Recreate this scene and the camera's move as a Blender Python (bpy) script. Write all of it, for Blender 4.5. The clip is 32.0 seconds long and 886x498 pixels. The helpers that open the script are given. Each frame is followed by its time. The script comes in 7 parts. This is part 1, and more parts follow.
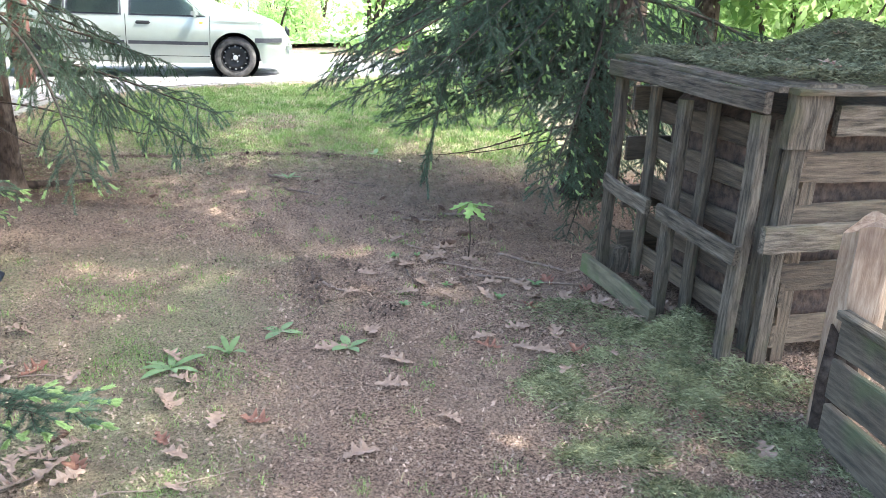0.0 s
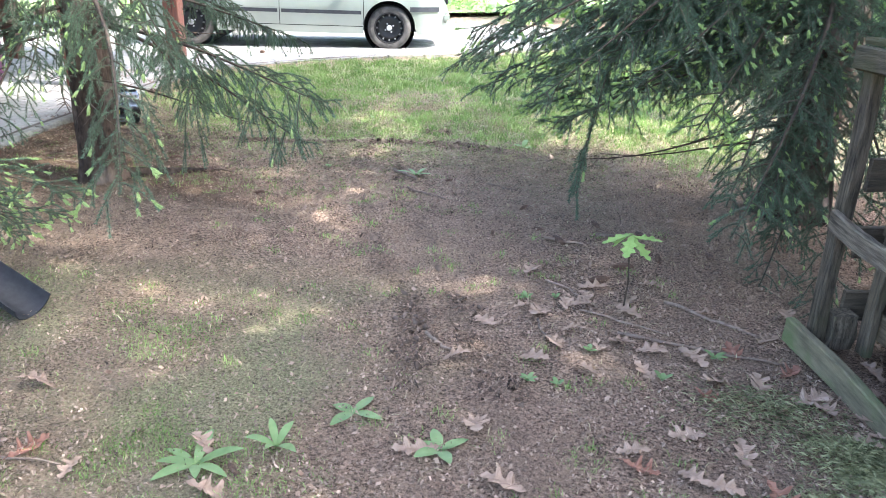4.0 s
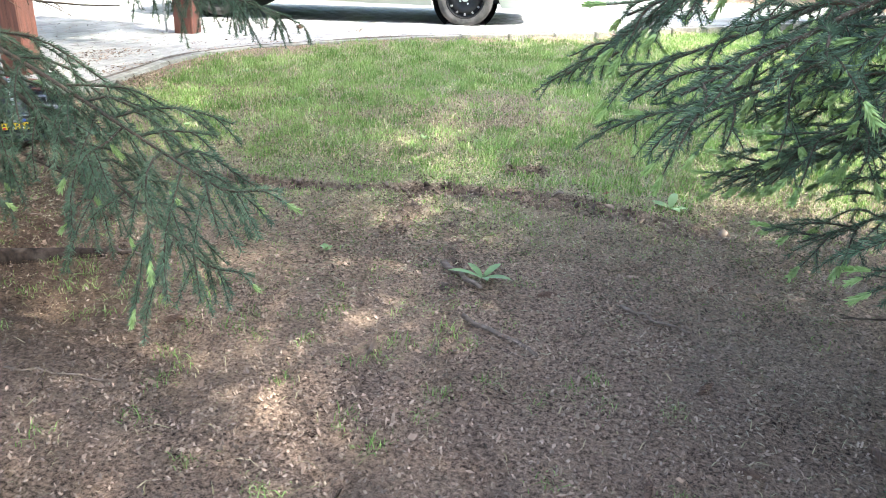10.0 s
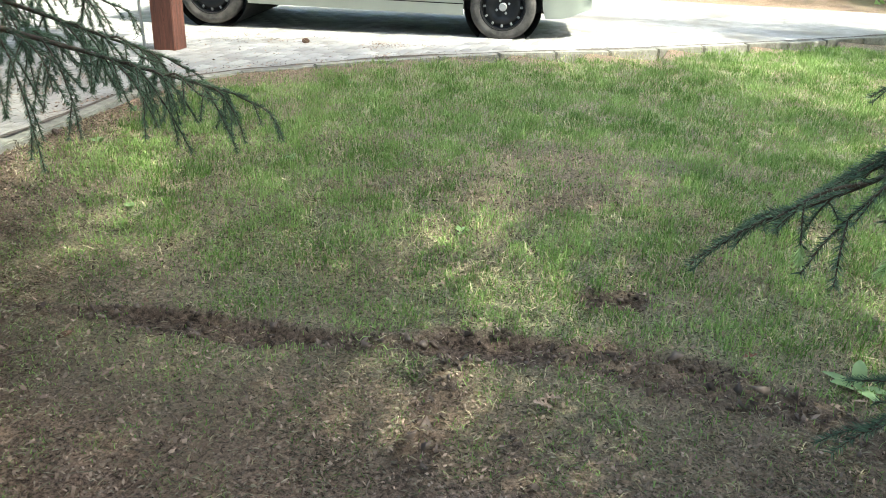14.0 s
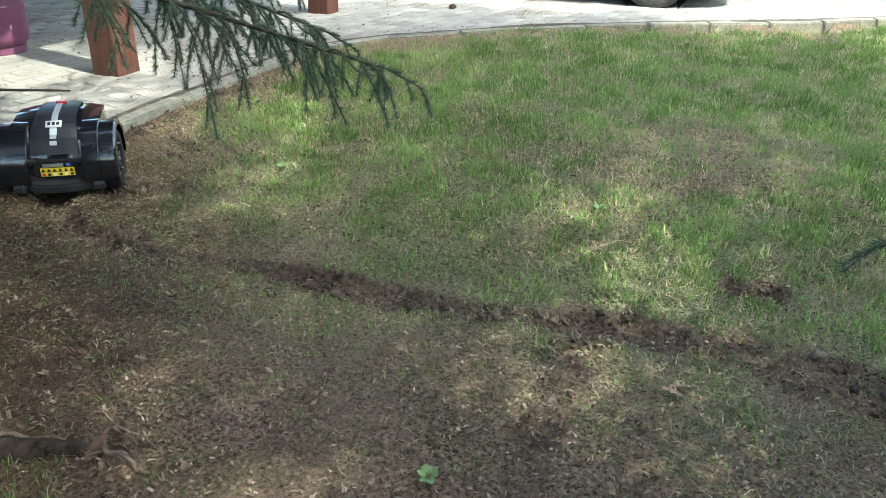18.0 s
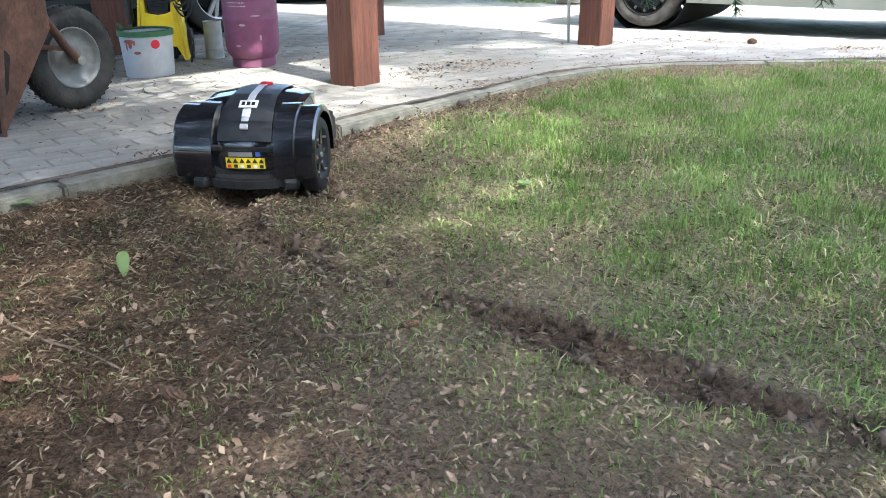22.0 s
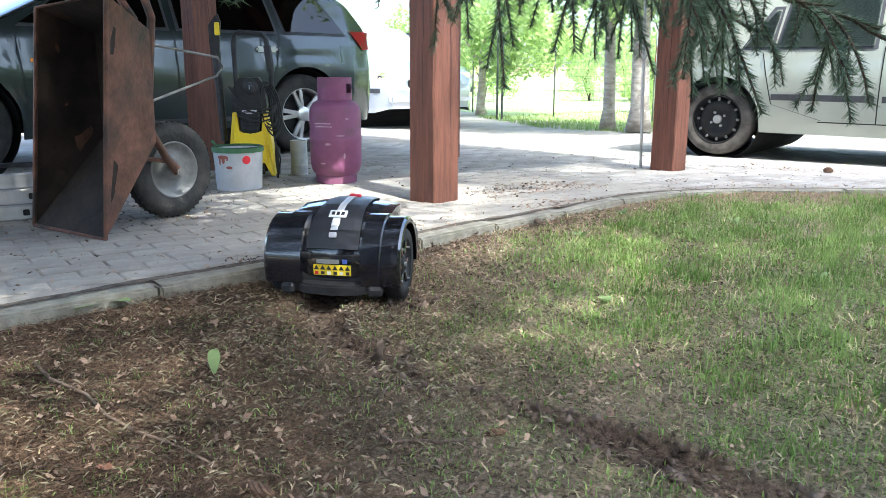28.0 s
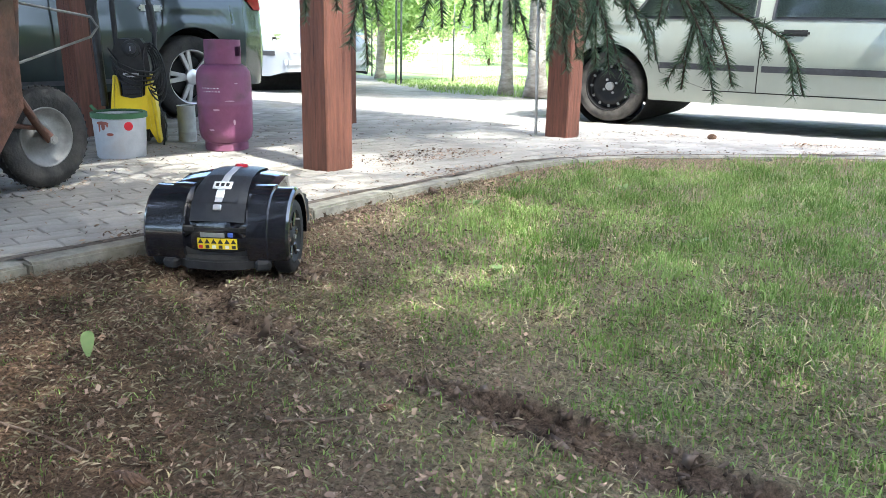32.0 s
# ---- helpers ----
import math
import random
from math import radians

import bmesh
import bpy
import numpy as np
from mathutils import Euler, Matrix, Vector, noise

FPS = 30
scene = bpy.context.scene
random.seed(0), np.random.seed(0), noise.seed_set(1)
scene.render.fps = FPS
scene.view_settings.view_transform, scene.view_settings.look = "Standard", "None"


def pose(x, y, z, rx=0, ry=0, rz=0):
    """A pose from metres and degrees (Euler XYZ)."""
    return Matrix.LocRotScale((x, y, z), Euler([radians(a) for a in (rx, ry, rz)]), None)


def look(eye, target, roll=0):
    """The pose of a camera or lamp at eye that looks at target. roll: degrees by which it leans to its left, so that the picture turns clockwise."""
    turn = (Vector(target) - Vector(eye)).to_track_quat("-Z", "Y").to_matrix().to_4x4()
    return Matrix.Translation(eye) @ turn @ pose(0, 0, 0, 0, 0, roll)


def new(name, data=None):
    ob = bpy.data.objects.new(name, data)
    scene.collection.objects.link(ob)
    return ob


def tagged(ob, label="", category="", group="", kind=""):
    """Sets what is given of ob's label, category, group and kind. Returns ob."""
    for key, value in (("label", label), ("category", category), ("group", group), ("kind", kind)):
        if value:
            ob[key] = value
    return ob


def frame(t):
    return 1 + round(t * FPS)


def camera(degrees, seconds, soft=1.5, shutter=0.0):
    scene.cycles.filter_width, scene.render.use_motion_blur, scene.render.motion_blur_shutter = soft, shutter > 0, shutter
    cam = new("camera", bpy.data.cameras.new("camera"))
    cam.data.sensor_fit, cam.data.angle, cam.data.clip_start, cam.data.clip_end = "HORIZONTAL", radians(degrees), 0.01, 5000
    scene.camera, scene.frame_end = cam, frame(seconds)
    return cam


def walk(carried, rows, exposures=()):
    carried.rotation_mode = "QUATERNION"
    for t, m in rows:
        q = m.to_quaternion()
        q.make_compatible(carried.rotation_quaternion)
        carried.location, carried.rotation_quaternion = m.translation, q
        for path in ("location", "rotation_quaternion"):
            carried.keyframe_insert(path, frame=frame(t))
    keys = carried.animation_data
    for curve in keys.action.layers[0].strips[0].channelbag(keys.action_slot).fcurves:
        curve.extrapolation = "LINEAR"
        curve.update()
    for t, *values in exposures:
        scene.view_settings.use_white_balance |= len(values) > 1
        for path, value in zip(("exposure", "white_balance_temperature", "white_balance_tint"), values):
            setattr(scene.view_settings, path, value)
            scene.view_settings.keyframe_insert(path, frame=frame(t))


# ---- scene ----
cam = camera(58.51, 32.0, 0.3)
PATH = [
    (0, (-0.486, 0.635, 1.435), (-0.427, 2.529, 0.794), 2.6),
    (0.5, (-0.426, 0.687, 1.425), (-0.451, 2.584, 0.793), 2.4),
    (1, (-0.362, 0.733, 1.419), (-0.455, 2.624, 0.775), 2.5),
    (1.5, (-0.339, 0.85, 1.41), (-0.489, 2.734, 0.756), 2.3),
    (2, (-0.416, 1.081, 1.422), (-0.607, 2.956, 0.752), 2.0),
    (2.5, (-0.449, 1.209, 1.388), (-0.704, 3.077, 0.722), 1.9),
    (4.5, (-0.416, 1.826, 1.387), (-0.759, 3.643, 0.625), 2.1),
    (5, (-0.491, 1.978, 1.374), (-0.843, 3.779, 0.578), 2.1),
    (5.5, (-0.515, 2.167, 1.354), (-0.897, 3.955, 0.543), 1.9),
    (6, (-0.505, 2.407, 1.373), (-0.926, 4.188, 0.565), 1.9),
    (6.5, (-0.549, 2.585, 1.352), (-0.998, 4.356, 0.538), 1.9),
    (7, (-0.661, 2.813, 1.318), (-1.132, 4.57, 0.487), 1.6),
    (7.5, (-0.7, 2.994, 1.285), (-1.199, 4.748, 0.462), 1.4),
    (8, (-0.706, 3.276, 1.2), (-1.235, 5.031, 0.399), 1.7),
    (8.5, (-0.753, 3.459, 1.131), (-1.284, 5.219, 0.344), 2.0),
    (9, (-0.882, 3.615, 1.157), (-1.387, 5.381, 0.367), 2.2),
    (9.5, (-0.932, 3.77, 1.156), (-1.437, 5.537, 0.368), 2.1),
    (10, (-0.927, 3.995, 1.153), (-1.443, 5.755, 0.356), 2.3),
    (10.5, (-0.943, 4.186, 1.163), (-1.472, 5.937, 0.353), 2.7),
    (11, (-1.07, 4.401, 1.169), (-1.622, 6.14, 0.352), 2.7),
    (11.5, (-1.155, 4.582, 1.166), (-1.754, 6.302, 0.339), 2.4),
    (12, (-1.192, 4.816, 1.162), (-1.818, 6.523, 0.328), 2.5),
    (12.5, (-1.259, 4.979, 1.15), (-1.856, 6.697, 0.319), 2.7),
    (13, (-1.388, 5.169, 1.16), (-1.949, 6.901, 0.332), 2.7),
    (13.5, (-1.431, 5.24, 1.169), (-1.983, 6.976, 0.345), 2.7),
    (15.5, (-1.401, 5.288, 1.193), (-2.013, 6.993, 0.345), 1.6),
    (16, (-1.409, 5.274, 1.2), (-2.067, 6.95, 0.331), 1.4),
    (16.5, (-1.416, 5.261, 1.203), (-2.131, 6.903, 0.312), 1.3),
    (17, (-1.423, 5.253, 1.203), (-2.191, 6.861, 0.295), 1.1),
    (17.5, (-1.432, 5.235, 1.216), (-2.236, 6.82, 0.3), 1.5),
    (18, (-1.436, 5.236, 1.217), (-2.272, 6.805, 0.301), 1.7),
    (18.5, (-1.447, 5.236, 1.222), (-2.305, 6.795, 0.309), 2.0),
    (19, (-1.454, 5.234, 1.219), (-2.347, 6.784, 0.325), 1.8),
    (19.5, (-1.48, 5.24, 1.195), (-2.403, 6.789, 0.329), 1.7),
    (20, (-1.576, 5.291, 1.16), (-2.549, 6.82, 0.315), 1.9),
    (20.5, (-1.663, 5.44, 1.113), (-2.726, 6.902, 0.258), 1.4),
    (21, (-1.752, 5.693, 1.046), (-2.917, 7.066, 0.174), 0.6),
    (21.5, (-1.849, 5.827, 0.868), (-3.119, 7.131, 0.04), -0.1),
    (22, (-1.917, 5.851, 0.729), (-3.285, 7.105, -0.016), -0.4),
    (22.5, (-1.905, 5.811, 0.727), (-3.345, 7.027, 0.057), -0.2),
    (23, (-1.897, 5.801, 0.729), (-3.386, 6.978, 0.099), -0.4),
    (23.5, (-1.901, 5.802, 0.724), (-3.422, 6.948, 0.113), -0.7),
    (24, (-1.904, 5.804, 0.721), (-3.452, 6.921, 0.125), -1.0),
    (24.5, (-1.911, 5.793, 0.722), (-3.485, 6.88, 0.137), -1.5),
    (26.5, (-1.935, 5.786, 0.704), (-3.525, 6.884, 0.191), -1.6),
    (27, (-1.937, 5.792, 0.705), (-3.514, 6.924, 0.226), -1.0),
    (27.5, (-1.936, 5.796, 0.704), (-3.494, 6.961, 0.242), -0.4),
    (28, (-1.935, 5.791, 0.705), (-3.473, 6.987, 0.253), 0.2),
    (28.5, (-1.934, 5.791, 0.708), (-3.452, 7.014, 0.262), 0.7),
    (29, (-1.932, 5.803, 0.703), (-3.435, 7.046, 0.261), 0.9),
    (29.5, (-1.929, 5.806, 0.703), (-3.42, 7.064, 0.261), 1.0),
    (30, (-1.928, 5.81, 0.7), (-3.408, 7.08, 0.257), 1.1),
    (30.5, (-1.927, 5.814, 0.7), (-3.394, 7.098, 0.256), 1.3),
    (31, (-1.926, 5.817, 0.699), (-3.38, 7.117, 0.256), 1.5),
    (31.5, (-1.925, 5.819, 0.699), (-3.355, 7.139, 0.241), 1.4),
    (32, (-1.933, 5.837, 0.718), (-3.293, 7.202, 0.182), 1.2),
]
EXPOSURES = [(0, 3.46, 6080, 5), (5, 3.56, 5980, 7), (9, 3.54, 6080, 5), (12, 2.96, 6350, -2), (14.5, 2.68, 6500, -5), (17, 2.56, 6350, -7), (20, 2.58, 6150, -4), (21.7, 2.92, 6100, 1), (23, 2.92, 6080, 4), (27, 2.96, 6100, 3), (32, 2.94, 6200, 3)]
walk(cam, [(t, look(eye, target, roll)) for t, eye, target, roll in PATH], EXPOSURES)

# ---- world, sun, exposure ----
SUN_FROM = Vector((0.53, -0.05, 0.847)).normalized()
world = bpy.data.worlds.new("sky")
scene.world = world
world.use_nodes = True
wn = world.node_tree
sky = wn.nodes.new("ShaderNodeTexSky")
sky.sky_type, sky.sun_disc = "NISHITA", False
sky.air_density, sky.dust_density = 0.75, 3.0
sky.sun_elevation = math.asin(SUN_FROM.z)
sky.sun_rotation = math.atan2(SUN_FROM.x, SUN_FROM.y)
wn.links.new(sky.outputs[0], wn.nodes["Background"].inputs[0])
wn.nodes["Background"].inputs[1].default_value = 0.15
sun = new("sun", bpy.data.lights.new("sun", "SUN"))
sun.data.energy, sun.data.angle, sun.data.color = 1.8, radians(0.55), (1.0, 0.96, 0.90)
sun.matrix_world = look(SUN_FROM * 30, (0, 0, 0))

# ---- materials ----


def material(name, c1, c2, scale=12.0, rough=0.8, metal=0.0, bump=0.3, fine=90.0, stain=None, stain_at=0.6,
             stain_scale=2.5, stretch=(1, 1, 1), vary=0.0, coat=0.0, spec=0.35, trans=0.0, sub=0.0):
    """Two-scale procedural surface: grain between c1 and c2, larger stains, fine relief."""
    m = bpy.data.materials.new(name)
    m.use_nodes = True
    t = m.node_tree
    n, ln = t.nodes, t.links
    b = n["Principled BSDF"]
    co = n.new("ShaderNodeTexCoord")
    mp = n.new("ShaderNodeMapping")
    mp.inputs["Scale"].default_value = stretch
    ln.new(co.outputs["Object"], mp.inputs["Vector"])
    g = n.new("ShaderNodeTexNoise")
    g.inputs["Scale"].default_value, g.inputs["Detail"].default_value, g.inputs["Roughness"].default_value = scale, 6, 0.65
    ln.new(mp.outputs[0], g.inputs["Vector"])
    r = n.new("ShaderNodeValToRGB")
    r.color_ramp.elements[0].color, r.color_ramp.elements[1].color = (*c1, 1), (*c2, 1)
    r.color_ramp.elements[0].position, r.color_ramp.elements[1].position = 0.32, 0.68
    ln.new(g.outputs[0], r.inputs[0])
    out = r.outputs[0]
    if stain:
        s = n.new("ShaderNodeTexNoise")
        s.inputs["Scale"].default_value, s.inputs["Detail"].default_value = stain_scale, 5
        ln.new(co.outputs["Object"], s.inputs["Vector"])
        sr = n.new("ShaderNodeMapRange")
        sr.inputs[1].default_value, sr.inputs[2].default_value = stain_at - 0.08, stain_at + 0.1
        ln.new(s.outputs[0], sr.inputs[0])
        mx = n.new("ShaderNodeMix")
        mx.data_type = "RGBA"
        ln.new(sr.outputs[0], mx.inputs[0])
        ln.new(out, mx.inputs[6])
        mx.inputs[7].default_value = (*stain, 1)
        out = mx.outputs[2]
    if vary:
        oi = n.new("ShaderNodeObjectInfo")
        vr = n.new("ShaderNodeMapRange")
        vr.inputs[3].default_value, vr.inputs[4].default_value = 1 - vary, 1 + vary
        ln.new(oi.outputs["Random"], vr.inputs[0])
        hv = n.new("ShaderNodeHueSaturation")
        ln.new(vr.outputs[0], hv.inputs["Value"])
        ln.new(out, hv.inputs["Color"])
        out = hv.outputs[0]
    ln.new(out, b.inputs["Base Color"])
    b.inputs["Roughness"].default_value, b.inputs["Metallic"].default_value = rough, metal
    b.inputs["Coat Weight"].default_value, b.inputs["Specular IOR Level"].default_value = coat, spec
    b.inputs["Coat Roughness"].default_value = 0.05
    if trans:
        b.inputs["Transmission Weight"].default_value = trans
    if bump:
        f = n.new("ShaderNodeTexNoise")
        f.inputs["Scale"].default_value, f.inputs["Detail"].default_value = fine, 5
        ln.new(mp.outputs[0], f.inputs["Vector"])
        bm_ = n.new("ShaderNodeBump")
        bm_.inputs["Strength"].default_value, bm_.inputs["Distance"].default_value = bump, 0.01
        ln.new(f.outputs[0], bm_.inputs["Height"])
        ln.new(bm_.outputs[0], b.inputs["Normal"])
    return m


def leafy(name, c1, c2, rough=0.5, through_light=0.35, scale=9.0, lo=0.0):
    """Leaf, needle and blade surface: colour varies by island, some light passes through."""
    m = bpy.data.materials.new(name)
    m.use_nodes = True
    t = m.node_tree
    n, ln = t.nodes, t.links
    b = n["Principled BSDF"]
    geo = n.new("ShaderNodeNewGeometry")
    co = n.new("ShaderNodeTexCoord")
    g = n.new("ShaderNodeTexNoise")
    g.inputs["Scale"].default_value = scale
    ln.new(co.outputs["Object"], g.inputs["Vector"])
    ad = n.new("ShaderNodeMath")
    ad.operation = "MULTIPLY_ADD"
    ln.new(geo.outputs["Random Per Island"], ad.inputs[0])
    ad.inputs[1].default_value = 0.6
    ml = n.new("ShaderNodeMath")
    ml.operation = "MULTIPLY_ADD"
    ln.new(g.outputs[0], ml.inputs[0])
    ml.inputs[1].default_value, ml.inputs[2].default_value = 1.2, -0.4
    ln.new(ml.outputs[0], ad.inputs[2])
    r = n.new("ShaderNodeValToRGB")
    r.color_ramp.elements[0].color, r.color_ramp.elements[1].color = (*c1, 1), (*c2, 1)
    # lo above zero makes more pieces darkest, in place of shadowed gaps
    r.color_ramp.elements[0].position = lo
    ln.new(ad.outputs[0], r.inputs[0])
    ln.new(r.outputs[0], b.inputs["Base Color"])
    b.inputs["Roughness"].default_value, b.inputs["Specular IOR Level"].default_value = rough, 0.12
    tr = n.new("ShaderNodeBsdfTranslucent")
    ln.new(r.outputs[0], tr.inputs[0])
    mix = n.new("ShaderNodeMixShader")
    mix.inputs[0].default_value = through_light
    ln.new(b.outputs[0], mix.inputs[1])
    ln.new(tr.outputs[0], mix.inputs[2])
    ln.new(mix.outputs[0], n["Material Output"].inputs[0])
    return m


def glassy(name, tint, rough=0.02):
    m = bpy.data.materials.new(name)
    m.use_nodes = True
    n, ln = m.node_tree.nodes, m.node_tree.links
    g, tp, fr, mx = (n.new(k) for k in ("ShaderNodeBsdfGlossy", "ShaderNodeBsdfTransparent", "ShaderNodeFresnel", "ShaderNodeMixShader"))
    g.inputs["Roughness"].default_value = rough
    tp.inputs[0].default_value = (*tint, 1)
    fr.inputs[0].default_value = 1.5
    ln.new(fr.outputs[0], mx.inputs[0])
    ln.new(tp.outputs[0], mx.inputs[1])
    ln.new(g.outputs[0], mx.inputs[2])
    ln.new(mx.outputs[0], n["Material Output"].inputs[0])
    return m


WOOD_GREY = material("weathered grey wood", (0.036, 0.029, 0.021), (0.215, 0.172, 0.122), 8, 0.85, bump=0.7, fine=40, stretch=(0.9, 9, 9),
                     stain=(0.095, 0.085, 0.042), stain_at=0.60, stain_scale=3, vary=0.25, spec=0.12)
WOOD_WARM = material("weathered yellow-brown wood", (0.036, 0.026, 0.017), (0.17, 0.124, 0.078), 7, 0.85, bump=0.7, fine=40, stretch=(0.7, 9, 9), stain=(0.13, 0.10, 0.06), stain_at=0.6, stain_scale=3, vary=0.25)
WOOD_MOSSY = material("mossy damp wood", (0.10, 0.085, 0.05), (0.24, 0.20, 0.12), 7, 0.9, bump=0.6, fine=40, stretch=(1.0, 6, 6), stain=(0.13, 0.15, 0.06), stain_at=0.58, stain_scale=5)
WOOD_DARK = material("dark wood", (0.045, 0.035, 0.025), (0.15, 0.115, 0.075), 8, 0.8, bump=0.5, fine=45, stretch=(1, 8, 8),
                     stain=(0.10, 0.12, 0.05), stain_at=0.6, vary=0.2)
WOOD_RED = material("red-brown stained timber", (0.075, 0.030, 0.020), (0.165, 0.064, 0.042), 5, 0.6, bump=0.35, fine=30,
                    stretch=(9, 9, 0.8), stain=(0.28, 0.11, 0.07), stain_at=0.68, stain_scale=2.2, vary=0.1)
BARK = material("spruce bark", (0.016, 0.011, 0.008), (0.085, 0.060, 0.045), 16, 0.95, bump=1.0, fine=34, stretch=(1.6, 1.6, 0.75), stain=(0.19, 0.15, 0.12), stain_at=0.62, stain_scale=5, spec=0.1)
BARK_PALE = material("pale fruit-tree bark", (0.22, 0.19, 0.16), (0.50, 0.46, 0.41), 9, 0.9, bump=0.6, fine=30, stretch=(1, 1, 2.5), stain=(0.12, 0.10, 0.08), stain_at=0.62)
TWIG = material("twig bark", (0.035, 0.024, 0.016), (0.095, 0.066, 0.045), 30, 0.9, bump=0.3)
DEADWOOD = material("dry stick wood", (0.12, 0.08, 0.055), (0.28, 0.21, 0.16), 20, 0.9, bump=0.4, stretch=(1, 4, 4), vary=0.3)
STONE = material("concrete kerb", (0.17, 0.157, 0.125), (0.33, 0.31, 0.255), 16, 0.9, bump=0.5, fine=120, stain=(0.15, 0.15, 0.09), stain_at=0.58, vary=0.1)
PAVER = material("concrete paver", (0.25, 0.23, 0.205), (0.36, 0.335, 0.30), 14, 0.85, bump=0.4, fine=150, stain=(0.22, 0.195, 0.165), stain_at=0.58, stain_scale=4, vary=0.07)
# blue cast in the black stands in for sky mirrored by the gloss
BLACK_GLOSS = material("gloss black plastic with sky tint", (0.008, 0.009, 0.013), (0.013, 0.014, 0.020), 4, 0.12, bump=0.015, fine=10, coat=1.0, spec=0.7)
BLACK_MATT = material("matt black plastic", (0.012, 0.012, 0.013), (0.028, 0.028, 0.03), 30, 0.55, bump=0.15, fine=200, stain=(0.07, 0.055, 0.045), stain_at=0.7)
DARK_GREY = material("satin dark grey plastic", (0.022, 0.024, 0.029), (0.032, 0.034, 0.040), 40, 0.33, bump=0.08, fine=300)
RUBBER = material("tyre rubber", (0.014, 0.014, 0.014), (0.034, 0.033, 0.031), 14, 0.85, bump=0.4, fine=60, stain=(0.06, 0.054, 0.048), stain_at=0.6, stain_scale=5)
RUBBER_DUSTY = material("dusty tyre rubber", (0.03, 0.028, 0.026), (0.11, 0.10, 0.09), 9, 0.9, bump=0.4, fine=60)
STEEL = material("dull galvanised steel", (0.30, 0.30, 0.29), (0.48, 0.48, 0.47), 12, 0.5, 0.6, bump=0.2, stain=(0.2, 0.17, 0.14), stain_at=0.62)
GREY_RIM = material("dull grey painted rim", (0.13, 0.13, 0.125), (0.24, 0.24, 0.23), 14, 0.6, 0.2, bump=0.2, stain=(0.09, 0.08, 0.07), stain_at=0.6)
ALLOY = material("silver alloy", (0.5, 0.5, 0.5), (0.62, 0.62, 0.62), 8, 0.3, 0.8, bump=0.05)
CHROME = material("chrome", (0.7, 0.7, 0.7), (0.8, 0.8, 0.8), 8, 0.12, 1.0, bump=0.0)
RUST = material("rusty painted sheet steel", (0.075, 0.037, 0.025), (0.215, 0.10, 0.066), 11, 0.6, 0.15, bump=0.45, fine=50, stain=(0.05, 0.036, 0.030), stain_at=0.55, stain_scale=6)
RUST_IN = material("dark sheet steel with rusty patches", (0.012, 0.010, 0.008), (0.040, 0.029, 0.022), 9, 0.85, 0.0, bump=0.4, fine=40, stain=(0.10, 0.06, 0.04), stain_at=0.64)
ALU = material("brushed aluminium", (0.52, 0.52, 0.52), (0.68, 0.68, 0.67), 10, 0.38, 0.75, bump=0.1)
GAS_PINK = material("scuffed pink enamel", (0.165, 0.052, 0.105), (0.225, 0.078, 0.148), 9, 0.55, bump=0.12, fine=60, stain=(0.14, 0.055, 0.085), stain_at=0.58, stain_scale=9)
SCUFF = material("scuffed pale enamel", (0.30, 0.16, 0.22), (0.42, 0.28, 0.34), 20, 0.6, bump=0.1)
WHITE = material("white plastic", (0.68, 0.68, 0.66), (0.8, 0.8, 0.78), 10, 0.5, bump=0.05)
BUCKET = material("paint-spattered white plastic", (0.36, 0.38, 0.40), (0.50, 0.51, 0.53), 8, 0.5, bump=0.1, stain=(0.36, 0.33, 0.31), stain_at=0.64, stain_scale=8)
GREEN_LID = material("green plastic", (0.035, 0.10, 0.045), (0.06, 0.15, 0.07), 14, 0.5, bump=0.1)
CAN = material("grey painted tin", (0.36, 0.38, 0.36), (0.48, 0.50, 0.47), 10, 0.5, bump=0.1, stain=(0.24, 0.24, 0.22), stain_at=0.6, stain_scale=7)
YELLOW = material("yellow plastic", (0.72, 0.52, 0.02), (0.82, 0.62, 0.04), 10, 0.4, bump=0.05)
RED = material("red plastic", (0.55, 0.015, 0.03), (0.65, 0.03, 0.05), 10, 0.35, bump=0.03)
RED_LENS = material("red tail-light lens", (0.45, 0.01, 0.02), (0.6, 0.02, 0.03), 10, 0.12, bump=0.0, coat=0.5)
AMBER = material("amber lens", (0.7, 0.22, 0.03), (0.8, 0.3, 0.05), 10, 0.15, bump=0)
RUST_RED = material("rust-red paint drip", (0.22, 0.06, 0.04), (0.32, 0.10, 0.07), 12, 0.6, bump=0.1)
SILVER = material("silver label foil", (0.5, 0.5, 0.52), (0.62, 0.62, 0.64), 20, 0.4, 0.4, bump=0.03)
BLUE = material("blue sticker", (0.05, 0.09, 0.35), (0.07, 0.12, 0.42), 20, 0.4, bump=0)
INK = material("printed black", (0.015, 0.015, 0.015), (0.03, 0.03, 0.03), 20, 0.5, bump=0)
CAR_PALE = material("pale silver-green car paint", (0.29, 0.315, 0.275), (0.335, 0.36, 0.315), 2, 0.28, 0.25, bump=0.015, fine=15, coat=0.7)
CAR_DARK = material("dark grey-green car paint", (0.028, 0.039, 0.038), (0.040, 0.052, 0.051), 2, 0.25, 0.35, bump=0.012, fine=15, coat=0.6)
CAR_SILVER = material("silver-blue car paint", (0.48, 0.51, 0.56), (0.54, 0.57, 0.62), 2, 0.25, 0.4, bump=0.01, fine=15, coat=0.8)
MOULDING = material("grey rubber moulding", (0.030, 0.031, 0.036), (0.055, 0.056, 0.064), 20, 0.55, bump=0.1)
UNDER = material("underbody black", (0.008, 0.008, 0.008), (0.02, 0.02, 0.02), 10, 0.9, bump=0.2)
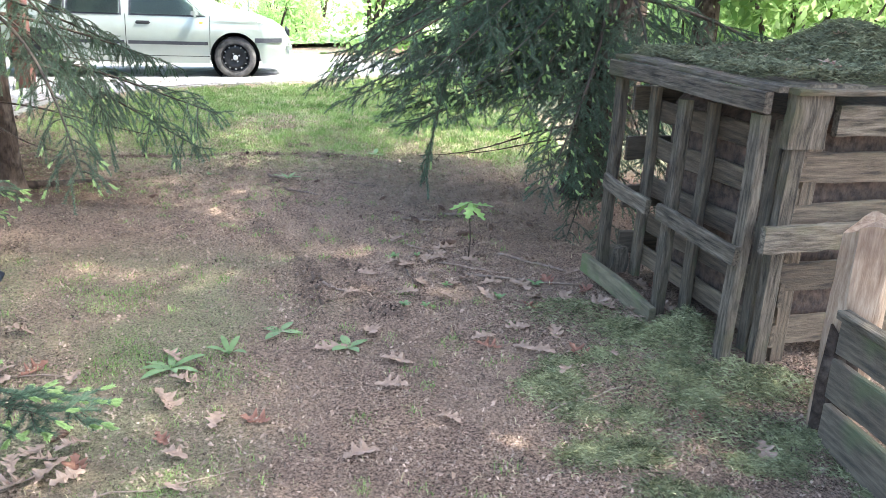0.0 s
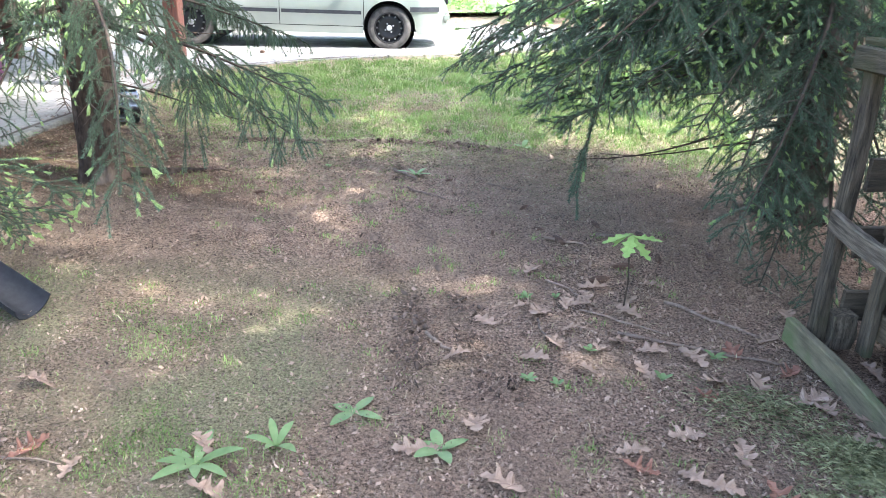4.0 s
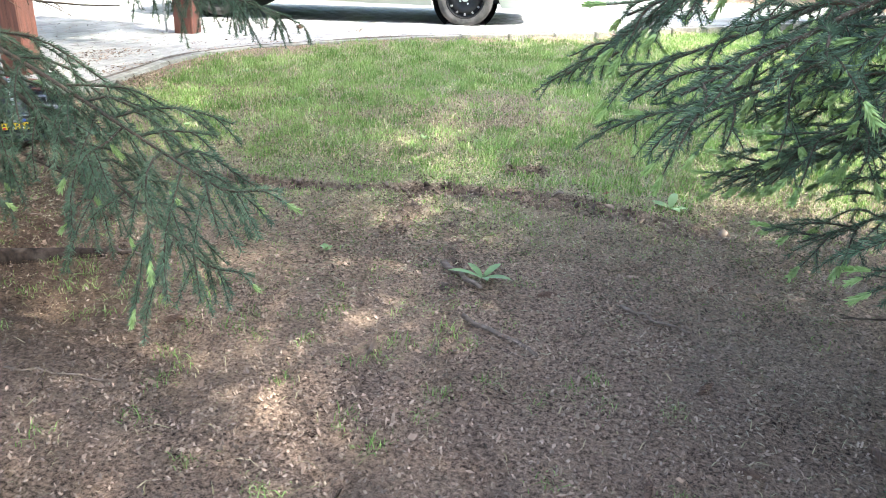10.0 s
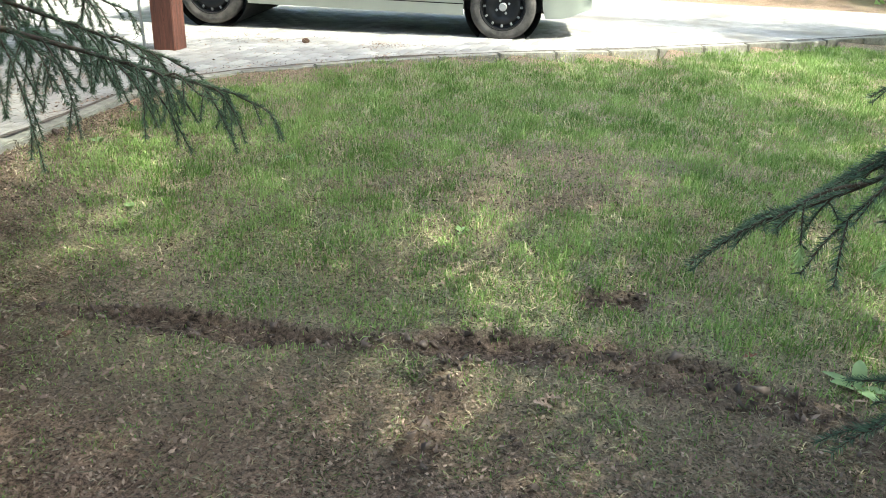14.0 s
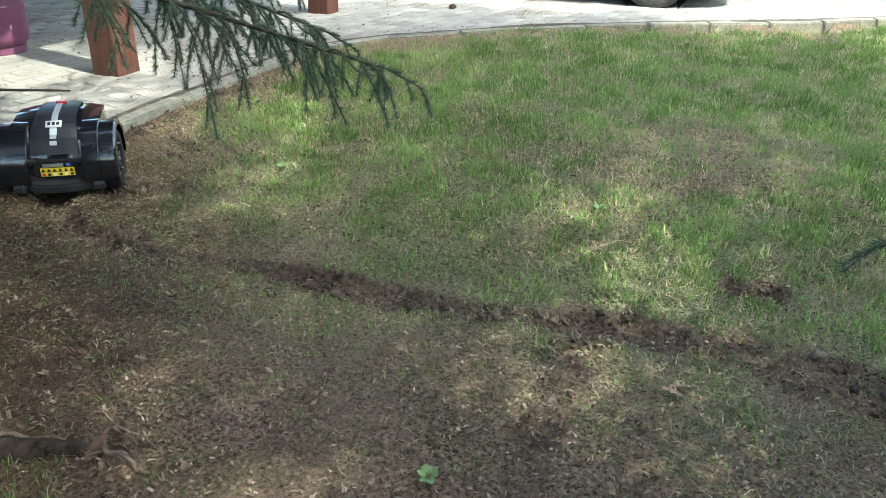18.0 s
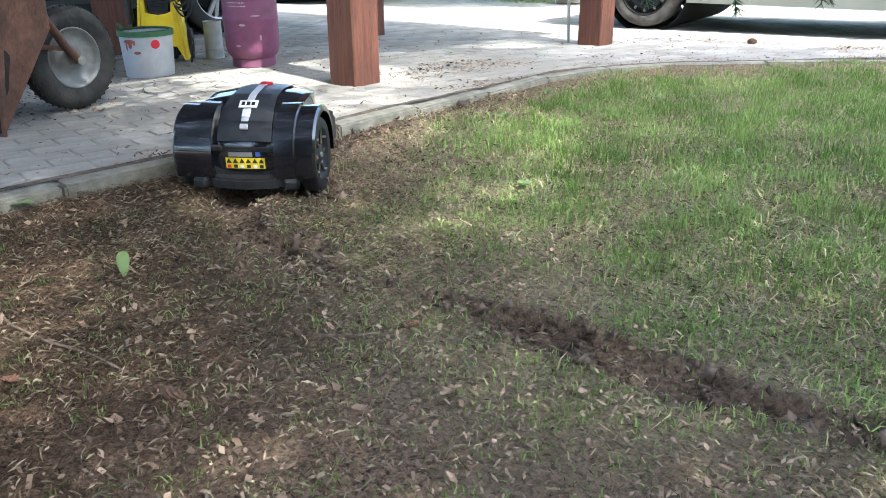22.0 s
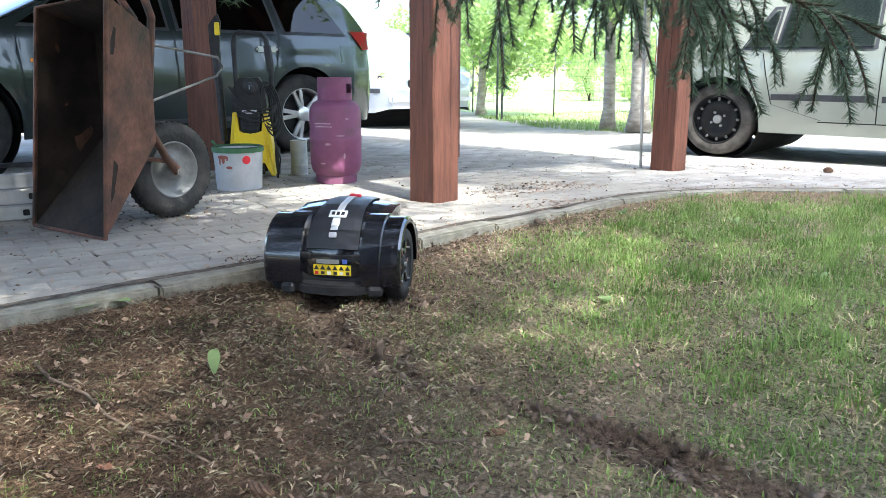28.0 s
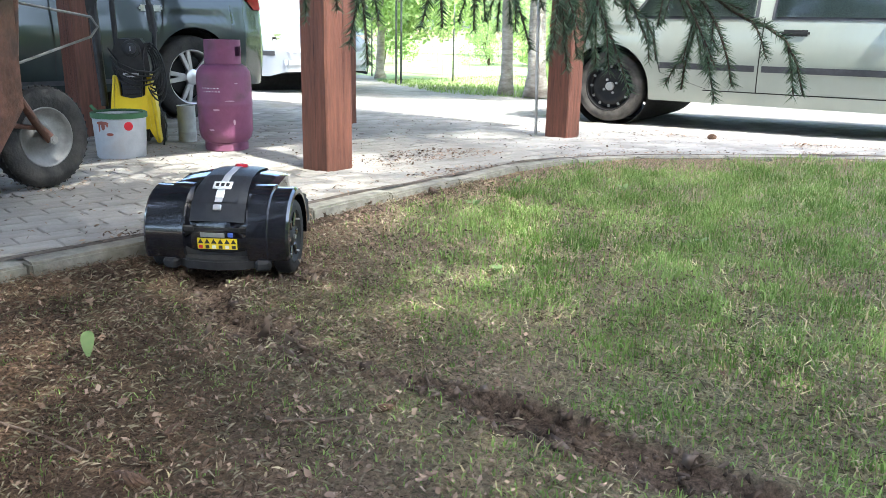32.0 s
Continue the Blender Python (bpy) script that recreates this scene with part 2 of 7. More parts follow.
GLASS = glassy("tinted window glass", (0.72, 0.76, 0.73))
# blind colours are raised to stand in for light reflected by the glass
BLIND = material("perforated grey sun blind, paled for reflections", (0.10, 0.115, 0.105), (0.40, 0.44, 0.40), 160, 0.8, bump=0.0, stain=(0.42, 0.48, 0.38), stain_at=0.6, stain_scale=2.2)
GLASS_DARK = glassy("dark privacy glass", (0.05, 0.055, 0.055))
SEAT = material("grey seat cloth", (0.03, 0.03, 0.034), (0.06, 0.06, 0.065), 40, 0.9, bump=0.2)
HUB_BLACK = material("black steel wheel", (0.006, 0.006, 0.007), (0.014, 0.014, 0.015), 14, 0.45, 0.2, bump=0.1)
NEEDLE = leafy("spruce needles", (0.020, 0.040, 0.024), (0.160, 0.225, 0.135), 0.5, 0.16, 6)
NEEDLE_NEW = leafy("fresh spruce shoots", (0.22, 0.33, 0.10), (0.46, 0.56, 0.24), 0.5, 0.25, 9)
BLADE = leafy("lawn grass", (0.095, 0.170, 0.033), (0.36, 0.475, 0.16), 0.5, 0.25, 2.2, 0.12)
STRAW = leafy("flattened straw", (0.10, 0.085, 0.052), (0.47, 0.40, 0.275), 0.8, 0.05, 6, 0.2)
BLADE_DRY = leafy("dry grass", (0.20, 0.165, 0.075), (0.56, 0.48, 0.29), 0.7, 0.1, 5)
CLIPPING = leafy("wilted clippings", (0.050, 0.056, 0.022), (0.44, 0.43, 0.23), 0.7, 0.1, 9)
CLIPPING_OLD = leafy("old matted clippings", (0.030, 0.032, 0.017), (0.27, 0.265, 0.155), 0.8, 0.05, 12)
OAK_FRESH = leafy("fresh oak leaf", (0.22, 0.35, 0.09), (0.36, 0.49, 0.17), 0.5, 0.35, 20)
WEED = leafy("weed leaf", (0.13, 0.20, 0.075), (0.31, 0.40, 0.185), 0.5, 0.3, 20)
LEAF_TAN = leafy("dry oak leaf", (0.16, 0.10, 0.068), (0.42, 0.30, 0.22), 0.75, 0.15, 30)
LEAF_RUST = leafy("rust-brown leaf", (0.14, 0.06, 0.04), (0.30, 0.16, 0.11), 0.75, 0.15, 30)
CHIP = leafy("needle and bark litter", (0.020, 0.012, 0.008), (0.50, 0.345, 0.245), 0.9, 0.0, 7, 0.22)
CRUMB = leafy("trodden litter crumbs", (0.045, 0.031, 0.023), (0.46, 0.335, 0.245), 0.9, 0.0, 7, 0.05)
# reddish needles, toned down further for shade missing under the first spruce
NEEDLE_DRY = leafy("dry fallen needles", (0.016, 0.009, 0.006), (0.27, 0.172, 0.112), 0.9, 0.0, 7, 0.15)
SOILBIT = leafy("soil crumbs", (0.040, 0.028, 0.021), (0.24, 0.178, 0.137), 1.0, 0.0, 6)
# leaf colour is far paler than foliage, with strong sunlight painted in
SHRUB = leafy("garden foliage paled for sun", (0.22, 0.36, 0.10), (0.52, 0.64, 0.28), 0.5, 0.5, 1.2)
SHRUB_DARK = leafy("woodland foliage", (0.08, 0.17, 0.035), (0.28, 0.40, 0.11), 0.5, 0.4, 1.0)
CONE = material("spruce cone", (0.055, 0.032, 0.02), (0.17, 0.10, 0.065), 30, 0.85, bump=0.8, fine=60)
WIRE = material("fence wire", (0.10, 0.115, 0.10), (0.2, 0.21, 0.19), 20, 0.6, 0.4, bump=0)

# ---- mesh helpers ----


def mesh_np(name, verts, faces, mats, index=None, smooth=False):
    """A mesh from numpy arrays; faces is (n,3) or (n,4)."""
    verts, faces = np.asarray(verts, np.float32), np.asarray(faces, np.int32)
    k = faces.shape[1]
    me = bpy.data.meshes.new(name)
    me.vertices.add(len(verts))
    me.vertices.foreach_set("co", verts.ravel())
    me.loops.add(faces.size)
    me.loops.foreach_set("vertex_index", faces.ravel())
    me.polygons.add(len(faces))
    me.polygons.foreach_set("loop_start", np.arange(0, faces.size, k, dtype=np.int32))
    for m in mats if isinstance(mats, (list, tuple)) else [mats]:
        me.materials.append(m)
    if index is not None:
        me.polygons.foreach_set("material_index", np.asarray(index, np.int32))
    if smooth:
        me.polygons.foreach_set("use_smooth", np.ones(len(faces), bool))
    me.update(calc_edges=True)
    return me


def thing(name, label, category, m=None, group="", kind=""):
    ob = new(name)
    ob.empty_display_size = 0.1
    ob.matrix_world = m or Matrix()
    return tagged(ob, label, category, group, kind)


def part(name, bm, mat, parent, label="", smooth=False, m=None):
    """Links a bmesh, or a finished mesh, as one object under a thing or a part."""
    if isinstance(bm, bmesh.types.BMesh):
        me = bpy.data.meshes.new(name)
        bmesh.ops.recalc_face_normals(bm, faces=bm.faces)
        bm.to_mesh(me)
        bm.free()
        for mm in mat if isinstance(mat, (list, tuple)) else [mat]:
            me.materials.append(mm)
        if smooth:
            me.polygons.foreach_set("use_smooth", np.ones(len(me.polygons), bool))
            if smooth != "all":
                me.set_sharp_from_angle(angle=radians(35))
    else:
        me = bm
    ob = new(name, me)
    ob.parent = parent
    if m is not None:
        ob.matrix_local = m
    if label:
        ob["label"] = label
    return ob


def box(sx, sy, sz, at=(0, 0, 0), bevel=0.004, m=None, seg=1, bm=None):
    """A bevelled box, centred on at."""
    bm = bm or bmesh.new()
    r = bmesh.ops.create_cube(bm, size=1.0)
    bmesh.ops.scale(bm, vec=(sx, sy, sz), verts=r["verts"])
    if bevel:
        es = list({e for v in r["verts"] for e in v.link_edges})
        rb = bmesh.ops.bevel(bm, geom=es, offset=bevel, segments=seg, affect="EDGES")
        vs = list({v for f in rb["faces"] for v in f.verts} | {v for v in r["verts"] if v.is_valid})
    else:
        vs = r["verts"]
    bmesh.ops.transform(bm, matrix=Matrix.Translation(at) @ (m or Matrix()), verts=vs)
    return bm


def lathe(profile, n=24, bm=None, m=None, cap=True):
    """Turns (radius, height) pairs round z."""
    bm = bm or bmesh.new()
    m = m or Matrix()
    rings = []
    for r, z in profile:
        rings.append([bm.verts.new(m @ Vector((r * math.cos(a), r * math.sin(a), z))) for a in np.linspace(0, 2 * math.pi, n, endpoint=False)])
    for a, b in zip(rings, rings[1:]):
        for i in range(n):
            bm.faces.new((a[i], a[(i + 1) % n], b[(i + 1) % n], b[i]))
    if cap:
        bm.faces.new(rings[0][::-1])
        bm.faces.new(rings[-1])
    return bm


def tube(points, radius, n=8, bm=None, cap=True):
    """A round bar along points; radius is one number or one a point."""
    bm = bm or bmesh.new()
    pts = [Vector(p) for p in points]
    rad = radius if isinstance(radius, (list, tuple)) else [radius] * len(pts)
    rings, up = [], None
    for i, p in enumerate(pts):
        d = (pts[min(i + 1, len(pts) - 1)] - pts[max(i - 1, 0)]).normalized()
        if up is None:
            up = d.orthogonal().normalized()
        up = (up - d * up.dot(d)).normalized()
        s = d.cross(up)
        rings.append([bm.verts.new(p + rad[i] * (up * math.cos(a) + s * math.sin(a))) for a in np.linspace(0, 2 * math.pi, n, endpoint=False)])
    for a, b in zip(rings, rings[1:]):
        for i in range(n):
            bm.faces.new((a[i], a[(i + 1) % n], b[(i + 1) % n], b[i]))
    if cap:
        bm.faces.new(rings[0][::-1])
        bm.faces.new(rings[-1])
    return bm


def slab(outline, depth, bevel=0.0, bm=None, m=None):
    """A flat outline in x, y given depth along z."""
    bm = bm or bmesh.new()
    m = m or Matrix()
    lo = [bm.verts.new(m @ Vector((x, y, 0))) for x, y in outline]
    hi = [bm.verts.new(m @ Vector((x, y, depth))) for x, y in outline]
    k = len(lo)
    fs = [bm.faces.new(lo[::-1]), bm.faces.new(hi)]
    fs += [bm.faces.new((lo[i], lo[(i + 1) % k], hi[(i + 1) % k], hi[i])) for i in range(k)]
    if bevel:
        bmesh.ops.bevel(bm, geom=list(fs[1].edges), offset=bevel, segments=2, affect="EDGES")
    return bm


def smoothstep(a, b, x):
    t = np.clip((x - a) / (b - a), 0, 1)
    return t * t * (3 - 2 * t)


def wobble(x, y, k):
    """Cheap smooth noise on arrays, about -1 to 1, k features a metre."""
    s = 0
    for i, (fx, fy, ph) in enumerate(((1, 0.37, 0.3), (-0.61, 1.13, 1.7), (0.83, -0.92, 4.1), (1.71, 0.77, 2.2), (-1.31, 1.83, 5.3), (2.3, -1.9, 0.9))):
        s = s + np.sin((fx * x + fy * y) * k * 2.2 + ph + 1.3 * np.sin((fy * x - fx * y) * k * 1.1 + ph * 2)) / (1 + 0.35 * i)
    return s / 3.2


# ---- plan: lawn edge, paving height, ground height ----
KERB = [(-4.00, -14), (-4.08, 2), (-4.16, 5.0), (-4.20, 6.1), (-4.235, 6.5), (-4.25, 6.9), (-4.285, 7.4), (-4.345, 7.75), (-4.38, 8.1), (-4.44, 8.5), (-4.52, 9.0), (-4.50, 9.3), (-4.42, 9.55), (-4.32, 9.78),
        (-4.07, 10.12), (-3.87, 10.38), (-3.50, 10.81), (-2.83, 11.42), (-2.14, 11.95), (-1.72, 12.35), (-1.0, 13.02), (-0.3, 13.7), (1.0, 15.0), (5.0, 19.0), (14.0, 28.0)]


def kerb_gap(x, y):
    """Signed distance from the lawn edge, positive on the lawn side."""
    x, y = np.asarray(x, float), np.asarray(y, float)
    best = np.full(x.shape, 1e9)
    side = np.zeros(x.shape)
    for (ax, ay), (bx, by) in zip(KERB, KERB[1:]):
        dx, dy = bx - ax, by - ay
        t = np.clip(((x - ax) * dx + (y - ay) * dy) / (dx * dx + dy * dy), 0, 1)
        d = np.hypot(x - ax - t * dx, y - ay - t * dy)
        s = np.sign((x - ax) * dy - (y - ay) * dx)
        near = d < best
        best, side = np.where(near, d, best), np.where(near, s, side)
    return best * side


def pave_z(x, y):
    return 0.06 + 0.02 * (np.maximum(x, -12) + 4.9) - 0.017 * np.clip(y - 8, 0, 8)


# wheel ruts and churned soil: strips (x, y, x, y, half width, how churned)
RUTS = [(-4.16, 7.14, -3.9, 6.86, 0.075, 1.0), (-3.9, 6.86, -3.7, 6.79, 0.07, 1.0), (-3.7, 6.79, -3.3, 6.77, 0.055, 1.0), (-3.58, 6.88, -3.36, 6.82, 0.045, 0.9), (-3.9, 7.1, -3.78, 7.12, 0.08, 0.7),
        (-3.3, 6.79, -3.05, 6.88, 0.04, 0.6), (-3.05, 6.88, -2.88, 6.93, 0.045, 0.8), (-2.88, 6.93, -2.6, 6.96, 0.07, 1.0), (-2.6, 6.96, -2.35, 7.0, 0.075, 0.95), (-2.35, 7.0, -2.0, 7.1, 0.06, 0.9),
        (-2.0, 7.12, -1.55, 7.2, 0.1, 1.0), (-1.55, 7.2, -1.1, 7.18, 0.11, 0.85), (-1.64, 7.54, -1.53, 7.58, 0.06, 0.9), (-1.1, 7.18, -0.75, 7.05, 0.1, 0.6), (-1.95, 7.0, -1.9, 6.6, 0.06, 0.55),
        (-1.9, 6.6, -1.8, 6.15, 0.05, 0.29), (-1.8, 6.15, -1.56, 5.45, 0.05, 0.29), (-1.56, 5.45, -1.32, 4.95, 0.055, 0.29), (-1.32, 4.95, -1.03, 4.42, 0.06, 0.36), (-1.03, 4.42, -0.95, 3.9, 0.08, 0.43),
        (-1.7, 6.75, -1.55, 6.2, 0.06, 0.32), (-1.55, 6.2, -1.42, 5.78, 0.05, 0.29), (-1.42, 5.78, -1.14, 5.22, 0.05, 0.25), (-1.14, 5.22, -0.92, 4.66, 0.05, 0.25), (-0.92, 4.66, -0.78, 4.25, 0.07, 0.36),
        (-0.78, 4.25, -0.62, 3.9, 0.09, 0.4), (-0.62, 3.9, -0.4, 3.2, 0.06, 0.19), (-0.4, 3.2, -0.3, 2.2, 0.06, 0.19), (-4.2, 7.35, -4.27, 7.8, 0.05, 0.7), (-4.27, 7.8, -4.34, 8.3, 0.045, 0.6)]


def rut(x, y):
    s = np.zeros(np.shape(x))
    edge = 0.025 * wobble(x, y, 4.0) + 0.022 * wobble(x + 2, y - 1, 11.0)
    for ax, ay, bx, by, w, k in RUTS:
        dx, dy = bx - ax, by - ay
        t = np.clip(((x - ax) * dx + (y - ay) * dy) / (dx * dx + dy * dy), 0, 1)
        d = np.hypot(x - ax - t * dx, y - ay - t * dy)
        s = np.maximum(s, k * (1 - smoothstep(0.5 * w, 1.35 * w, d + edge * min(1.0, w / 0.09))))
    return s * (0.62 + 0.38 * smoothstep(-0.4, 0.2, wobble(x + 5, y + 3, 2.6)))


def turf(x, y):
    """How much grass grows: thick on the far lawn, thin near the trees, none in the ruts."""
    g = smoothstep(6.2, 7.7, y + 0.12 * (x + 2.2) * (x < -2.2) + 0.5 * wobble(x, y, 0.6))
    g = g * smoothstep(0.0, 0.45, kerb_gap(x, y) + 0.1 * wobble(x, y, 2))
    patch = smoothstep(-0.1, 0.7, wobble(x + 7, y - 3, 1.1)) * 0.5 * smoothstep(5.9, 6.9, y + 0.25 * (x + 3.0) * (x < -3.0))
    edge = 0.3 * smoothstep(0.25, 0.7, wobble(x - 4, y + 9, 0.9)) * (1 - smoothstep(-2.2, -0.9, x)) * (1 - smoothstep(3.8, 5.2, y))
    g = np.clip(np.maximum(np.maximum(g, patch), edge), 0, 1)
    bare = smoothstep(0.1, 0.7, wobble(x + 1.3, y + 2.1, 0.9)) * (1 - 0.5 * smoothstep(9.0, 10.5, y))
    fine = 0.55 + 0.45 * smoothstep(-0.5, 0.4, wobble(x - 2.0, y + 0.7, 3.0))
    return g * fine * (1 - 0.6 * bare) * (1 - 0.95 * rut(x, y))


def needle_mat(x, y):
    """Where spruce needles lie thick: between the trunk and the kerb."""
    return (1 - smoothstep(-3.7, -2.6, x + 0.8 * (y - 6.6) + 0.3 * wobble(x, y, 1.4))) * smoothstep(5.2, 5.8, y) * (1 - smoothstep(6.9, 7.7, y + 0.2 * wobble(x, y, 1.1)))


def moss_tint(x, y):
    """Greyish-green mossy patches beside the path."""
    return (0.2 + 0.6 * smoothstep(-0.3, 0.4, wobble(x, y + 1, 2.3))) * (1 - smoothstep(-1.35, -0.75, x + 0.2 * wobble(x, y, 3.1))) * (1 - smoothstep(4.0, 5.2, y))


def ground_z(x, y):
    x, y = np.asarray(x, float), np.asarray(y, float)
    near = np.exp(-((x + 1.5) ** 2 + (y - 6) ** 2) / 260.0)
    z = near * (0.012 * wobble(x, y, 0.8) + 0.006 * wobble(x, y, 3.1) + 0.003 * wobble(x + 3, y, 9))
    r = rut(x, y)
    z = z + r * (-0.024 + 0.004 * wobble(x, y, 6.5) + 0.006 * wobble(x + 4, y, 41.0)) + 4 * r * (1 - r) * (0.014 + 0.008 * wobble(x, y + 5, 9.0) + 0.014 * wobble(x + 2, y, 38.0))
    z = z + 0.036 * np.exp(-np.maximum(kerb_gap(x, y), 0) / 0.35)
    z = z + 0.045 * np.exp(-((x - 0.62) ** 2 + (y - 3.55) ** 2) / 0.25)
    gap = kerb_gap(x, y)
    return np.where(gap > 0.0, z, np.minimum(z, pave_z(x, y) - 0.09) - 0.02)


# ---- ground ----
def spread(lo, hi, step, far):
    mid = np.arange(lo, hi, step)
    tail = step * np.cumsum(1.22 ** np.arange(1, 60))
    tail = tail[tail < far]
    return np.concatenate([lo - tail[::-1], mid, mid[-1] + tail])


gx, gy = spread(-4.7, 1.6, 0.026, 900), spread(2.0, 9.6, 0.026, 900)
GX, GY = np.meshgrid(gx, gy, indexing="ij")
GZ = ground_z(GX, GY)
nx_, ny_ = GX.shape
ii = np.arange(nx_ * ny_).reshape(nx_, ny_)
quads = np.stack([ii[:-1, :-1], ii[1:, :-1], ii[1:, 1:], ii[:-1, 1:]], -1).reshape(-1, 4)


def ground_material():
    m = bpy.data.materials.new("forest floor and lawn soil")
    m.use_nodes = True
    n, ln = m.node_tree.nodes, m.node_tree.links
    b = n["Principled BSDF"]
    co = n.new("ShaderNodeTexCoord")

    def noise_ramp(scale, c, detail=8, rough=0.7):
        t = n.new("ShaderNodeTexNoise")
        t.inputs["Scale"].default_value, t.inputs["Detail"].default_value, t.inputs["Roughness"].default_value = scale, detail, rough
        ln.new(co.outputs["Object"], t.inputs["Vector"])
        r = n.new("ShaderNodeValToRGB")
        r.color_ramp.elements[0].position, r.color_ramp.elements[1].position = 0.39, 0.62
        r.color_ramp.elements[0].color, r.color_ramp.elements[1].color = (*c[0], 1), (*c[1], 1)
        ln.new(t.outputs[0], r.inputs[0])
        return t, r.outputs[0]

    def mix(f, a, b_):
        x = n.new("ShaderNodeMix")
        x.data_type = "RGBA"
        ln.new(f, x.inputs[0])
        ln.new(a, x.inputs[6])
        ln.new(b_, x.inputs[7])
        return x.outputs[2]

    def attr(name):
        a = n.new("ShaderNodeAttribute")
        a.attribute_name = name
        return a.outputs["Fac"]

    # low ends of these ramps are darkened to imitate shade between litter pieces
    _, litter = noise_ramp(85, ((0.024, 0.015, 0.011), (0.46, 0.315, 0.225)), 10, 0.8)
    _, pale = noise_ramp(95, ((0.036, 0.024, 0.017), (0.53, 0.38, 0.275)), 10, 0.8)
    big, _ = noise_ramp(1.1, ((0, 0, 0), (1, 1, 1)), 4)
    mr = n.new("ShaderNodeMapRange")
    mr.inputs[1].default_value, mr.inputs[2].default_value, mr.inputs[4].default_value = 0.48, 0.66, 0.8
    ln.new(big.outputs[0], mr.inputs[0])
    base = mix(mr.outputs[0], litter, pale)
    _, green = noise_ramp(110, ((0.036, 0.036, 0.019), (0.42, 0.41, 0.245)), 10, 0.8)
    # needle bed: brown of its own, deepened to imitate the spruce's shade
    _, humus_shaded = noise_ramp(120, ((0.014, 0.009, 0.006), (0.23, 0.155, 0.105)), 10, 0.8)
    base = mix(attr("needles"), base, humus_shaded)
    _, moss = noise_ramp(100, ((0.036, 0.036, 0.015), (0.41, 0.385, 0.215)), 10, 0.8)
    base = mix(attr("moss"), base, moss)
    base = mix(attr("turf"), base, green)
    # churned moist soil, darkened further for the shade inside the ruts
    fine, dark = noise_ramp(60, ((0.024, 0.016, 0.012), (0.225, 0.160, 0.117)), 10, 0.8)
    base = mix(attr("soil"), base, dark)
    ln.new(base, b.inputs["Base Color"])
    b.inputs["Roughness"].default_value, b.inputs["Specular IOR Level"].default_value = 0.95, 0.08
    bp = n.new("ShaderNodeBump")
    bp.inputs["Strength"].default_value, bp.inputs["Distance"].default_value = 1.0, 0.02
    ln.new(fine.outputs[0], bp.inputs["Height"])
    ln.new(bp.outputs[0], b.inputs["Normal"])
    return m


gme = mesh_np("ground", np.stack([GX, GY, GZ], -1).reshape(-1, 3), quads, ground_material(), smooth=True)
for nm, val in (("turf", turf(GX, GY)), ("soil", rut(GX, GY)), ("needles", needle_mat(GX, GY)), ("moss", moss_tint(GX, GY))):
    gme.attributes.new(nm, "FLOAT", "POINT").data.foreach_set("value", val.ravel().astype(np.float32))
ground = tagged(new("ground", gme), "brown needle-strewn forest floor passing into a patchy green lawn", "ground", kind="structure")

# ---- paving base and kerb ----
def pave_base():
    xs = np.concatenate([np.linspace(-40, -10, 12), np.arange(-9.5, 3, 0.5), np.linspace(3.5, 20, 8)])
    ys = np.concatenate([np.linspace(-12, 4, 10), np.arange(4.5, 16, 0.5), np.linspace(16.5, 30, 10)])
    bm = bmesh.new()
    X, Y = np.meshgrid(xs, ys, indexing="ij")
    vs = [[bm.verts.new((X[i, j], Y[i, j], float(pave_z(X[i, j], Y[i, j])) - 0.0045)) for j in range(X.shape[1])] for i in range(X.shape[0])]
    for i in range(len(xs) - 1):
        for j in range(len(ys) - 1):
            bm.faces.new((vs[i][j], vs[i + 1][j], vs[i + 1][j + 1], vs[i][j + 1]))
    # cut along the lawn edge and drop the lawn side
    for (ax, ay), (bx, by) in zip(KERB, KERB[1:]):
        d = Vector((bx - ax, by - ay, 0)).normalized()
        nrm = Vector((d.y, -d.x, 0))
        near = [f for f in bm.faces if (f.calc_center_median().xy - Vector(((ax + bx) / 2, (ay + by) / 2))).length < math.hypot(bx - ax, by - ay) / 2 + 1.5]
        geom = near + list({e for f in near for e in f.edges}) + list({v for f in near for v in f.verts})
        bmesh.ops.bisect_plane(bm, geom=geom, plane_co=(ax, ay, 0), plane_no=nrm)
    fs = list(bm.faces)
    cs = np.array([f.calc_center_median()[:] for f in fs])
    gap = kerb_gap(cs[:, 0], cs[:, 1])
    far_drop = (cs[:, 1] > 16) & (cs[:, 0] > -6)
    bmesh.ops.delete(bm, geom=[f for f, g, k in zip(fs, gap, far_drop) if g > -0.02 or k], context="FACES")
    return bm


JOINT = material("sandy joint and far paving", (0.22, 0.20, 0.175), (0.34, 0.318, 0.29), 9, 0.95, bump=0.5, fine=60, stain=(0.20, 0.175, 0.145), stain_at=0.56, stain_scale=1.6)
pavement = tagged(new("pavement"), "worn pale grey concrete block paving strewn with needles", "paving", kind="structure")
part("joint_bed", pave_base(), JOINT, pavement)

kerb = tagged(new("kerb"), "low weathered concrete edging stones along the lawn", "kerb", kind="structure")
kp, run = [], 0.0
for (ax, ay), (bx, by) in zip(KERB[2:-2], KERB[3:-1]):
    k = max(1, round(math.hypot(bx - ax, by - ay) / 0.1))
    kp += [(ax + (bx - ax) * i / k, ay + (by - ay) * i / k) for i in range(k)]
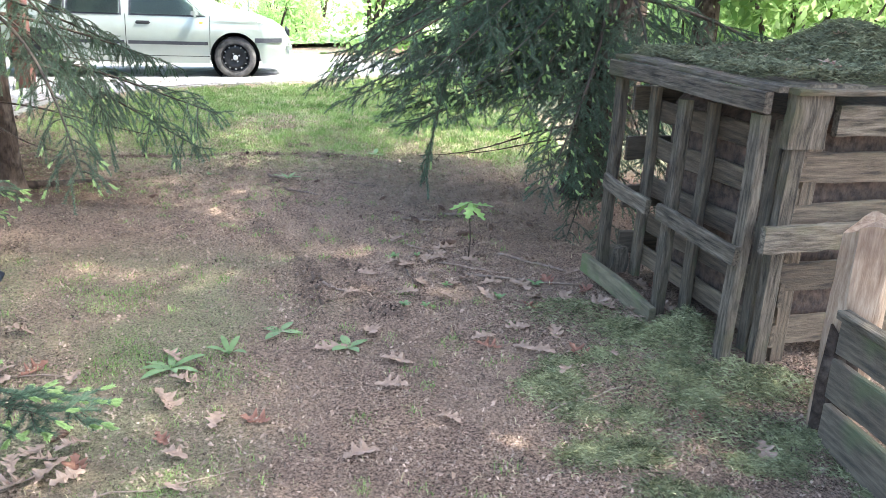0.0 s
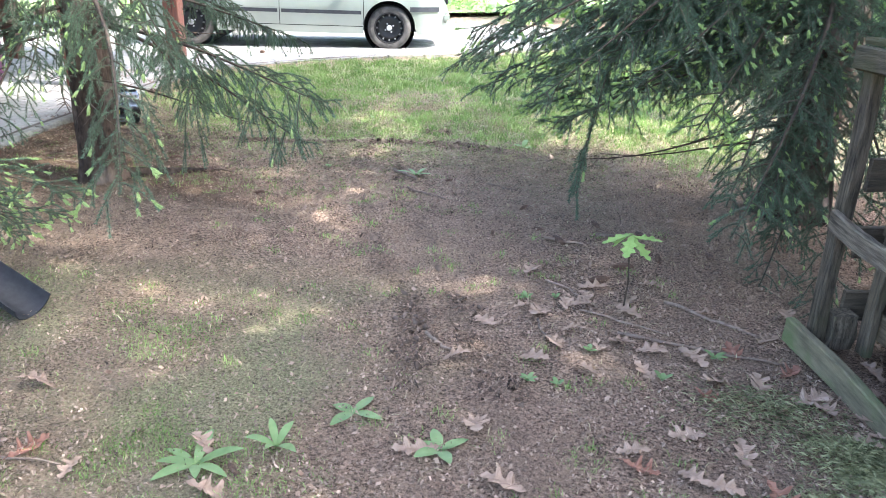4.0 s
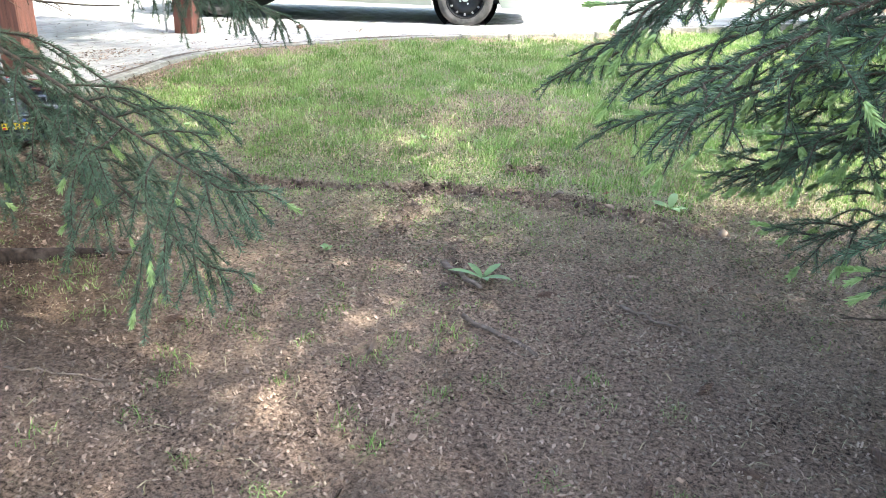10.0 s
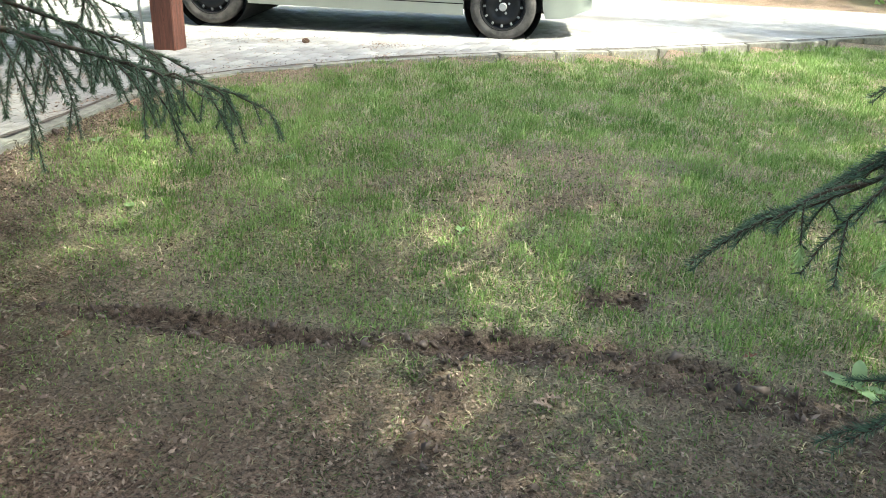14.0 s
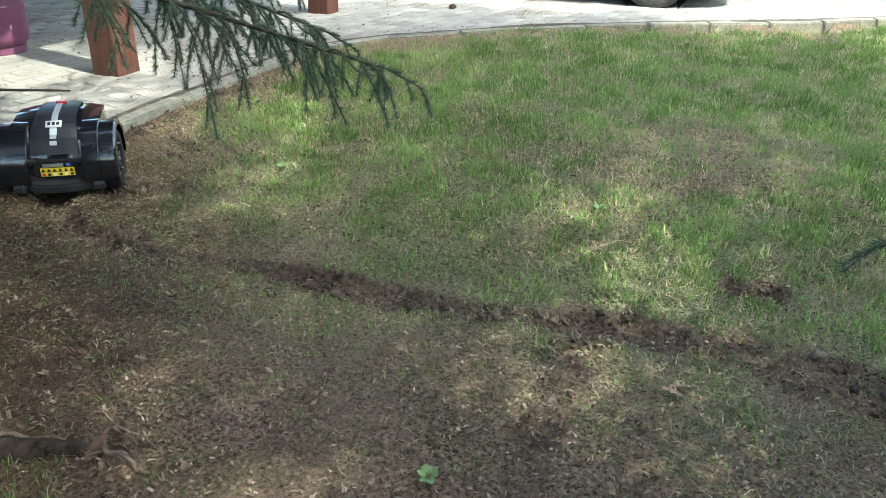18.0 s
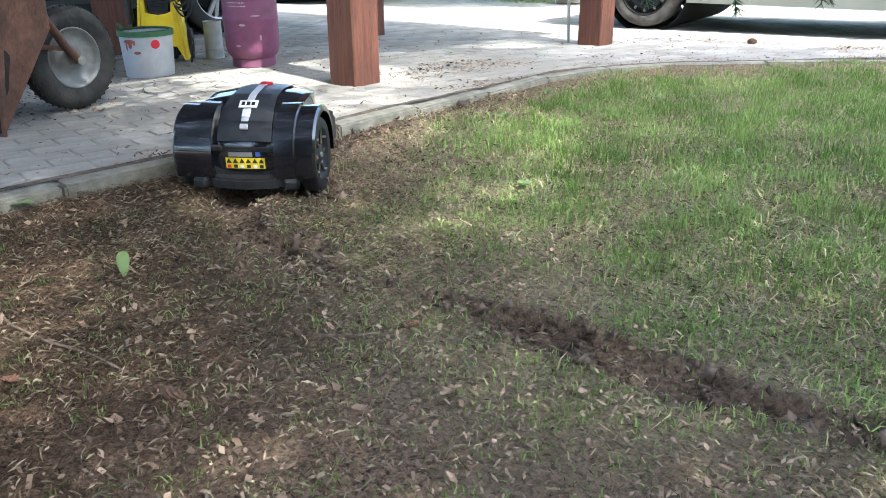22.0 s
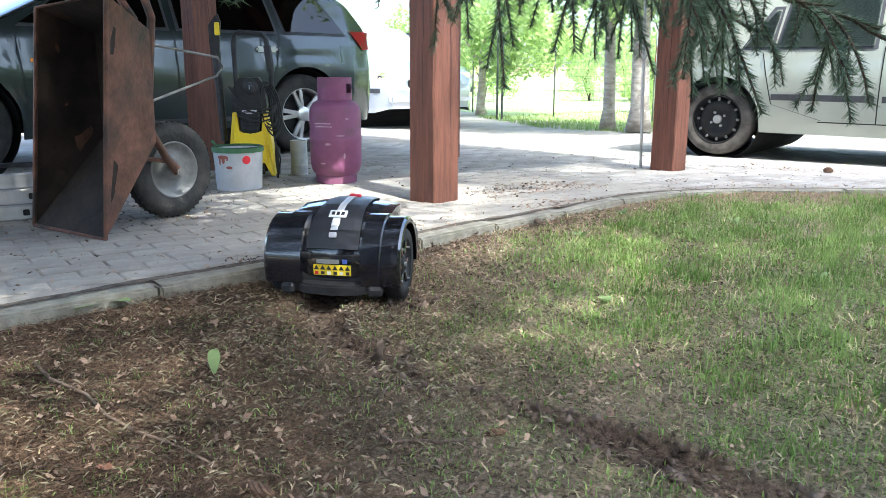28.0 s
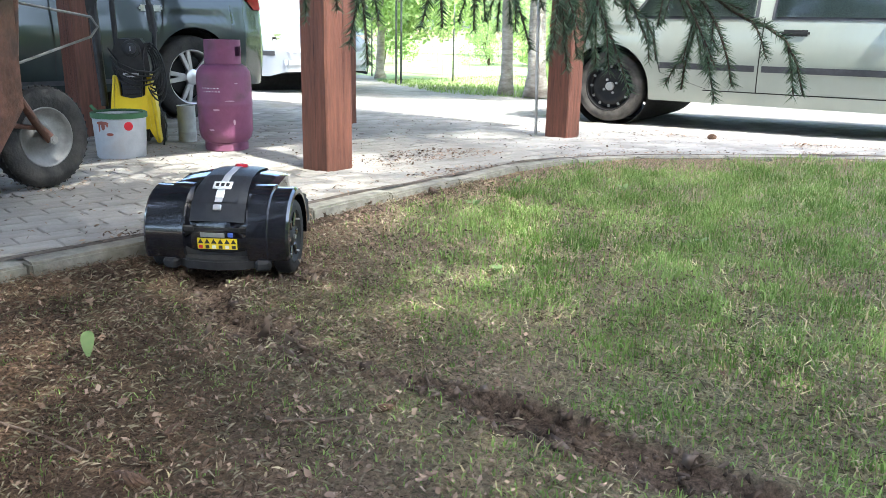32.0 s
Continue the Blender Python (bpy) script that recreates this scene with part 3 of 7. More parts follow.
for s in range(0, len(kp) - 5, 5):
    a, b = Vector((*kp[s], 0)), Vector((*kp[s + 5], 0))
    mid, d = (a + b) / 2, b - a
    zt = float(pave_z(mid.x, mid.y)) + random.uniform(-0.005, 0.005)
    bm = box(d.length - 0.008, 0.078, 0.20, bevel=0.008, seg=2)
    part("edging_stone", bm, STONE, kerb, m=pose(mid.x, mid.y, zt - 0.10, 0, random.uniform(-0.6, 0.6), math.degrees(math.atan2(d.y, d.x))))
bm = bmesh.new()
prev = None
for i, (x, y) in enumerate(kp[:-1]):  # earth washed into the joint behind the stones
    d = Vector((kp[i + 1][0] - x, kp[i + 1][1] - y, 0)).normalized()
    out = Vector((-d.y, d.x, 0))
    q = [bm.verts.new(Vector((x, y, float(pave_z(x, y)) + 0.0035)) + out * o) for o in (0.030, random.uniform(0.055, 0.075) + 0.035 * smoothstep(0.2, 0.7, float(wobble(x, y, 1.6))))]
    if prev:
        bm.faces.new((prev[0], q[0], q[1], prev[1]))
    prev = q
part("dirt_joint", bm, material("dark earth in the joint", (0.035, 0.028, 0.022), (0.16, 0.128, 0.10), 30, 1.0, bump=0.8, fine=90), kerb)

# ---- carport ----
carport = thing("carport", "timber carport with red-brown stained square posts", "carport")


def carport_post(x, y, w, h, turn=0.0):
    bm = bmesh.new()
    z0 = float(pave_z(x, y))
    n = 10
    rings = []
    for i in range(n + 1):
        z = z0 - 0.02 + h * i / n
        k = w / 2
        c = 0.008
        ring = [(k - c, -k), (k, -k + c), (k, k - c), (k - c, k), (-k + c, k), (-k, k - c), (-k, -k + c), (-k + c, -k)]
        rings.append([bm.verts.new((px + random.uniform(-1, 1) * 0.0015, py + random.uniform(-1, 1) * 0.0015, z)) for px, py in ring])
    for a, b in zip(rings, rings[1:]):
        for i in range(8):
            bm.faces.new((a[i], a[(i + 1) % 8], b[(i + 1) % 8], b[i]))
    bm.faces.new(rings[0][::-1]), bm.faces.new(rings[-1])
    p = part("wooden_post", bm, WOOD_RED, carport, m=pose(x, y, 0, 0, 0, turn))
    # drying cracks
    for fx, fy in ((0.1 * w, -w / 2), (w / 2, 0.12 * w)):
        zz = [z0 + 0.15 + i * 0.16 for i in range(9)]
        cr = bmesh.new()
        prev = None
        for i, z in enumerate(zz):
            off = random.uniform(-0.006, 0.006)
            half = 0.0016 * (1 - abs(i - 4) / 5)
            nx_v, ny_v = (0, -1) if abs(fy) > abs(fx) else (1, 0)
            base = Vector((fx + (off if nx_v == 0 else 0.0032), fy + (off if nx_v else -0.0032), z))
            side = Vector((half, 0, 0)) if nx_v == 0 else Vector((0, half, 0))
            q = [cr.verts.new(base - side), cr.verts.new(base + side)]
            if prev:
                cr.faces.new((prev[0], prev[1], q[1], q[0]))
            prev = q
        part("crack", cr, UNDER, p)
    return p


for x, y, w in ((-5.01, 8.125, 0.172), (-5.265, 10.33, 0.175), (-4.98, 6.05, 0.175), (-7.14, 7.82, 0.17), (-6.89, 9.68, 0.15), (-5.0, 3.9, 0.175), (-9.6, 6.0, 0.17), (-9.6, 9.9, 0.17)):
    carport_post(x, y, w, 2.45 if x > -6 else 2.5, 7.5)
for y in (3.9, 6.05, 8.1, 10.1):
    part("beam", box(5.2, 0.16, 0.18, (-7.3, y, 2.56)), WOOD_RED, carport)
part("beam", box(0.16, 6.9, 0.18, (-5.0, 7.0, 2.40)), WOOD_RED, carport)
ROOFING = material("dark roofing felt", (0.05, 0.045, 0.042), (0.10, 0.09, 0.085), 12, 0.9, bump=0.4, stain=(0.08, 0.09, 0.05))
part("roof", box(5.8, 7.4, 0.06, (-7.25, 6.9, 2.70), m=pose(0, 0, 0, 0, 3, 0)), ROOFING, carport)

# thin pipe leaning on the far post
pz = float(pave_z(-5.43, 10.27))
pipe = new("metal_pipe", None)
pipe.matrix_world = pose(-5.43, 10.25, pz)
tagged(pipe, "thin grey metal pipe leaning against the red post", "pipe")
part("tube", tube([(0, 0, 0.0), (-0.02, 0.0, 0.5), (-0.055, 0.01, 1.35)], 0.011, 8), STEEL, pipe, smooth=True)


# ---- cars ----
def build_car(name, label, pose_m, P, paint, glass, alloy, interior=True):
    car = thing(name, label, "car", pose_m)
    wb, R, track = P["wb"], P["tyre"], P["track"]
    tx, tz = zip(*P["top"])
    wx, ww = zip(*P["half"])
    belt, sill, lean = P["belt"], P["sill"], P["lean"]
    arch = R + 0.055

    def top(x):
        return np.interp(x, tx, tz)

    def half(x):
        return np.interp(x, wx, ww)

    def low(x):
        z = sill + 0.16 * smoothstep(P["nose"] - 0.28, P["nose"], abs(x)) * 0.4
        for c in (-wb / 2, wb / 2):
            if abs(x - c) < arch:
                z = max(z, R + math.sqrt(arch * arch - (x - c) ** 2) * 1.02)
        return z

    def side(x, z):
        w = half(x)
        y = w * (1 - 0.075 * ((z - 0.62) / 0.4) ** 2) if z < belt else w * (1 - 0.075 * ((belt - 0.62) / 0.4) ** 2) - lean * (z - belt) - 0.10 * (z - belt) ** 2
        return y - 0.012 * math.exp(-(((z - P["crease"]) / 0.02) ** 2))

    xs = sorted(set([*np.linspace(tx[0], tx[-1], 90), *[c + s * arch * k for c in (-wb / 2, wb / 2) for s in (-1, 1) for k in (1.0, 0.98, 0.94, 0.86, 0.7, 0.5, 0.25)]]))
    bm = bmesh.new()
    rows = []
    for x in xs:
        t, lo = float(top(x)), low(x)
        sh = max(t - 0.06, lo + 0.03)
        b = min(belt, sh - 0.01)
        lo = min(lo, b - 0.012)
        zs = [lo + (b - lo) * k / 9 for k in range(10)] + [b + (sh - b) * k / 6 for k in range(1, 7)]
        sec = [(side(x, z), z) for z in zs]
        ys, z0 = sec[-1]
        sec += [(ys * math.cos(a), z0 + (t - z0) * math.sin(a)) for a in np.linspace(0, math.pi / 2, 7)[1:]]
        rows.append([[bm.verts.new((x, s * y, z)) for y, z in sec] for s in (1, -1)])
    for a, b in zip(rows, rows[1:]):
        for s in (0, 1):
            for k in range(len(a[0]) - 1):
                bm.faces.new((a[s][k], b[s][k], b[s][k + 1], a[s][k + 1]))
    for e in (rows[0], rows[-1]):
        for k in range(len(e[0]) - 1):
            bm.faces.new((e[0][k], e[0][k + 1], e[1][k + 1], e[1][k]))
    bmesh.ops.remove_doubles(bm, verts=bm.verts, dist=0.0015)
    body = part("body", bm, paint, car, smooth="all")

    def patch(nm, xb0, xb1, xt0, xt1, z0, z1, off, mat, label="", both=True, nu=10, nv=5, parent=None):
        """A strip of the car's side between two heights, with slanting ends."""
        for s in ((1, -1) if both else (P["show"],)):
            b2 = bmesh.new()
            g = []
            for j in range(nv + 1):
                v = j / nv
                z = z0 + (z1 - z0) * v
                g.append([b2.verts.new((x, s * (side(x, min(z, float(top(x)) - 0.05)) + off), z)) for x in np.linspace(xb0 + (xt0 - xb0) * v, xb1 + (xt1 - xb1) * v, nu + 1)])
            for j in range(nv):
                for i in range(nu):
                    b2.faces.new((g[j][i], g[j][i + 1], g[j + 1][i + 1], g[j + 1][i]))
            part(nm, b2, mat, parent or car, label, smooth="all")

    for w in P["windows"]:
        # seal edge, plus a dark sheet behind the pane in place of an unlit cabin
        patch("seal_and_dark_pane", w[0] - 0.025, w[1] + 0.025, w[2] - 0.02, w[3] + 0.02, w[4] - 0.022, w[5] + 0.022, 0.004, MOULDING)
        if "blind" in P:
            patch("sun_blind", *w, 0.006, P["blind"], "perforated sun blind behind the glass")
        patch("side_window", *w, 0.011, glass)
    for x0, x1, z0, z1 in P["seams"]:
        patch("door_seam", x0 - 0.004, x0 + 0.004, x1 - 0.004, x1 + 0.004, z0, z1, 0.003, UNDER, nu=1, nv=8)
    for x0, x1, z in P.get("sills", ()):
        patch("sill_seam", x0, x1, x0, x1, z - 0.004, z + 0.004, 0.003, UNDER, nu=16, nv=1)
    for x, z in P["handles"]:
        for s in (1, -1):
            hb = box(0.19, 0.03, 0.045, bevel=0.014, seg=2)
            part("door_handle", hb, BLACK_MATT if not alloy else ALLOY, car, m=pose(x, s * (side(x, z) + 0.012), z), smooth=True)
    for x0, x1, z0, z1 in P["mould"]:
        patch("side_moulding", x0, x1, x0, x1, z0, z1, 0.016, MOULDING, nu=24, nv=2)
    part("underbody", box(2 * P["nose"] - 0.5, 2 * track - 0.36, 0.34, (0, 0, sill + 0.20)), UNDER, car)
    for c in (-wb / 2, wb / 2):
        part("wheel_well", lathe([(arch - 0.004, -track + 0.03), (arch - 0.004, track - 0.03)], 28, cap=False, m=pose(c, 0, R, 90, 0, 0)), UNDER, car)
    # lights and bumpers
    for s in (1, -1):
        hx = P["nose"] - 0.22
        part("headlight", box(0.16, 0.34, 0.13, bevel=0.04, seg=2), GLASS if not alloy else CHROME, car, m=pose(hx - 0.02, s * (half(hx) - 0.19), P["lamp"] - 0.02, 0, 0, -s * 22))
        part("indicator", box(0.05, 0.012, 0.028, bevel=0.005), AMBER, car, m=pose(wb / 2 - arch - 0.1, s * (side(wb / 2 - arch - 0.1, 0.75) + 0.004), 0.75))
        rx = P["tail_x"]
        patch("tail_light", *P["tail"], 0.011, RED_LENS)
        mb = box(0.10, 0.17, 0.13, bevel=0.035, seg=2)
        part("wing_mirror", mb, paint, car, m=pose(P["mirror"], s * (side(P["mirror"], belt) + 0.085), belt + 0.05))
    patch("bumper_strip", P["nose"] - 0.5, P["nose"] - 0.12, P["nose"] - 0.5, P["nose"] - 0.12, 0.50, 0.56, 0.012, MOULDING, nu=12, nv=1)
    part("grille", box(0.03, 0.7, 0.10, bevel=0.012), UNDER, car, m=pose(P["nose"] - 0.005, 0, 0.62))
    part("front_bumper", box(0.12, 2 * half(P["nose"] - 0.1) - 0.1, 0.14, bevel=0.04, seg=2), paint, car, m=pose(P["nose"] - 0.03, 0, 0.42))
    if interior:
        for sx in (0.18, -0.72):
            for sy in (0.36, -0.36):
                part("seat_back", box(0.12, 0.48, 0.55, bevel=0.05, seg=2), SEAT, car, m=pose(sx, sy, belt - 0.05, 0, -12, 0))
                part("head_restraint", box(0.09, 0.25, 0.17, bevel=0.04, seg=2), SEAT, car, m=pose(sx - 0.1, sy, belt + 0.33))
    # wheels
    for c in (-wb / 2, wb / 2):
        for s in (1, -1):
            w = new("wheel")
            w.parent = car
            w.matrix_local = pose(c, s * (track - 0.09), R, -90 * s, 0, 0)
            pr = [(R * 0.66, -0.085), (R * 0.80, -0.098), (R * 0.93, -0.092), (R * 0.985, -0.07), (R, -0.04), (R, 0.04), (R * 0.985, 0.07), (R * 0.93, 0.092), (R * 0.80, 0.098), (R * 0.66, 0.085)]
            part("tyre", lathe(pr, 44, cap=False), RUBBER if alloy else RUBBER_DUSTY, w, smooth="all")
            if alloy:
                part("rim", lathe([(R * 0.67, 0.08), (R * 0.66, 0.085), (R * 0.62, 0.07), (R * 0.60, 0.0), (R * 0.60, -0.06)], 40, cap=False), ALLOY, w, smooth="all")
                part("brake_disc", lathe([(R * 0.5, 0.0), (R * 0.5, 0.012)], 30), HUB_BLACK, w)
                for k in range(5):
                    for e in (-9, 9):
                        sp = slab([(0.05, -0.016), (R * 0.63, -0.022), (R * 0.63, 0.012), (0.05, 0.016)], 0.025, 0.004)
                        part("spoke", sp, ALLOY, w, m=pose(0, 0, 0.05, 0, 0, 72 * k + e))
                part("hub_cap", lathe([(0.062, 0.05), (0.062, 0.078), (0.05, 0.086)], 20), ALLOY, w, smooth=True)
            else:
                part("rim", lathe([(R * 0.70, 0.080), (R * 0.695, 0.090), (R * 0.67, 0.092), (R * 0.65, 0.070), (R * 0.635, 0.040), (R * 0.60, 0.036), (R * 0.56, 0.050), (R * 0.50, 0.060), (R * 0.40, 0.062), (R * 0.34, 0.054), (R * 0.20, 0.050), (R * 0.12, 0.052), (0.002, 0.052)], 44, cap=False), HUB_BLACK, w, "black pressed-steel rim with a ring of slots", smooth=True)
                part("hub_cap", lathe([(0.035, 0.045), (0.035, 0.075), (0.028, 0.08)], 16), STEEL, w, smooth=True)
                for k in range(4):
                    a = k * math.pi / 2 + 0.5
                    part("wheel_bolt", lathe([(0.011, 0.0), (0.011, 0.018)], 6), STEEL, w, m=pose(0.058 * math.cos(a), 0.058 * math.sin(a), 0.046))
                for k in range(12):
                    a = k * math.pi / 6
                    part("vent_slot", box(0.026, 0.020, 0.012, (R * 0.56, 0, 0.056), 0.003), GREY_RIM, w, "pale metal seen through a slot", m=pose(0, 0, 0, 0, 0, 30 * k) @ pose(0, 0, 0))
    return car


MPV = dict(wb=2.58, tyre=0.285, track=0.80, sill=0.20, belt=0.83, lean=0.28, crease=0.735, nose=2.06, show=-1, lamp=0.64, tail_x=-1.95, mirror=0.78,
           top=[(-1.92, 0.55), (-1.91, 0.84), (-1.86, 0.95), (-1.70, 1.12), (-1.45, 1.31), (-1.15, 1.39), (-0.3, 1.43), (0.25, 1.37), (0.65, 1.19), (1.0, 1.01), (1.25, 0.92), (1.6, 0.85), (1.85, 0.77), (1.99, 0.68), (2.06, 0.56)],
           half=[(-1.92, 0.64), (-1.86, 0.74), (-1.68, 0.83), (-1.2, 0.865), (0.3, 0.87), (1.3, 0.85), (1.7, 0.79), (1.95, 0.66), (2.06, 0.52)],
           windows=[(-1.10, -0.90, -0.90, -0.86, 0.845, 1.12), (-0.84, -0.19, -0.78, -0.19, 0.845, 1.25), (-0.05, 0.90, -0.03, 0.40, 0.845, 1.27)], blind=BLIND,
           seams=[(-0.13, -0.12, 0.30, 0.84), (0.95, 0.97, 0.32, 0.84), (-0.86, -0.95, 0.42, 0.80), (-0.50, -0.86, 0.31, 0.42)], sills=[(-0.52, 0.95, 0.298)],
           handles=[(0.10, 0.735)], mould=[(-0.10, 0.93, 0.452, 0.498), (-0.86, -0.15, 0.452, 0.498)],
           tail=(-1.915, -1.895, -1.91, -1.885, 0.74, 0.86))
# right-hand wheels stand at (-5.68, 11.53) and (-3.17, 12.1)
build_car("pale_hatchback_car", "pale silver-green hatchback car with black steel wheels", pose(-4.60, 12.56, 0.005, 0, 0, 12.8), MPV, CAR_PALE, GLASS, False)

ESTATE = dict(wb=2.56, tyre=0.325, track=0.86, sill=0.24, belt=0.95, lean=0.38, crease=0.80, nose=2.30, show=1, lamp=0.72, tail_x=-2.2, mirror=0.62,
              top=[(-2.10, 0.60), (-2.09, 0.95), (-2.02, 1.08), (-1.84, 1.28), (-1.6, 1.40), (-0.6, 1.47), (0.1, 1.44), (0.5, 1.28), (0.95, 1.06), (1.15, 1.0), (1.6, 0.93), (2.0, 0.82), (2.2, 0.72), (2.30, 0.60)],
              half=[(-2.10, 0.70), (-2.02, 0.79), (-1.8, 0.87), (-1.2, 0.91), (0.3, 0.91), (1.3, 0.91), (1.8, 0.87), (2.1, 0.76), (2.30, 0.58)],
              windows=[(-1.72, -1.12, -1.46, -1.05, 0.985, 1.30), (-1.02, -0.22, -0.96, -0.20, 0.985, 1.34), (-0.12, 0.86, -0.10, 0.34, 0.985, 1.33)],
              seams=[(-0.17, -0.17, 0.36, 0.97), (-1.0, -1.06, 0.70, 0.97), (-1.0, -0.82, 0.70, 0.36), (0.86, 0.9, 0.36, 0.97)],
              handles=[(-0.36, 0.82), (-0.92, 0.845)], mould=[(-0.8, 0.8, 0.30, 0.335)],
              tail=(-2.085, -1.93, -2.06, -1.78, 0.86, 1.01))
build_car("dark_estate_car", "dark grey-green estate car with silver alloy wheels under the carport", pose(-8.68, 7.64, -0.02, 0, 0, -84.6), ESTATE, CAR_DARK, GLASS_DARK, True)
HATCH = dict(ESTATE, wb=2.5, tyre=0.31)
build_car("silver_blue_car", "silver-blue parked car beyond the carport", pose(-12.75, 12.55, -0.15, 0, 0, -8), HATCH, CAR_SILVER, GLASS, True, False)


# ---- things under the carport ----
def on_pave(x, y, rz=0.0):
    return pose(x, y, float(pave_z(x, y)), 0, 0, rz)


gas = thing("gas_bottle", "scuffed pink steel gas bottle on the paving", "gas bottle", on_pave(-5.96, 8.13) @ Matrix.Diagonal((1.03, 1.03, 1.04, 1)))
part("foot_ring", lathe([(0.105, 0.0), (0.115, 0.006), (0.115, 0.045), (0.10, 0.055)], 36), GAS_PINK, gas, smooth=True)
pr = [(0.06, 0.035), (0.11, 0.045), (0.133, 0.07), (0.142, 0.105), (0.144, 0.235)]
pr += [(0.1455, 0.24), (0.1455, 0.256), (0.144, 0.26), (0.143, 0.385), (0.138, 0.415), (0.122, 0.44), (0.097, 0.455), (0.05, 0.462)]
part("body", lathe(pr, 72), GAS_PINK, gas, smooth=True)
col = bmesh.new()
levels, nc = (0.44, 0.495, 0.545, 0.578), 60
ring_in, ring_out = ([[col.verts.new((r0 * math.cos(2 * math.pi * i / nc), r0 * math.sin(2 * math.pi * i / nc), z)) for i in range(nc)] for z in levels] for r0 in (0.089, 0.095))
for j in range(3):
    for i in range(nc):
        away = min(abs((i * 6 + 3 - 27) % 180), 180 - abs((i * 6 + 3 - 27) % 180))
        if j == 1 and away < 18:
            continue  # hand holes on opposite sides
        k = (i + 1) % nc
        col.faces.new((ring_out[j][i], ring_out[j][k], ring_out[j + 1][k], ring_out[j + 1][i]))
        col.faces.new((ring_in[j][i], ring_in[j + 1][i], ring_in[j + 1][k], ring_in[j][k]))
for i in range(nc):
    k = (i + 1) % nc
    col.faces.new((ring_out[3][i], ring_out[3][k], ring_in[3][k], ring_in[3][i]))
part("collar", col, GAS_PINK, gas, "pink guard collar with hand holes", smooth=True)
part("valve", lathe([(0.018, 0.455), (0.018, 0.51), (0.012, 0.53)], 12), CHROME, gas, smooth=True)
SCUFFS = []
for k, (w, z) in enumerate(((0.055, 0.335), (0.03, 0.318))):
    b = bmesh.new()
    for i in range(6):
        a = math.radians(-78 + i * 7 + k * 3)
        box(0.009 if i % 3 else 0.003, 0.0012, 0.0035, (0.1445 * math.cos(a), 0.1445 * math.sin(a), z), 0, pose(0, 0, 0, 0, 0, math.degrees(a) + 90), bm=b)
    part("stencil", b, WHITE, gas, "worn white stencil marks")
for a, z, w, h in ((-20, 0.27, 0.05, 0.008), (-48, 0.225, 0.035, 0.012), (-12, 0.16, 0.012, 0.03), (-60, 0.12, 0.03, 0.01), (-5, 0.36, 0.02, 0.006)):
    SCUFFS.append((a, z, w, h))

bucket = thing("paint_bucket", "white plastic paint bucket with rust-coloured drips and green rim", "bucket", on_pave(-6.07, 7.575))
part("body", lathe([(0.118, 0.0), (0.122, 0.006), (0.132, 0.20), (0.136, 0.205), (0.136, 0.222), (0.128, 0.222), (0.115, 0.02)], 40, cap=True), BUCKET, bucket, smooth=True)
part("rim", lathe([(0.128, 0.205), (0.140, 0.207), (0.140, 0.232), (0.130, 0.236), (0.120, 0.23)], 40, cap=False), GREEN_LID, bucket, "green plastic rim", smooth=True)


def on_round(nm, r, a_deg, z, w, h, mat, parent, label="", round_=False):
    b = bmesh.new()
    n = 10
    g = []
    for j in range(n + 1):
        v = -1 + 2 * j / n
        ww_ = w / 2 * (math.sqrt(max(0.02, 1 - v * v)) if round_ else 1)
        g.append([b.verts.new(((r + 0.0025) * math.cos(math.radians(a_deg) + u / r), (r + 0.0025) * math.sin(math.radians(a_deg) + u / r), z + v * h / 2)) for u in np.linspace(-ww_, ww_, 9)])
    for j in range(n):
        for i in range(8):
            b.faces.new((g[j][i], g[j][i + 1], g[j + 1][i + 1], g[j + 1][i]))
    return part(nm, b, mat, parent, label, smooth="all")


for a, z, w, h in SCUFFS:
    on_round("scuff", 0.1435, a, z, w, h, SCUFF, gas, "pale scuff in the enamel", True)
on_round("sticker", 0.131, -5, 0.17, 0.045, 0.045, RED, bucket, "round red sticker", True)
for a, z, w, h in ((-62, 0.185, 0.07, 0.02), (-70, 0.165, 0.012, 0.05), (-60, 0.17, 0.022, 0.04), (-50, 0.178, 0.012, 0.025), (-45, 0.13, 0.035, 0.016)):
    on_round("paint_drip", 0.1305, a, z, w, h, RUST_RED, bucket, "rust-red paint drip", True)

can = thing("tin_can", "grey paint tin with worn sides", "tin", on_pave(-6.44, 8.14))
part("body", lathe([(0.052, 0.0), (0.054, 0.004), (0.0525, 0.01), (0.0525, 0.205), (0.055, 0.212), (0.055, 0.217), (0.046, 0.217), (0.046, 0.209)], 30), CAN, can, smooth=True)
part("lower_band", lathe([(0.0535, 0.012), (0.0535, 0.06)], 30, cap=False), STEEL, can, smooth="all")

# pressure washer: front faces local -y
pw = thing("pressure_washer", "black and yellow pressure washer with coiled cable", "pressure washer", on_pave(-6.50, 7.86, 60))
for s in (-1, 1):
    part("side_leg", slab([(s * 0.045, 0.16), (s * 0.115, 0.02), (s * 0.135, 0.02), (s * 0.125, 0.20), (s * 0.10, 0.40), (s * 0.075, 0.40), (s * 0.062, 0.26)][::s], 0.20, 0.015, m=pose(0, 0.08, 0, 90, 0, 0)), YELLOW, pw, "yellow side casing", smooth=True)
part("front_base", slab([(-0.10, 0.10), (0.10, 0.10), (0.085, 0.30), (0.05, 0.285), (0.0, 0.265), (-0.05, 0.285), (-0.085, 0.30)], 0.04, 0.01, m=pose(0, -0.09, 0, 90, 0, 0)), YELLOW, pw, "yellow front casing", smooth=True)
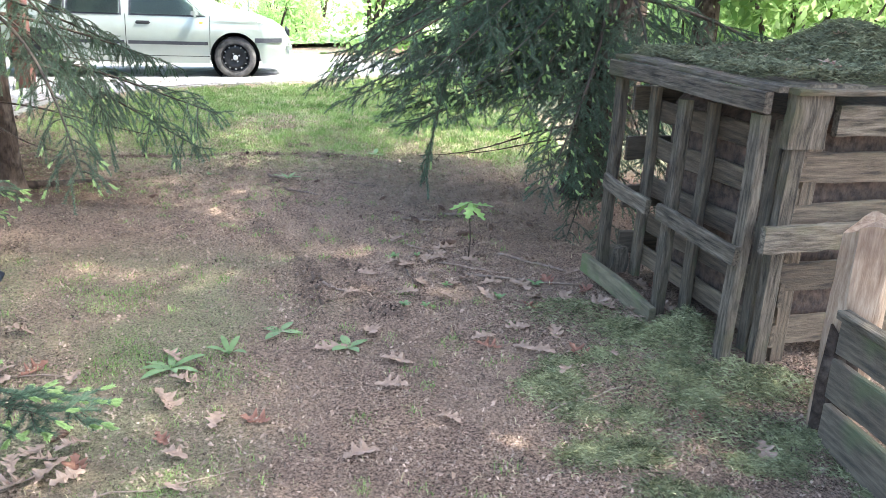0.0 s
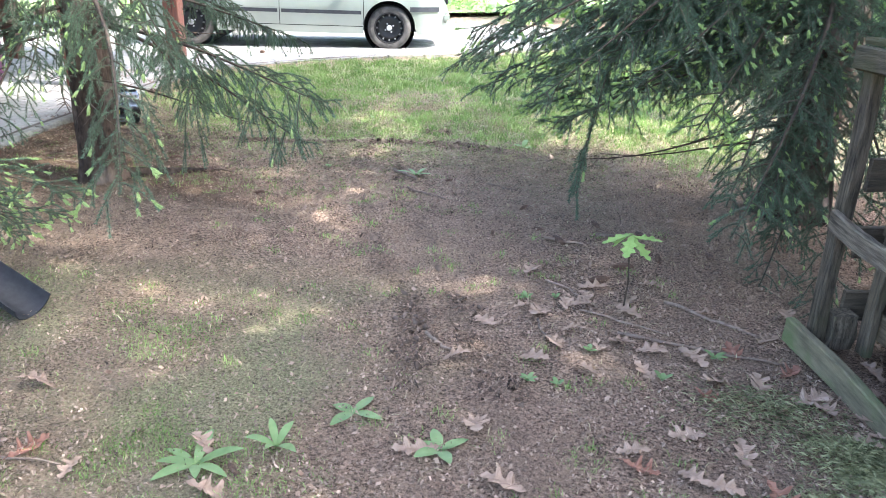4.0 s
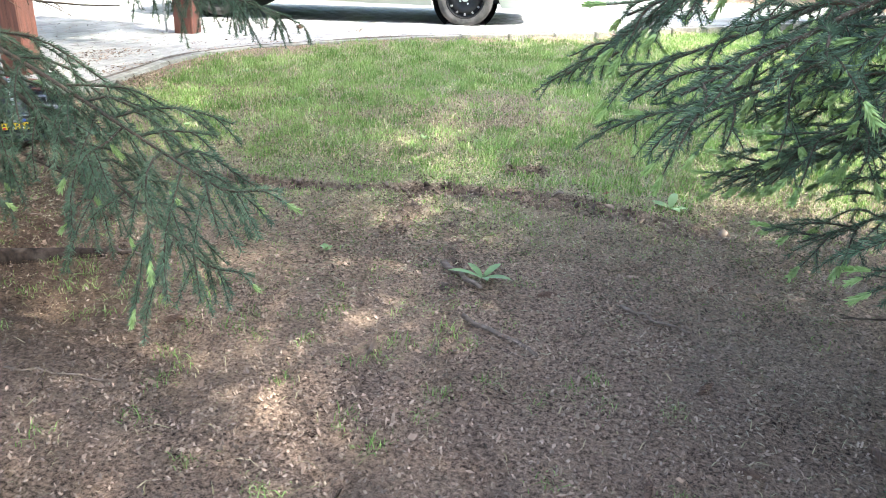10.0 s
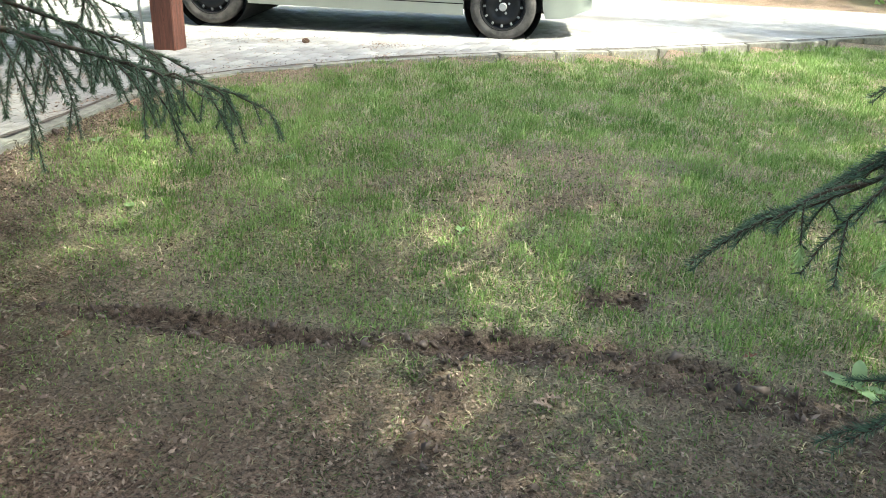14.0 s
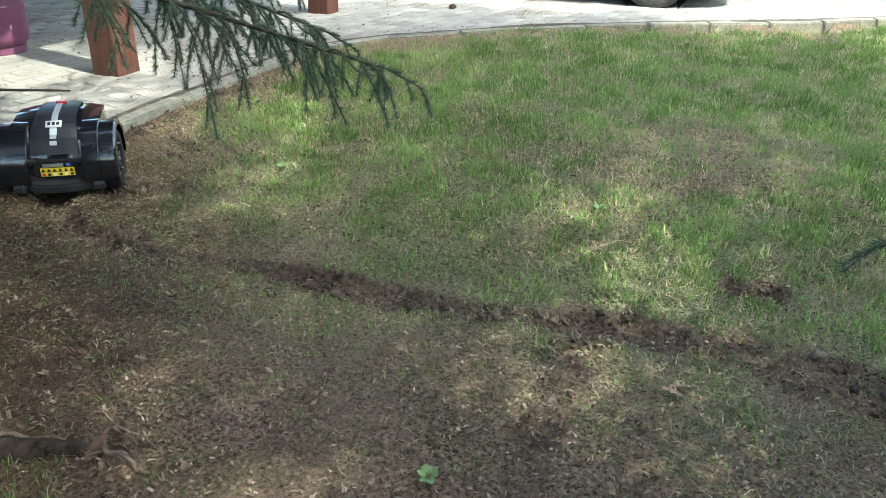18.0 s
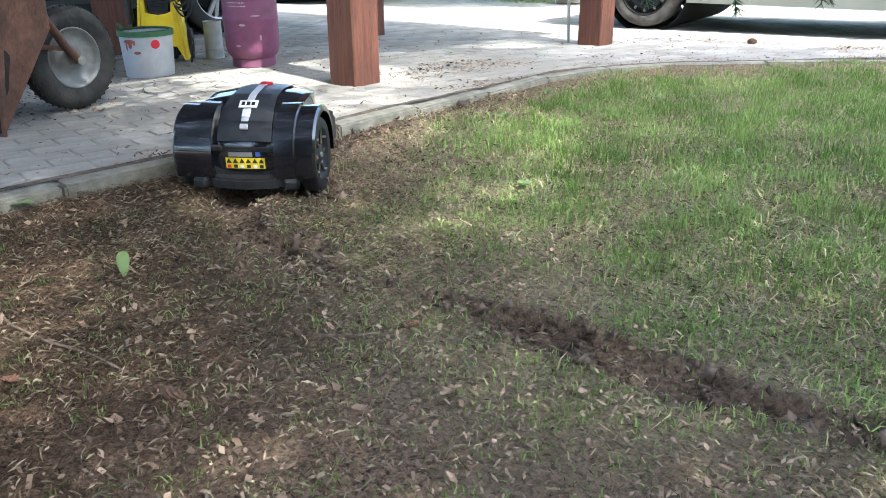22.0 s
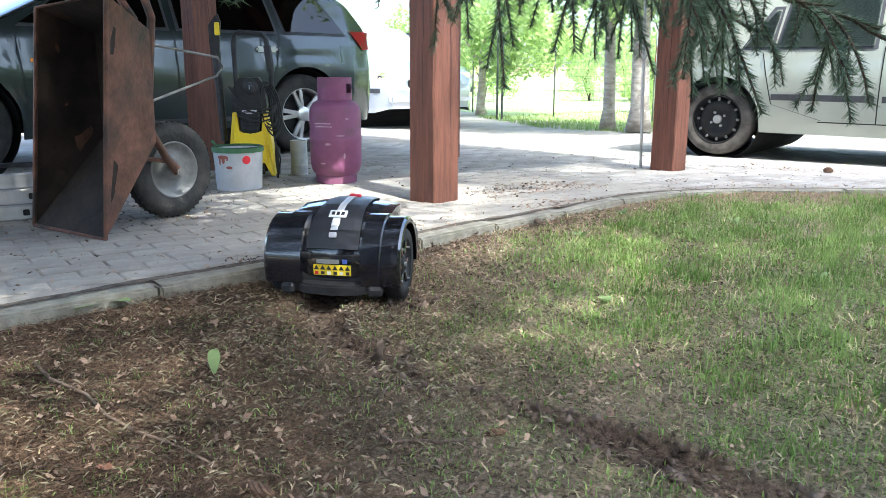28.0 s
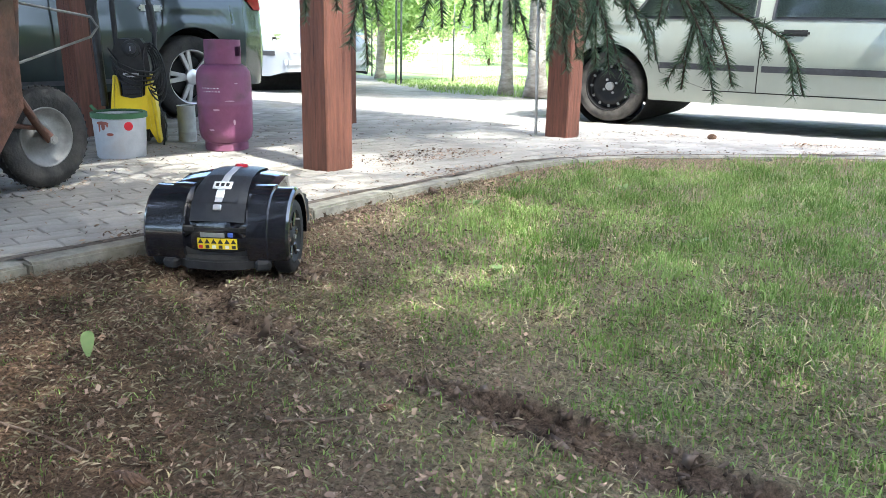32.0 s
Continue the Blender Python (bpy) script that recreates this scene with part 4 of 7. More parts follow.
part("back_body", box(0.17, 0.15, 0.38, (0, 0.03, 0.21), 0.02, seg=2), BLACK_MATT, pw, smooth=True)
part("front_panel", slab([(-0.045, 0.22), (0.045, 0.22), (0.06, 0.40), (-0.06, 0.40)], 0.03, 0.008, m=pose(0, -0.085, 0, 90, 0, 0)), DARK_GREY, pw, "dark ribbed front panel")
for k in range(4):
    part("rib", box(0.085 + 0.006 * k, 0.008, 0.008, (0, -0.118, 0.275 + 0.025 * k), 0.002), BLACK_MATT, pw)
part("motor_cover", slab([(-0.085, 0.38), (0.085, 0.38), (0.10, 0.44), (0.085, 0.56), (0.055, 0.605), (-0.06, 0.60), (-0.095, 0.54), (-0.105, 0.44)], 0.19, 0.03, m=pose(0, 0.09, 0, 90, 0, 0)), BLACK_MATT, pw, "black rounded motor cover", smooth=True)
part("dial_housing", lathe([(0.048, 0), (0.046, 0.02), (0.036, 0.026)], 24, m=pose(0.01, -0.10, 0.55, 90, 0, 0)), BLACK_MATT, pw, smooth=True)
part("dial", lathe([(0.030, 0), (0.028, 0.03), (0.01, 0.033)], 20, m=pose(0.01, -0.12, 0.55, 90, 0, 0)), DARK_GREY, pw, "round control dial", smooth=True)
part("dial_mark", box(0.005, 0.004, 0.026, (0.01, -0.154, 0.55), 0.001), SILVER, pw)
part("label", box(0.085, 0.003, 0.022, (0.0, -0.118, 0.405), 0), SILVER, pw, "silver label")
part("label_bar", box(0.06, 0.002, 0.008, (0.0, -0.1205, 0.405), 0), INK, pw)
part("handle", tube([(-0.085, 0.08, 0.40), (-0.095, 0.09, 0.80), (-0.085, 0.09, 0.855), (-0.06, 0.09, 0.87), (0.075, 0.09, 0.86), (0.10, 0.09, 0.83), (0.125, 0.085, 0.62), (0.11, 0.08, 0.45)], 0.015, 10), BLACK_MATT, pw, "tall black carrying handle", smooth=True)
part("handle_grip", tube([(0.105, 0.09, 0.79), (0.122, 0.086, 0.64)], 0.023, 10), BLACK_MATT, pw, smooth=True)
for k in range(6):
    r = 0.085 + 0.009 * k
    part("cable_loop", tube([(0.085 + 0.008 * k + (0.035 + 0.005 * k) * math.sin(a), -0.05 + r * 0.25 * math.cos(a) - 0.008 * k, 0.46 - 0.008 * k + (r + 0.015 * (k % 3)) * math.cos(a + 0.35)) for a in np.linspace(0, 2 * math.pi, 21)], 0.0055, 6), BLACK_MATT, pw, smooth="all")
for k in range(4):
    part("cable_strand", tube([(-0.11 + 0.01 * k, -0.10, 0.55 - 0.045 * k), (-0.06, -0.135, 0.47 - 0.03 * k), (0.03, -0.15, 0.43 - 0.03 * k), (0.12, -0.12, 0.42 - 0.02 * k), (0.165, -0.06, 0.45)], 0.0055, 6), BLACK_MATT, pw, smooth="all")
part("cable_tail", tube([(0.165, -0.06, 0.45), (0.18, -0.08, 0.32), (0.14, -0.12, 0.24), (0.17, -0.10, 0.12), (0.15, -0.13, 0.01)], 0.0055, 6), BLACK_MATT, pw, smooth="all")
for s in (-1, 1):
    part("wheel", lathe([(0.03, -0.02), (0.085, -0.022), (0.09, -0.01), (0.09, 0.01), (0.085, 0.022), (0.03, 0.02)], 24), BLACK_MATT, pw, m=pose(s * 0.13, 0.10, 0.09, 0, 90, 0), smooth=True)
part("spray_lance", tube([(-0.17, 0.02, 0.22), (-0.185, 0.04, 0.55), (-0.195, 0.05, 0.76)], [0.020, 0.024, 0.026], 10), BLACK_MATT, pw, "black spray lance", smooth=True)
part("lance_grip", slab([(-0.03, 0), (0.02, 0), (0.028, 0.10), (0.036, 0.19), (0.022, 0.235), (0.0, 0.22), (-0.035, 0.17), (-0.035, 0.08)], 0.04, 0.010, m=pose(-0.195, 0.07, 0.735, 90, 0, 0)), BLACK_MATT, pw, smooth=True)
part("lance_insert", box(0.03, 0.012, 0.075, (-0.178, 0.024, 0.885), 0.005), YELLOW, pw, "yellow grip insert")
part("hose", tube([(-0.22, -0.16, 0.24), (-0.16, -0.2, 0.18), (-0.08, -0.22, 0.13), (0.0, -0.22, 0.09)], 0.009, 8), GREEN_LID, pw, "green hose end", smooth=True)

# wheelbarrow stood on its front edge; u runs along its width, n towards the wheel
U, N = Vector((0.95, 0.316, 0)), Vector((-0.316, 0.95, 0))
Bo = Vector((-5.04, 6.565, float(pave_z(-5.04, 6.565))))
barrow = thing("wheelbarrow", "rusty steel wheelbarrow stood on its front edge", "wheelbarrow", Matrix((( U.x, N.x, 0, Bo.x), (U.y, N.y, 0, Bo.y), (0, 0, 1, Bo.z), (0, 0, 0, 1))) @ Matrix.Scale(0.97, 4))
O4 = [(-0.47, 0.0, 0.005), (0.03, 0.0, 0.005), (0.17, 0.0, 0.91), (-0.28, 0.0, 0.88)]
I4 = [(-0.34, 0.27, 0.36), (0.02, 0.27, 0.36), (0.06, 0.25, 0.80), (-0.30, 0.25, 0.80)]


def tray(off):
    bm = bmesh.new()
    k = 6
    o = [Vector(p) for p in O4]
    i_ = [Vector(p) for p in I4]
    cen = sum(o + i_, Vector()) / 8
    o = [p + (p - cen).normalized() * off for p in o]
    i_ = [p + (p - cen).normalized() * off for p in i_]
    for a in range(4):
        b = (a + 1) % 4
        g = [[bm.verts.new((o[a].lerp(o[b], u / k)).lerp(i_[a].lerp(i_[b], u / k), v / k) + Vector((random.uniform(-1, 1), random.uniform(-1, 1), random.uniform(-1, 1))) * (0.003 if 0 < u < k and 0 < v < k else 0)) for v in range(k + 1)] for u in range(k + 1)]
        for u in range(k):
            for v in range(k):
                bm.faces.new((g[u][v], g[u + 1][v], g[u + 1][v + 1], g[u][v + 1]))
    bm.faces.new([bm.verts.new(p) for p in i_])
    bmesh.ops.remove_doubles(bm, verts=bm.verts, dist=0.002)
    return bm


part("tray", tray(0.0), RUST, barrow, "rust-brown pressed steel tray", smooth=True)
part("tray_inside", tray(-0.006), RUST_IN, barrow, "dark inside of the tray", smooth=True)
part("rolled_rim", tube([*O4, O4[0]], 0.009, 8), RUST, barrow, smooth=True)
wh = new("wheel")
wh.parent = barrow
axle = Vector((-5.33, 6.98, 0.262)) - Bo
wh.matrix_local = pose(axle.dot(U) - 0.05, axle.dot(N), 0.212, 0, 90, 0)
R = 0.212
part("tyre", lathe([(R * 0.58, -0.035), (R * 0.75, -0.05), (R * 0.92, -0.042), (R, -0.02), (R, 0.02), (R * 0.92, 0.042), (R * 0.75, 0.05), (R * 0.58, 0.035)], 48, cap=False), RUBBER, wh, smooth="all")
lug = bmesh.new()
box(0.007, 0.026, 0.012, (0, 0, 0), 0.002, pose(0, 0, 0, 0, 0, 0), bm=lug)
LUG_ME = bpy.data.meshes.new("tread_lug")
lug.to_mesh(LUG_ME)
lug.free()
LUG_ME.materials.append(RUBBER)
for k in range(44):
    for s in (-1, 1):
        part("tread_lug", LUG_ME, None, wh, m=pose(0, 0, 0, 0, 0, 360 * k / 44 + s * 2) @ pose(R - 0.006, 0, s * 0.022, s * 25, 90, 0))
part("rim", lathe([(R * 0.60, 0.030), (R * 0.59, 0.038), (R * 0.565, 0.038), (R * 0.53, 0.020), (R * 0.42, 0.006), (R * 0.26, 0.008), (R * 0.20, 0.030), (R * 0.12, 0.034), (0.002, 0.034)], 40, cap=False), GREY_RIM, wh, "grey galvanised wheel rim", smooth="all")
part("rim_back", lathe([(R * 0.60, -0.034), (R * 0.53, -0.026), (R * 0.2, -0.02), (0.002, -0.02)], 40, cap=False), STEEL, wh, smooth="all")
ax = (axle.dot(U), axle.dot(N), 0.205)
part("axle", tube([(ax[0] - 0.16, ax[1], ax[2]), (ax[0] + 0.035, ax[1], ax[2])], 0.011, 10), STEEL, barrow, smooth=True)
part("axle_nut", lathe([(0.02, 0.0), (0.02, 0.014)], 6, m=pose(ax[0] + 0.018, ax[1], ax[2], 0, 90, 0)), STEEL, barrow)
for du in (0.012, -0.13):
    part("fork", tube([(ax[0] + du, ax[1], ax[2]), (ax[0] + du - 0.005, ax[1] - 0.05, ax[2] + 0.06), (-0.04 + du * 0.8, 0.275, 0.42), (0.0 + du * 0.8, 0.30, 0.85), (-0.01 + du * 1.4, 0.24, 1.02), (-0.02 + du * 1.6, 0.14, 1.45)], [0.022, 0.017, 0.016, 0.016, 0.016, 0.017], 10), RUST, barrow, "rusty tubular frame and handle", smooth=True)
part("fork_brace", tube([(ax[0] - 0.005, ax[1] - 0.04, ax[2] + 0.05), (-0.12, 0.20, 0.30)], 0.010, 8), RUST, barrow, smooth=True)
part("leg_rod", tube([(-0.07, 0.26, 0.76), (-0.06, 0.68, 0.70), (-0.06, 0.71, 0.66), (-0.07, 0.68, 0.62), (-0.08, 0.27, 0.50)], 0.0055, 8), GREY_RIM, barrow, "thin bent steel leg", smooth=True)

ladder = thing("aluminium_ladder", "folded aluminium ladder lying on its edge on the paving", "ladder", on_pave(-5.74, 6.36, 83))
for k in range(3):
    part("rail", box(2.4, 0.028, 0.062, (-0.82, 0.012 * k, 0.034 + 0.068 * k), 0.005), ALU, ladder)
    for i in range(8):
        part("rung_end", box(0.026, 0.004, 0.026, (-1.88 + 0.28 * i + 0.03 * k, 0.012 * k - 0.0155, 0.034 + 0.068 * k), 0.004), UNDER, ladder)
for i in range(3):
    part("label", box(0.11, 0.003, 0.024, (-1.2 + 0.5 * i, -0.0155, 0.03), 0), WHITE, ladder)
part("side_rail", box(2.4, 0.03, 0.02, (-0.82, 0.05, 0.235), 0.004), BLACK_MATT, ladder)

# ---- robot mower ----
mower = thing("robot_mower", "glossy black robot lawn mower with a red stop button", "robot mower", pose(-4.09, 7.10, 0.008, 0, -3, 132) @ Matrix.Diagonal((1, 1, 1.06, 1)))
PRO = [(-0.215, 0.075), (-0.222, 0.11), (-0.212, 0.165), (-0.185, 0.208), (-0.14, 0.240), (-0.08, 0.257), (0.0, 0.262), (0.08, 0.252), (0.16, 0.228), (0.22, 0.196), (0.265, 0.158), (0.285, 0.12), (0.290, 0.065)]


def shell(half_at, lift, i0=0, i1=None, crown=0.012, ny=8, sub=3):
    bm = bmesh.new()
    pts = PRO[i0:i1]
    fine = []
    for a, b in zip(pts, pts[1:]):
        fine += [(a[0] + (b[0] - a[0]) * k / sub, a[1] + (b[1] - a[1]) * k / sub) for k in range(sub)]
    fine.append(pts[-1])
    g = []
    for i, (x, z) in enumerate(fine):
        a, b = fine[max(i - 1, 0)], fine[min(i + 1, len(fine) - 1)]
        nx_v, nz_v = -(b[1] - a[1]), b[0] - a[0]
        l = math.hypot(nx_v, nz_v)
        h = half_at(x, z)
        g.append([bm.verts.new((x + nx_v / l * (lift - crown * (abs(v) ** 3)), v * h, z + nz_v / l * (lift - crown * (abs(v) ** 3)))) for v in np.linspace(-1, 1, ny + 1)])
    for a, b in zip(g, g[1:]):
        for i in range(ny):
            bm.faces.new((a[i], a[i + 1], b[i + 1], b[i]))
    return bm, g


def close_down(bm, g, z):
    for s in (0, -1):
        low = [bm.verts.new((r[s].co.x, r[s].co.y, min(z, r[s].co.z))) for r in g]
        for i in range(len(g) - 1):
            bm.faces.new((g[i][s], g[i + 1][s], low[i + 1], low[i]))
    return bm


bm, g = shell(lambda x, z: 0.150 - 0.065 * float(smoothstep(0.02, 0.30, x)), 0.0)
part("shell", close_down(bm, g, 0.06), BLACK_GLOSS, mower, smooth=True)
bm, g = shell(lambda x, z: 0.070 + 0.010 * float(smoothstep(-0.05, -0.2, x)) - 0.030 * float(smoothstep(0.06, 0.24, x)), 0.008, 2, 11, 0.004)
part("hatch", bm, DARK_GREY, mower, "satin dark grey central cover", smooth=True)
bm, g = shell(lambda x, z: 0.011, 0.0105, 3, 8, 0.0, 2)
part("stripe", bm, SILVER, mower, "silver stripe")
bm, g = shell(lambda x, z: 0.055, 0.0102, 3, 6, 0.0, 4)
part("lid_panel", bm, DARK_GREY, mower, smooth="all")
part("stop_button", lathe([(0.019, 0.0), (0.020, 0.006), (0.016, 0.009)], 24, m=pose(0.045, 0, 0.264, 0, 6, 0)), RED, mower, "red stop button", smooth=True)
txt = bpy.data.curves.new("stop_text", "FONT")
txt.body, txt.size, txt.align_x, txt.align_y, txt.extrude = "STOP", 0.011, "CENTER", "CENTER", 0.0004
dg = bpy.context.evaluated_depsgraph_get()
tob = bpy.data.objects.new("stop_text_source", txt)
tme = bpy.data.meshes.new_from_object(tob)
bpy.data.objects.remove(tob)
tme.materials.append(WHITE)
part("lettering", tme, WHITE, mower, "white lettering", m=pose(0.046, 0, 0.2738, 0, 6, -90))
part("badge", box(0.030, 0.055, 0.003, (0, 0, 0), 0.001), WHITE, mower, "white badge", m=pose(-0.140, 0, 0.2515, 0, -28, 0))
part("badge_tail", box(0.026, 0.024, 0.003, (0, 0, 0), 0.001), WHITE, mower, m=pose(-0.168, 0, 0.2335, 0, -39, 0))
for y in (-0.015, 0.0, 0.015):
    part("badge_mark", box(0.013, 0.010, 0.002, (0, 0, 0), 0.0005), INK, mower, m=pose(-0.140, y, 0.2535, 0, -28, 0))
part("latch", box(0.016, 0.024, 0.006, (0, 0, 0), 0.002), SILVER, mower, m=pose(-0.203, 0, 0.205, 0, -58, 0))
for s in (-1, 1):
    f = bmesh.new()
    n = 22
    an = np.radians(np.linspace(-22, 195, n))
    cx, cz, r = -0.112, 0.116, 0.128
    ringo = [[f.verts.new((cx - rr * math.cos(a), s * y, cz + rr * math.sin(a))) for rr, y in ((r - 0.012, 0.092), (r + 0.005, 0.092), (r + 0.006, 0.148), (r - 0.001, 0.151), (r, 0.202), (r - 0.006, 0.209), (r - 0.018, 0.210))] for a in an]
    for a, b in zip(ringo, ringo[1:]):
        for i in range(6):
            f.faces.new((a[i], a[i + 1], b[i + 1], b[i]))
    part("fender", f, BLACK_GLOSS, mower, "glossy black wheel cover", smooth=True)
    w = new("wheel")
    w.parent = mower
    w.matrix_local = pose(-0.115, s * 0.178, 0.104, -90 * s, 0, 0)
    R = 0.104
    part("tyre", lathe([(R * 0.72, -0.022), (R * 0.95, -0.024), (R, -0.018), (R, 0.018), (R * 0.95, 0.024), (R * 0.72, 0.022)], 36, cap=False), BLACK_MATT, w, smooth="all")
    part("rim", lathe([(R * 0.74, 0.016), (R * 0.70, 0.022), (R * 0.66, 0.012), (R * 0.3, 0.008), (R * 0.25, 0.016), (R * 0.12, 0.018), (0.001, 0.018)], 30, cap=False), BLACK_MATT, w, smooth="all")
    for k in range(6):
        part("spoke", box(R * 0.42, 0.014, 0.008, (R * 0.48, 0, 0.014), 0.003), BLACK_GLOSS, w, m=pose(0, 0, 0, 0, 0, 60 * k))
    part("axle_bolt", lathe([(0.007, 0.0), (0.007, 0.024)], 8), STEEL, w)
    for k in range(4):
        part("screw", lathe([(0.003, 0.0), (0.003, 0.016)], 6), STEEL, w, m=pose(R * 0.62 * math.cos(k * 1.57 + 0.6), R * 0.62 * math.sin(k * 1.57 + 0.6), 0.008))
    part("hinge", box(0.012, 0.032, 0.016, (-0.224, s * 0.082, 0.150), 0.003), BLACK_MATT, mower)
    part("rear_foot", box(0.07, 0.045, 0.03, (-0.215, s * 0.13, 0.055), 0.008, pose(0, 0, 0, 0, 0, -s * 12)), BLACK_MATT, mower)
    part("side_panel", slab([(0.02, 0.13), (0.20, 0.105), (0.235, 0.14), (0.10, 0.182), (0.03, 0.175)], 0.006, 0.002, m=pose(0, s * 0.150 - 0.003, 0, 90, 0, 0)), BLACK_MATT, mower)
    part("side_badge", slab([(0.06, 0.135), (0.145, 0.128), (0.125, 0.162), (0.07, 0.166)], 0.004, 0.001, m=pose(0, s * 0.1545 + 0.002, 0, 90, 0, 0)), SILVER, mower, "silver side badge with a black symbol")
    part("badge_symbol", slab([(0.090, 0.138), (0.112, 0.136), (0.108, 0.157), (0.094, 0.158)], 0.004, 0.0, m=pose(0, s * 0.157 + 0.002, 0, 90, 0, 0)), INK, mower)
    part("side_skirt", box(0.40, 0.03, 0.09, (0.06, s * 0.145, 0.085), 0.012), BLACK_MATT, mower)
part("rear_bumper", slab([(-0.215, -0.125), (-0.252, -0.08), (-0.262, 0.0), (-0.252, 0.08), (-0.215, 0.125), (-0.19, 0.12), (-0.20, 0.0), (-0.19, -0.12)], 0.028, 0.006, m=pose(0, 0, 0.045)), BLACK_MATT, mower, smooth=True)
part("rear_panel", box(0.02, 0.28, 0.10, (-0.206, 0, 0.105), 0.006), BLACK_MATT, mower)
part("warning_label", box(0.003, 0.115, 0.030, (-0.2235, 0, 0.108), 0), YELLOW, mower, "yellow warning label with black pictograms", m=pose(0, 0, 0, 0, 0, 0))
for k in range(6):
    y = -0.048 + 0.0192 * k
    part("pictogram", slab([(-0.008, -0.005), (0.008, -0.005), (0.0, 0.008)], 0.001, 0, m=pose(-0.2252, y, 0.114, 90, 0, -90)), INK, mower)
    part("pictogram", box(0.001, 0.011, 0.009, (-0.2255, y, 0.0995), 0), (INK, WHITE, INK, WHITE, INK, RED)[k], mower)
part("type_plate", box(0.003, 0.07, 0.012, (-0.2255, 0.012, 0.133), 0), STEEL, mower)
part("seal_sticker", box(0.003, 0.015, 0.012, (-0.2255, -0.04, 0.134), 0.001), BLUE, mower)
part("base_plate", box(0.46, 0.26, 0.03, (0.03, 0, 0.062), 0.01), BLACK_MATT, mower)
for s in (-1, 1):
    part("caster", lathe([(0.02, -0.014), (0.044, -0.014), (0.046, 0.0), (0.044, 0.014), (0.02, 0.014)], 20, m=pose(0.21, s * 0.08, 0.045, 90, 0, 0)), BLACK_MATT, mower, smooth=True)

# ---- compost bin of old pallets ----
SU = Vector((0.46 - 0.75, 4.51 - 3.45, 0)).normalized()  # along the open side, away from the corner
SV = Vector((SU.y, -SU.x, 0))  # along the front, to the east
CORNER = Vector((0.76, 3.45, 0.03))
compost = thing("compost_bin", "weathered grey compost bin built of old pallets", "compost bin", Matrix(((SU.x, SV.x, 0, CORNER.x), (SU.y, SV.y, 0, CORNER.y), (0, 0, 1, CORNER.z), (0, 0, 0, 1))))


def plank(l, w, t, seed):
    """A weathered board along x with ragged edges and a slight twist."""
    rnd = random.Random(seed)
    bm = bmesh.new()
    n = 12
    ph = rnd.uniform(0, 6)
    rings = []
    for i in range(n + 1):
        x = -l / 2 + l * i / n
        e = rnd.uniform(-1, 1) * 0.004
        tw = 0.012 * math.sin(ph + i * 0.3)
        dz, dy = 0.004 * math.sin(ph + i * 0.5), 0.003 * math.sin(ph * 2 + i * 0.6)
        x += (rnd.uniform(-0.012, 0.012) if i in (0, n) else 0)
        sec = [(-w / 2 + 0.003 + e, -t / 2), (w / 2 - 0.004, -t / 2), (w / 2 + e * 0.7, -t / 2 + 0.005), (w / 2 + e * 0.7, t / 2 - 0.005), (w / 2 - 0.006, t / 2), (0.1 * w, t / 2 - 0.002), (-w / 2 + 0.006, t / 2), (-w / 2 + e, 0)]
        rings.append([bm.verts.new((x, dy + y * math.cos(tw) - z * math.sin(tw), dz + y * math.sin(tw) + z * math.cos(tw))) for y, z in sec])
    for a, b in zip(rings, rings[1:]):
        for i in range(8):
            bm.faces.new((a[i], a[(i + 1) % 8], b[(i + 1) % 8], b[i]))
    bm.faces.new(rings[0][::-1]), bm.faces.new(rings[-1])
    return bm


def board(u, v, z, l, w, t, axis, mat=WOOD_GREY, lean=0.0, nm="board", parent=None, seed=[0]):
    """axis: 'u' or 'v' lies along that way on its edge, 'z' stands upright (broad side across v), 'Z' broad side across u, 'f' lies flat."""
    seed[0] += 1
    turn = {"u": pose(0, 0, 0, 90, 0, 0), "v": pose(0, 0, 0, 0, 0, 90) @ pose(0, 0, 0, 90, 0, 0), "z": pose(0, 0, 0, 0, -90, 0), "Z": pose(0, 0, 0, 0, 0, 90) @ pose(0, 0, 0, 0, -90, 0),
            "f": pose(0, 0, 0), "F": pose(0, 0, 0, 0, 0, 90)}[axis]
    if axis == "z":
        turn = pose(0, 0, 0, 0, -90, 0) @ pose(0, 0, 0, 90, 0, 0)
    elif axis == "Z":
        turn = pose(0, 0, 0, 0, -90, 0)
    return part(nm, plank(l, w, t, seed[0]), mat, parent or compost, smooth=True, m=Matrix.Translation((u, v, z)) @ pose(0, 0, 0, 0, lean, 0) @ turn)


# open west side: three uprights with a top rail, broken middle rail and foot board
for u, h, w in ((1.07, 1.00, 0.058), (0.52, 0.95, 0.058), (0.03, 0.99, 0.066)):
    board(u, -0.02, h / 2 + 0.02, h, w, 0.045, "z", nm="upright")
board(0.54, -0.05, 1.05, 1.14, 0.078, 0.035, "u", nm="rail")
board(0.86, -0.052, 0.485, 0.42, 0.075, 0.028, "u", nm="rail", lean=-4)
board(0.28, -0.055, 0.475, 0.56, 0.078, 0.028, "u", nm="rail", lean=-2)
board(0.80, -0.08, 0.035, 0.70, 0.10, 0.035, "u", WOOD_MOSSY, nm="foot_board", lean=-2)
# inner pallet set back behind them
for k, z in enumerate((0.12, 0.30, 0.48, 0.68, 0.86)):
    board(0.54, 0.17, z, 1.10, 0.10, 0.022, "u", WOOD_WARM, nm="slat")
for u in (1.0, 0.54, 0.10):
    board(u, 0.135, 0.49, 0.96, 0.06, 0.035, "z", WOOD_DARK, nm="inner_upright")
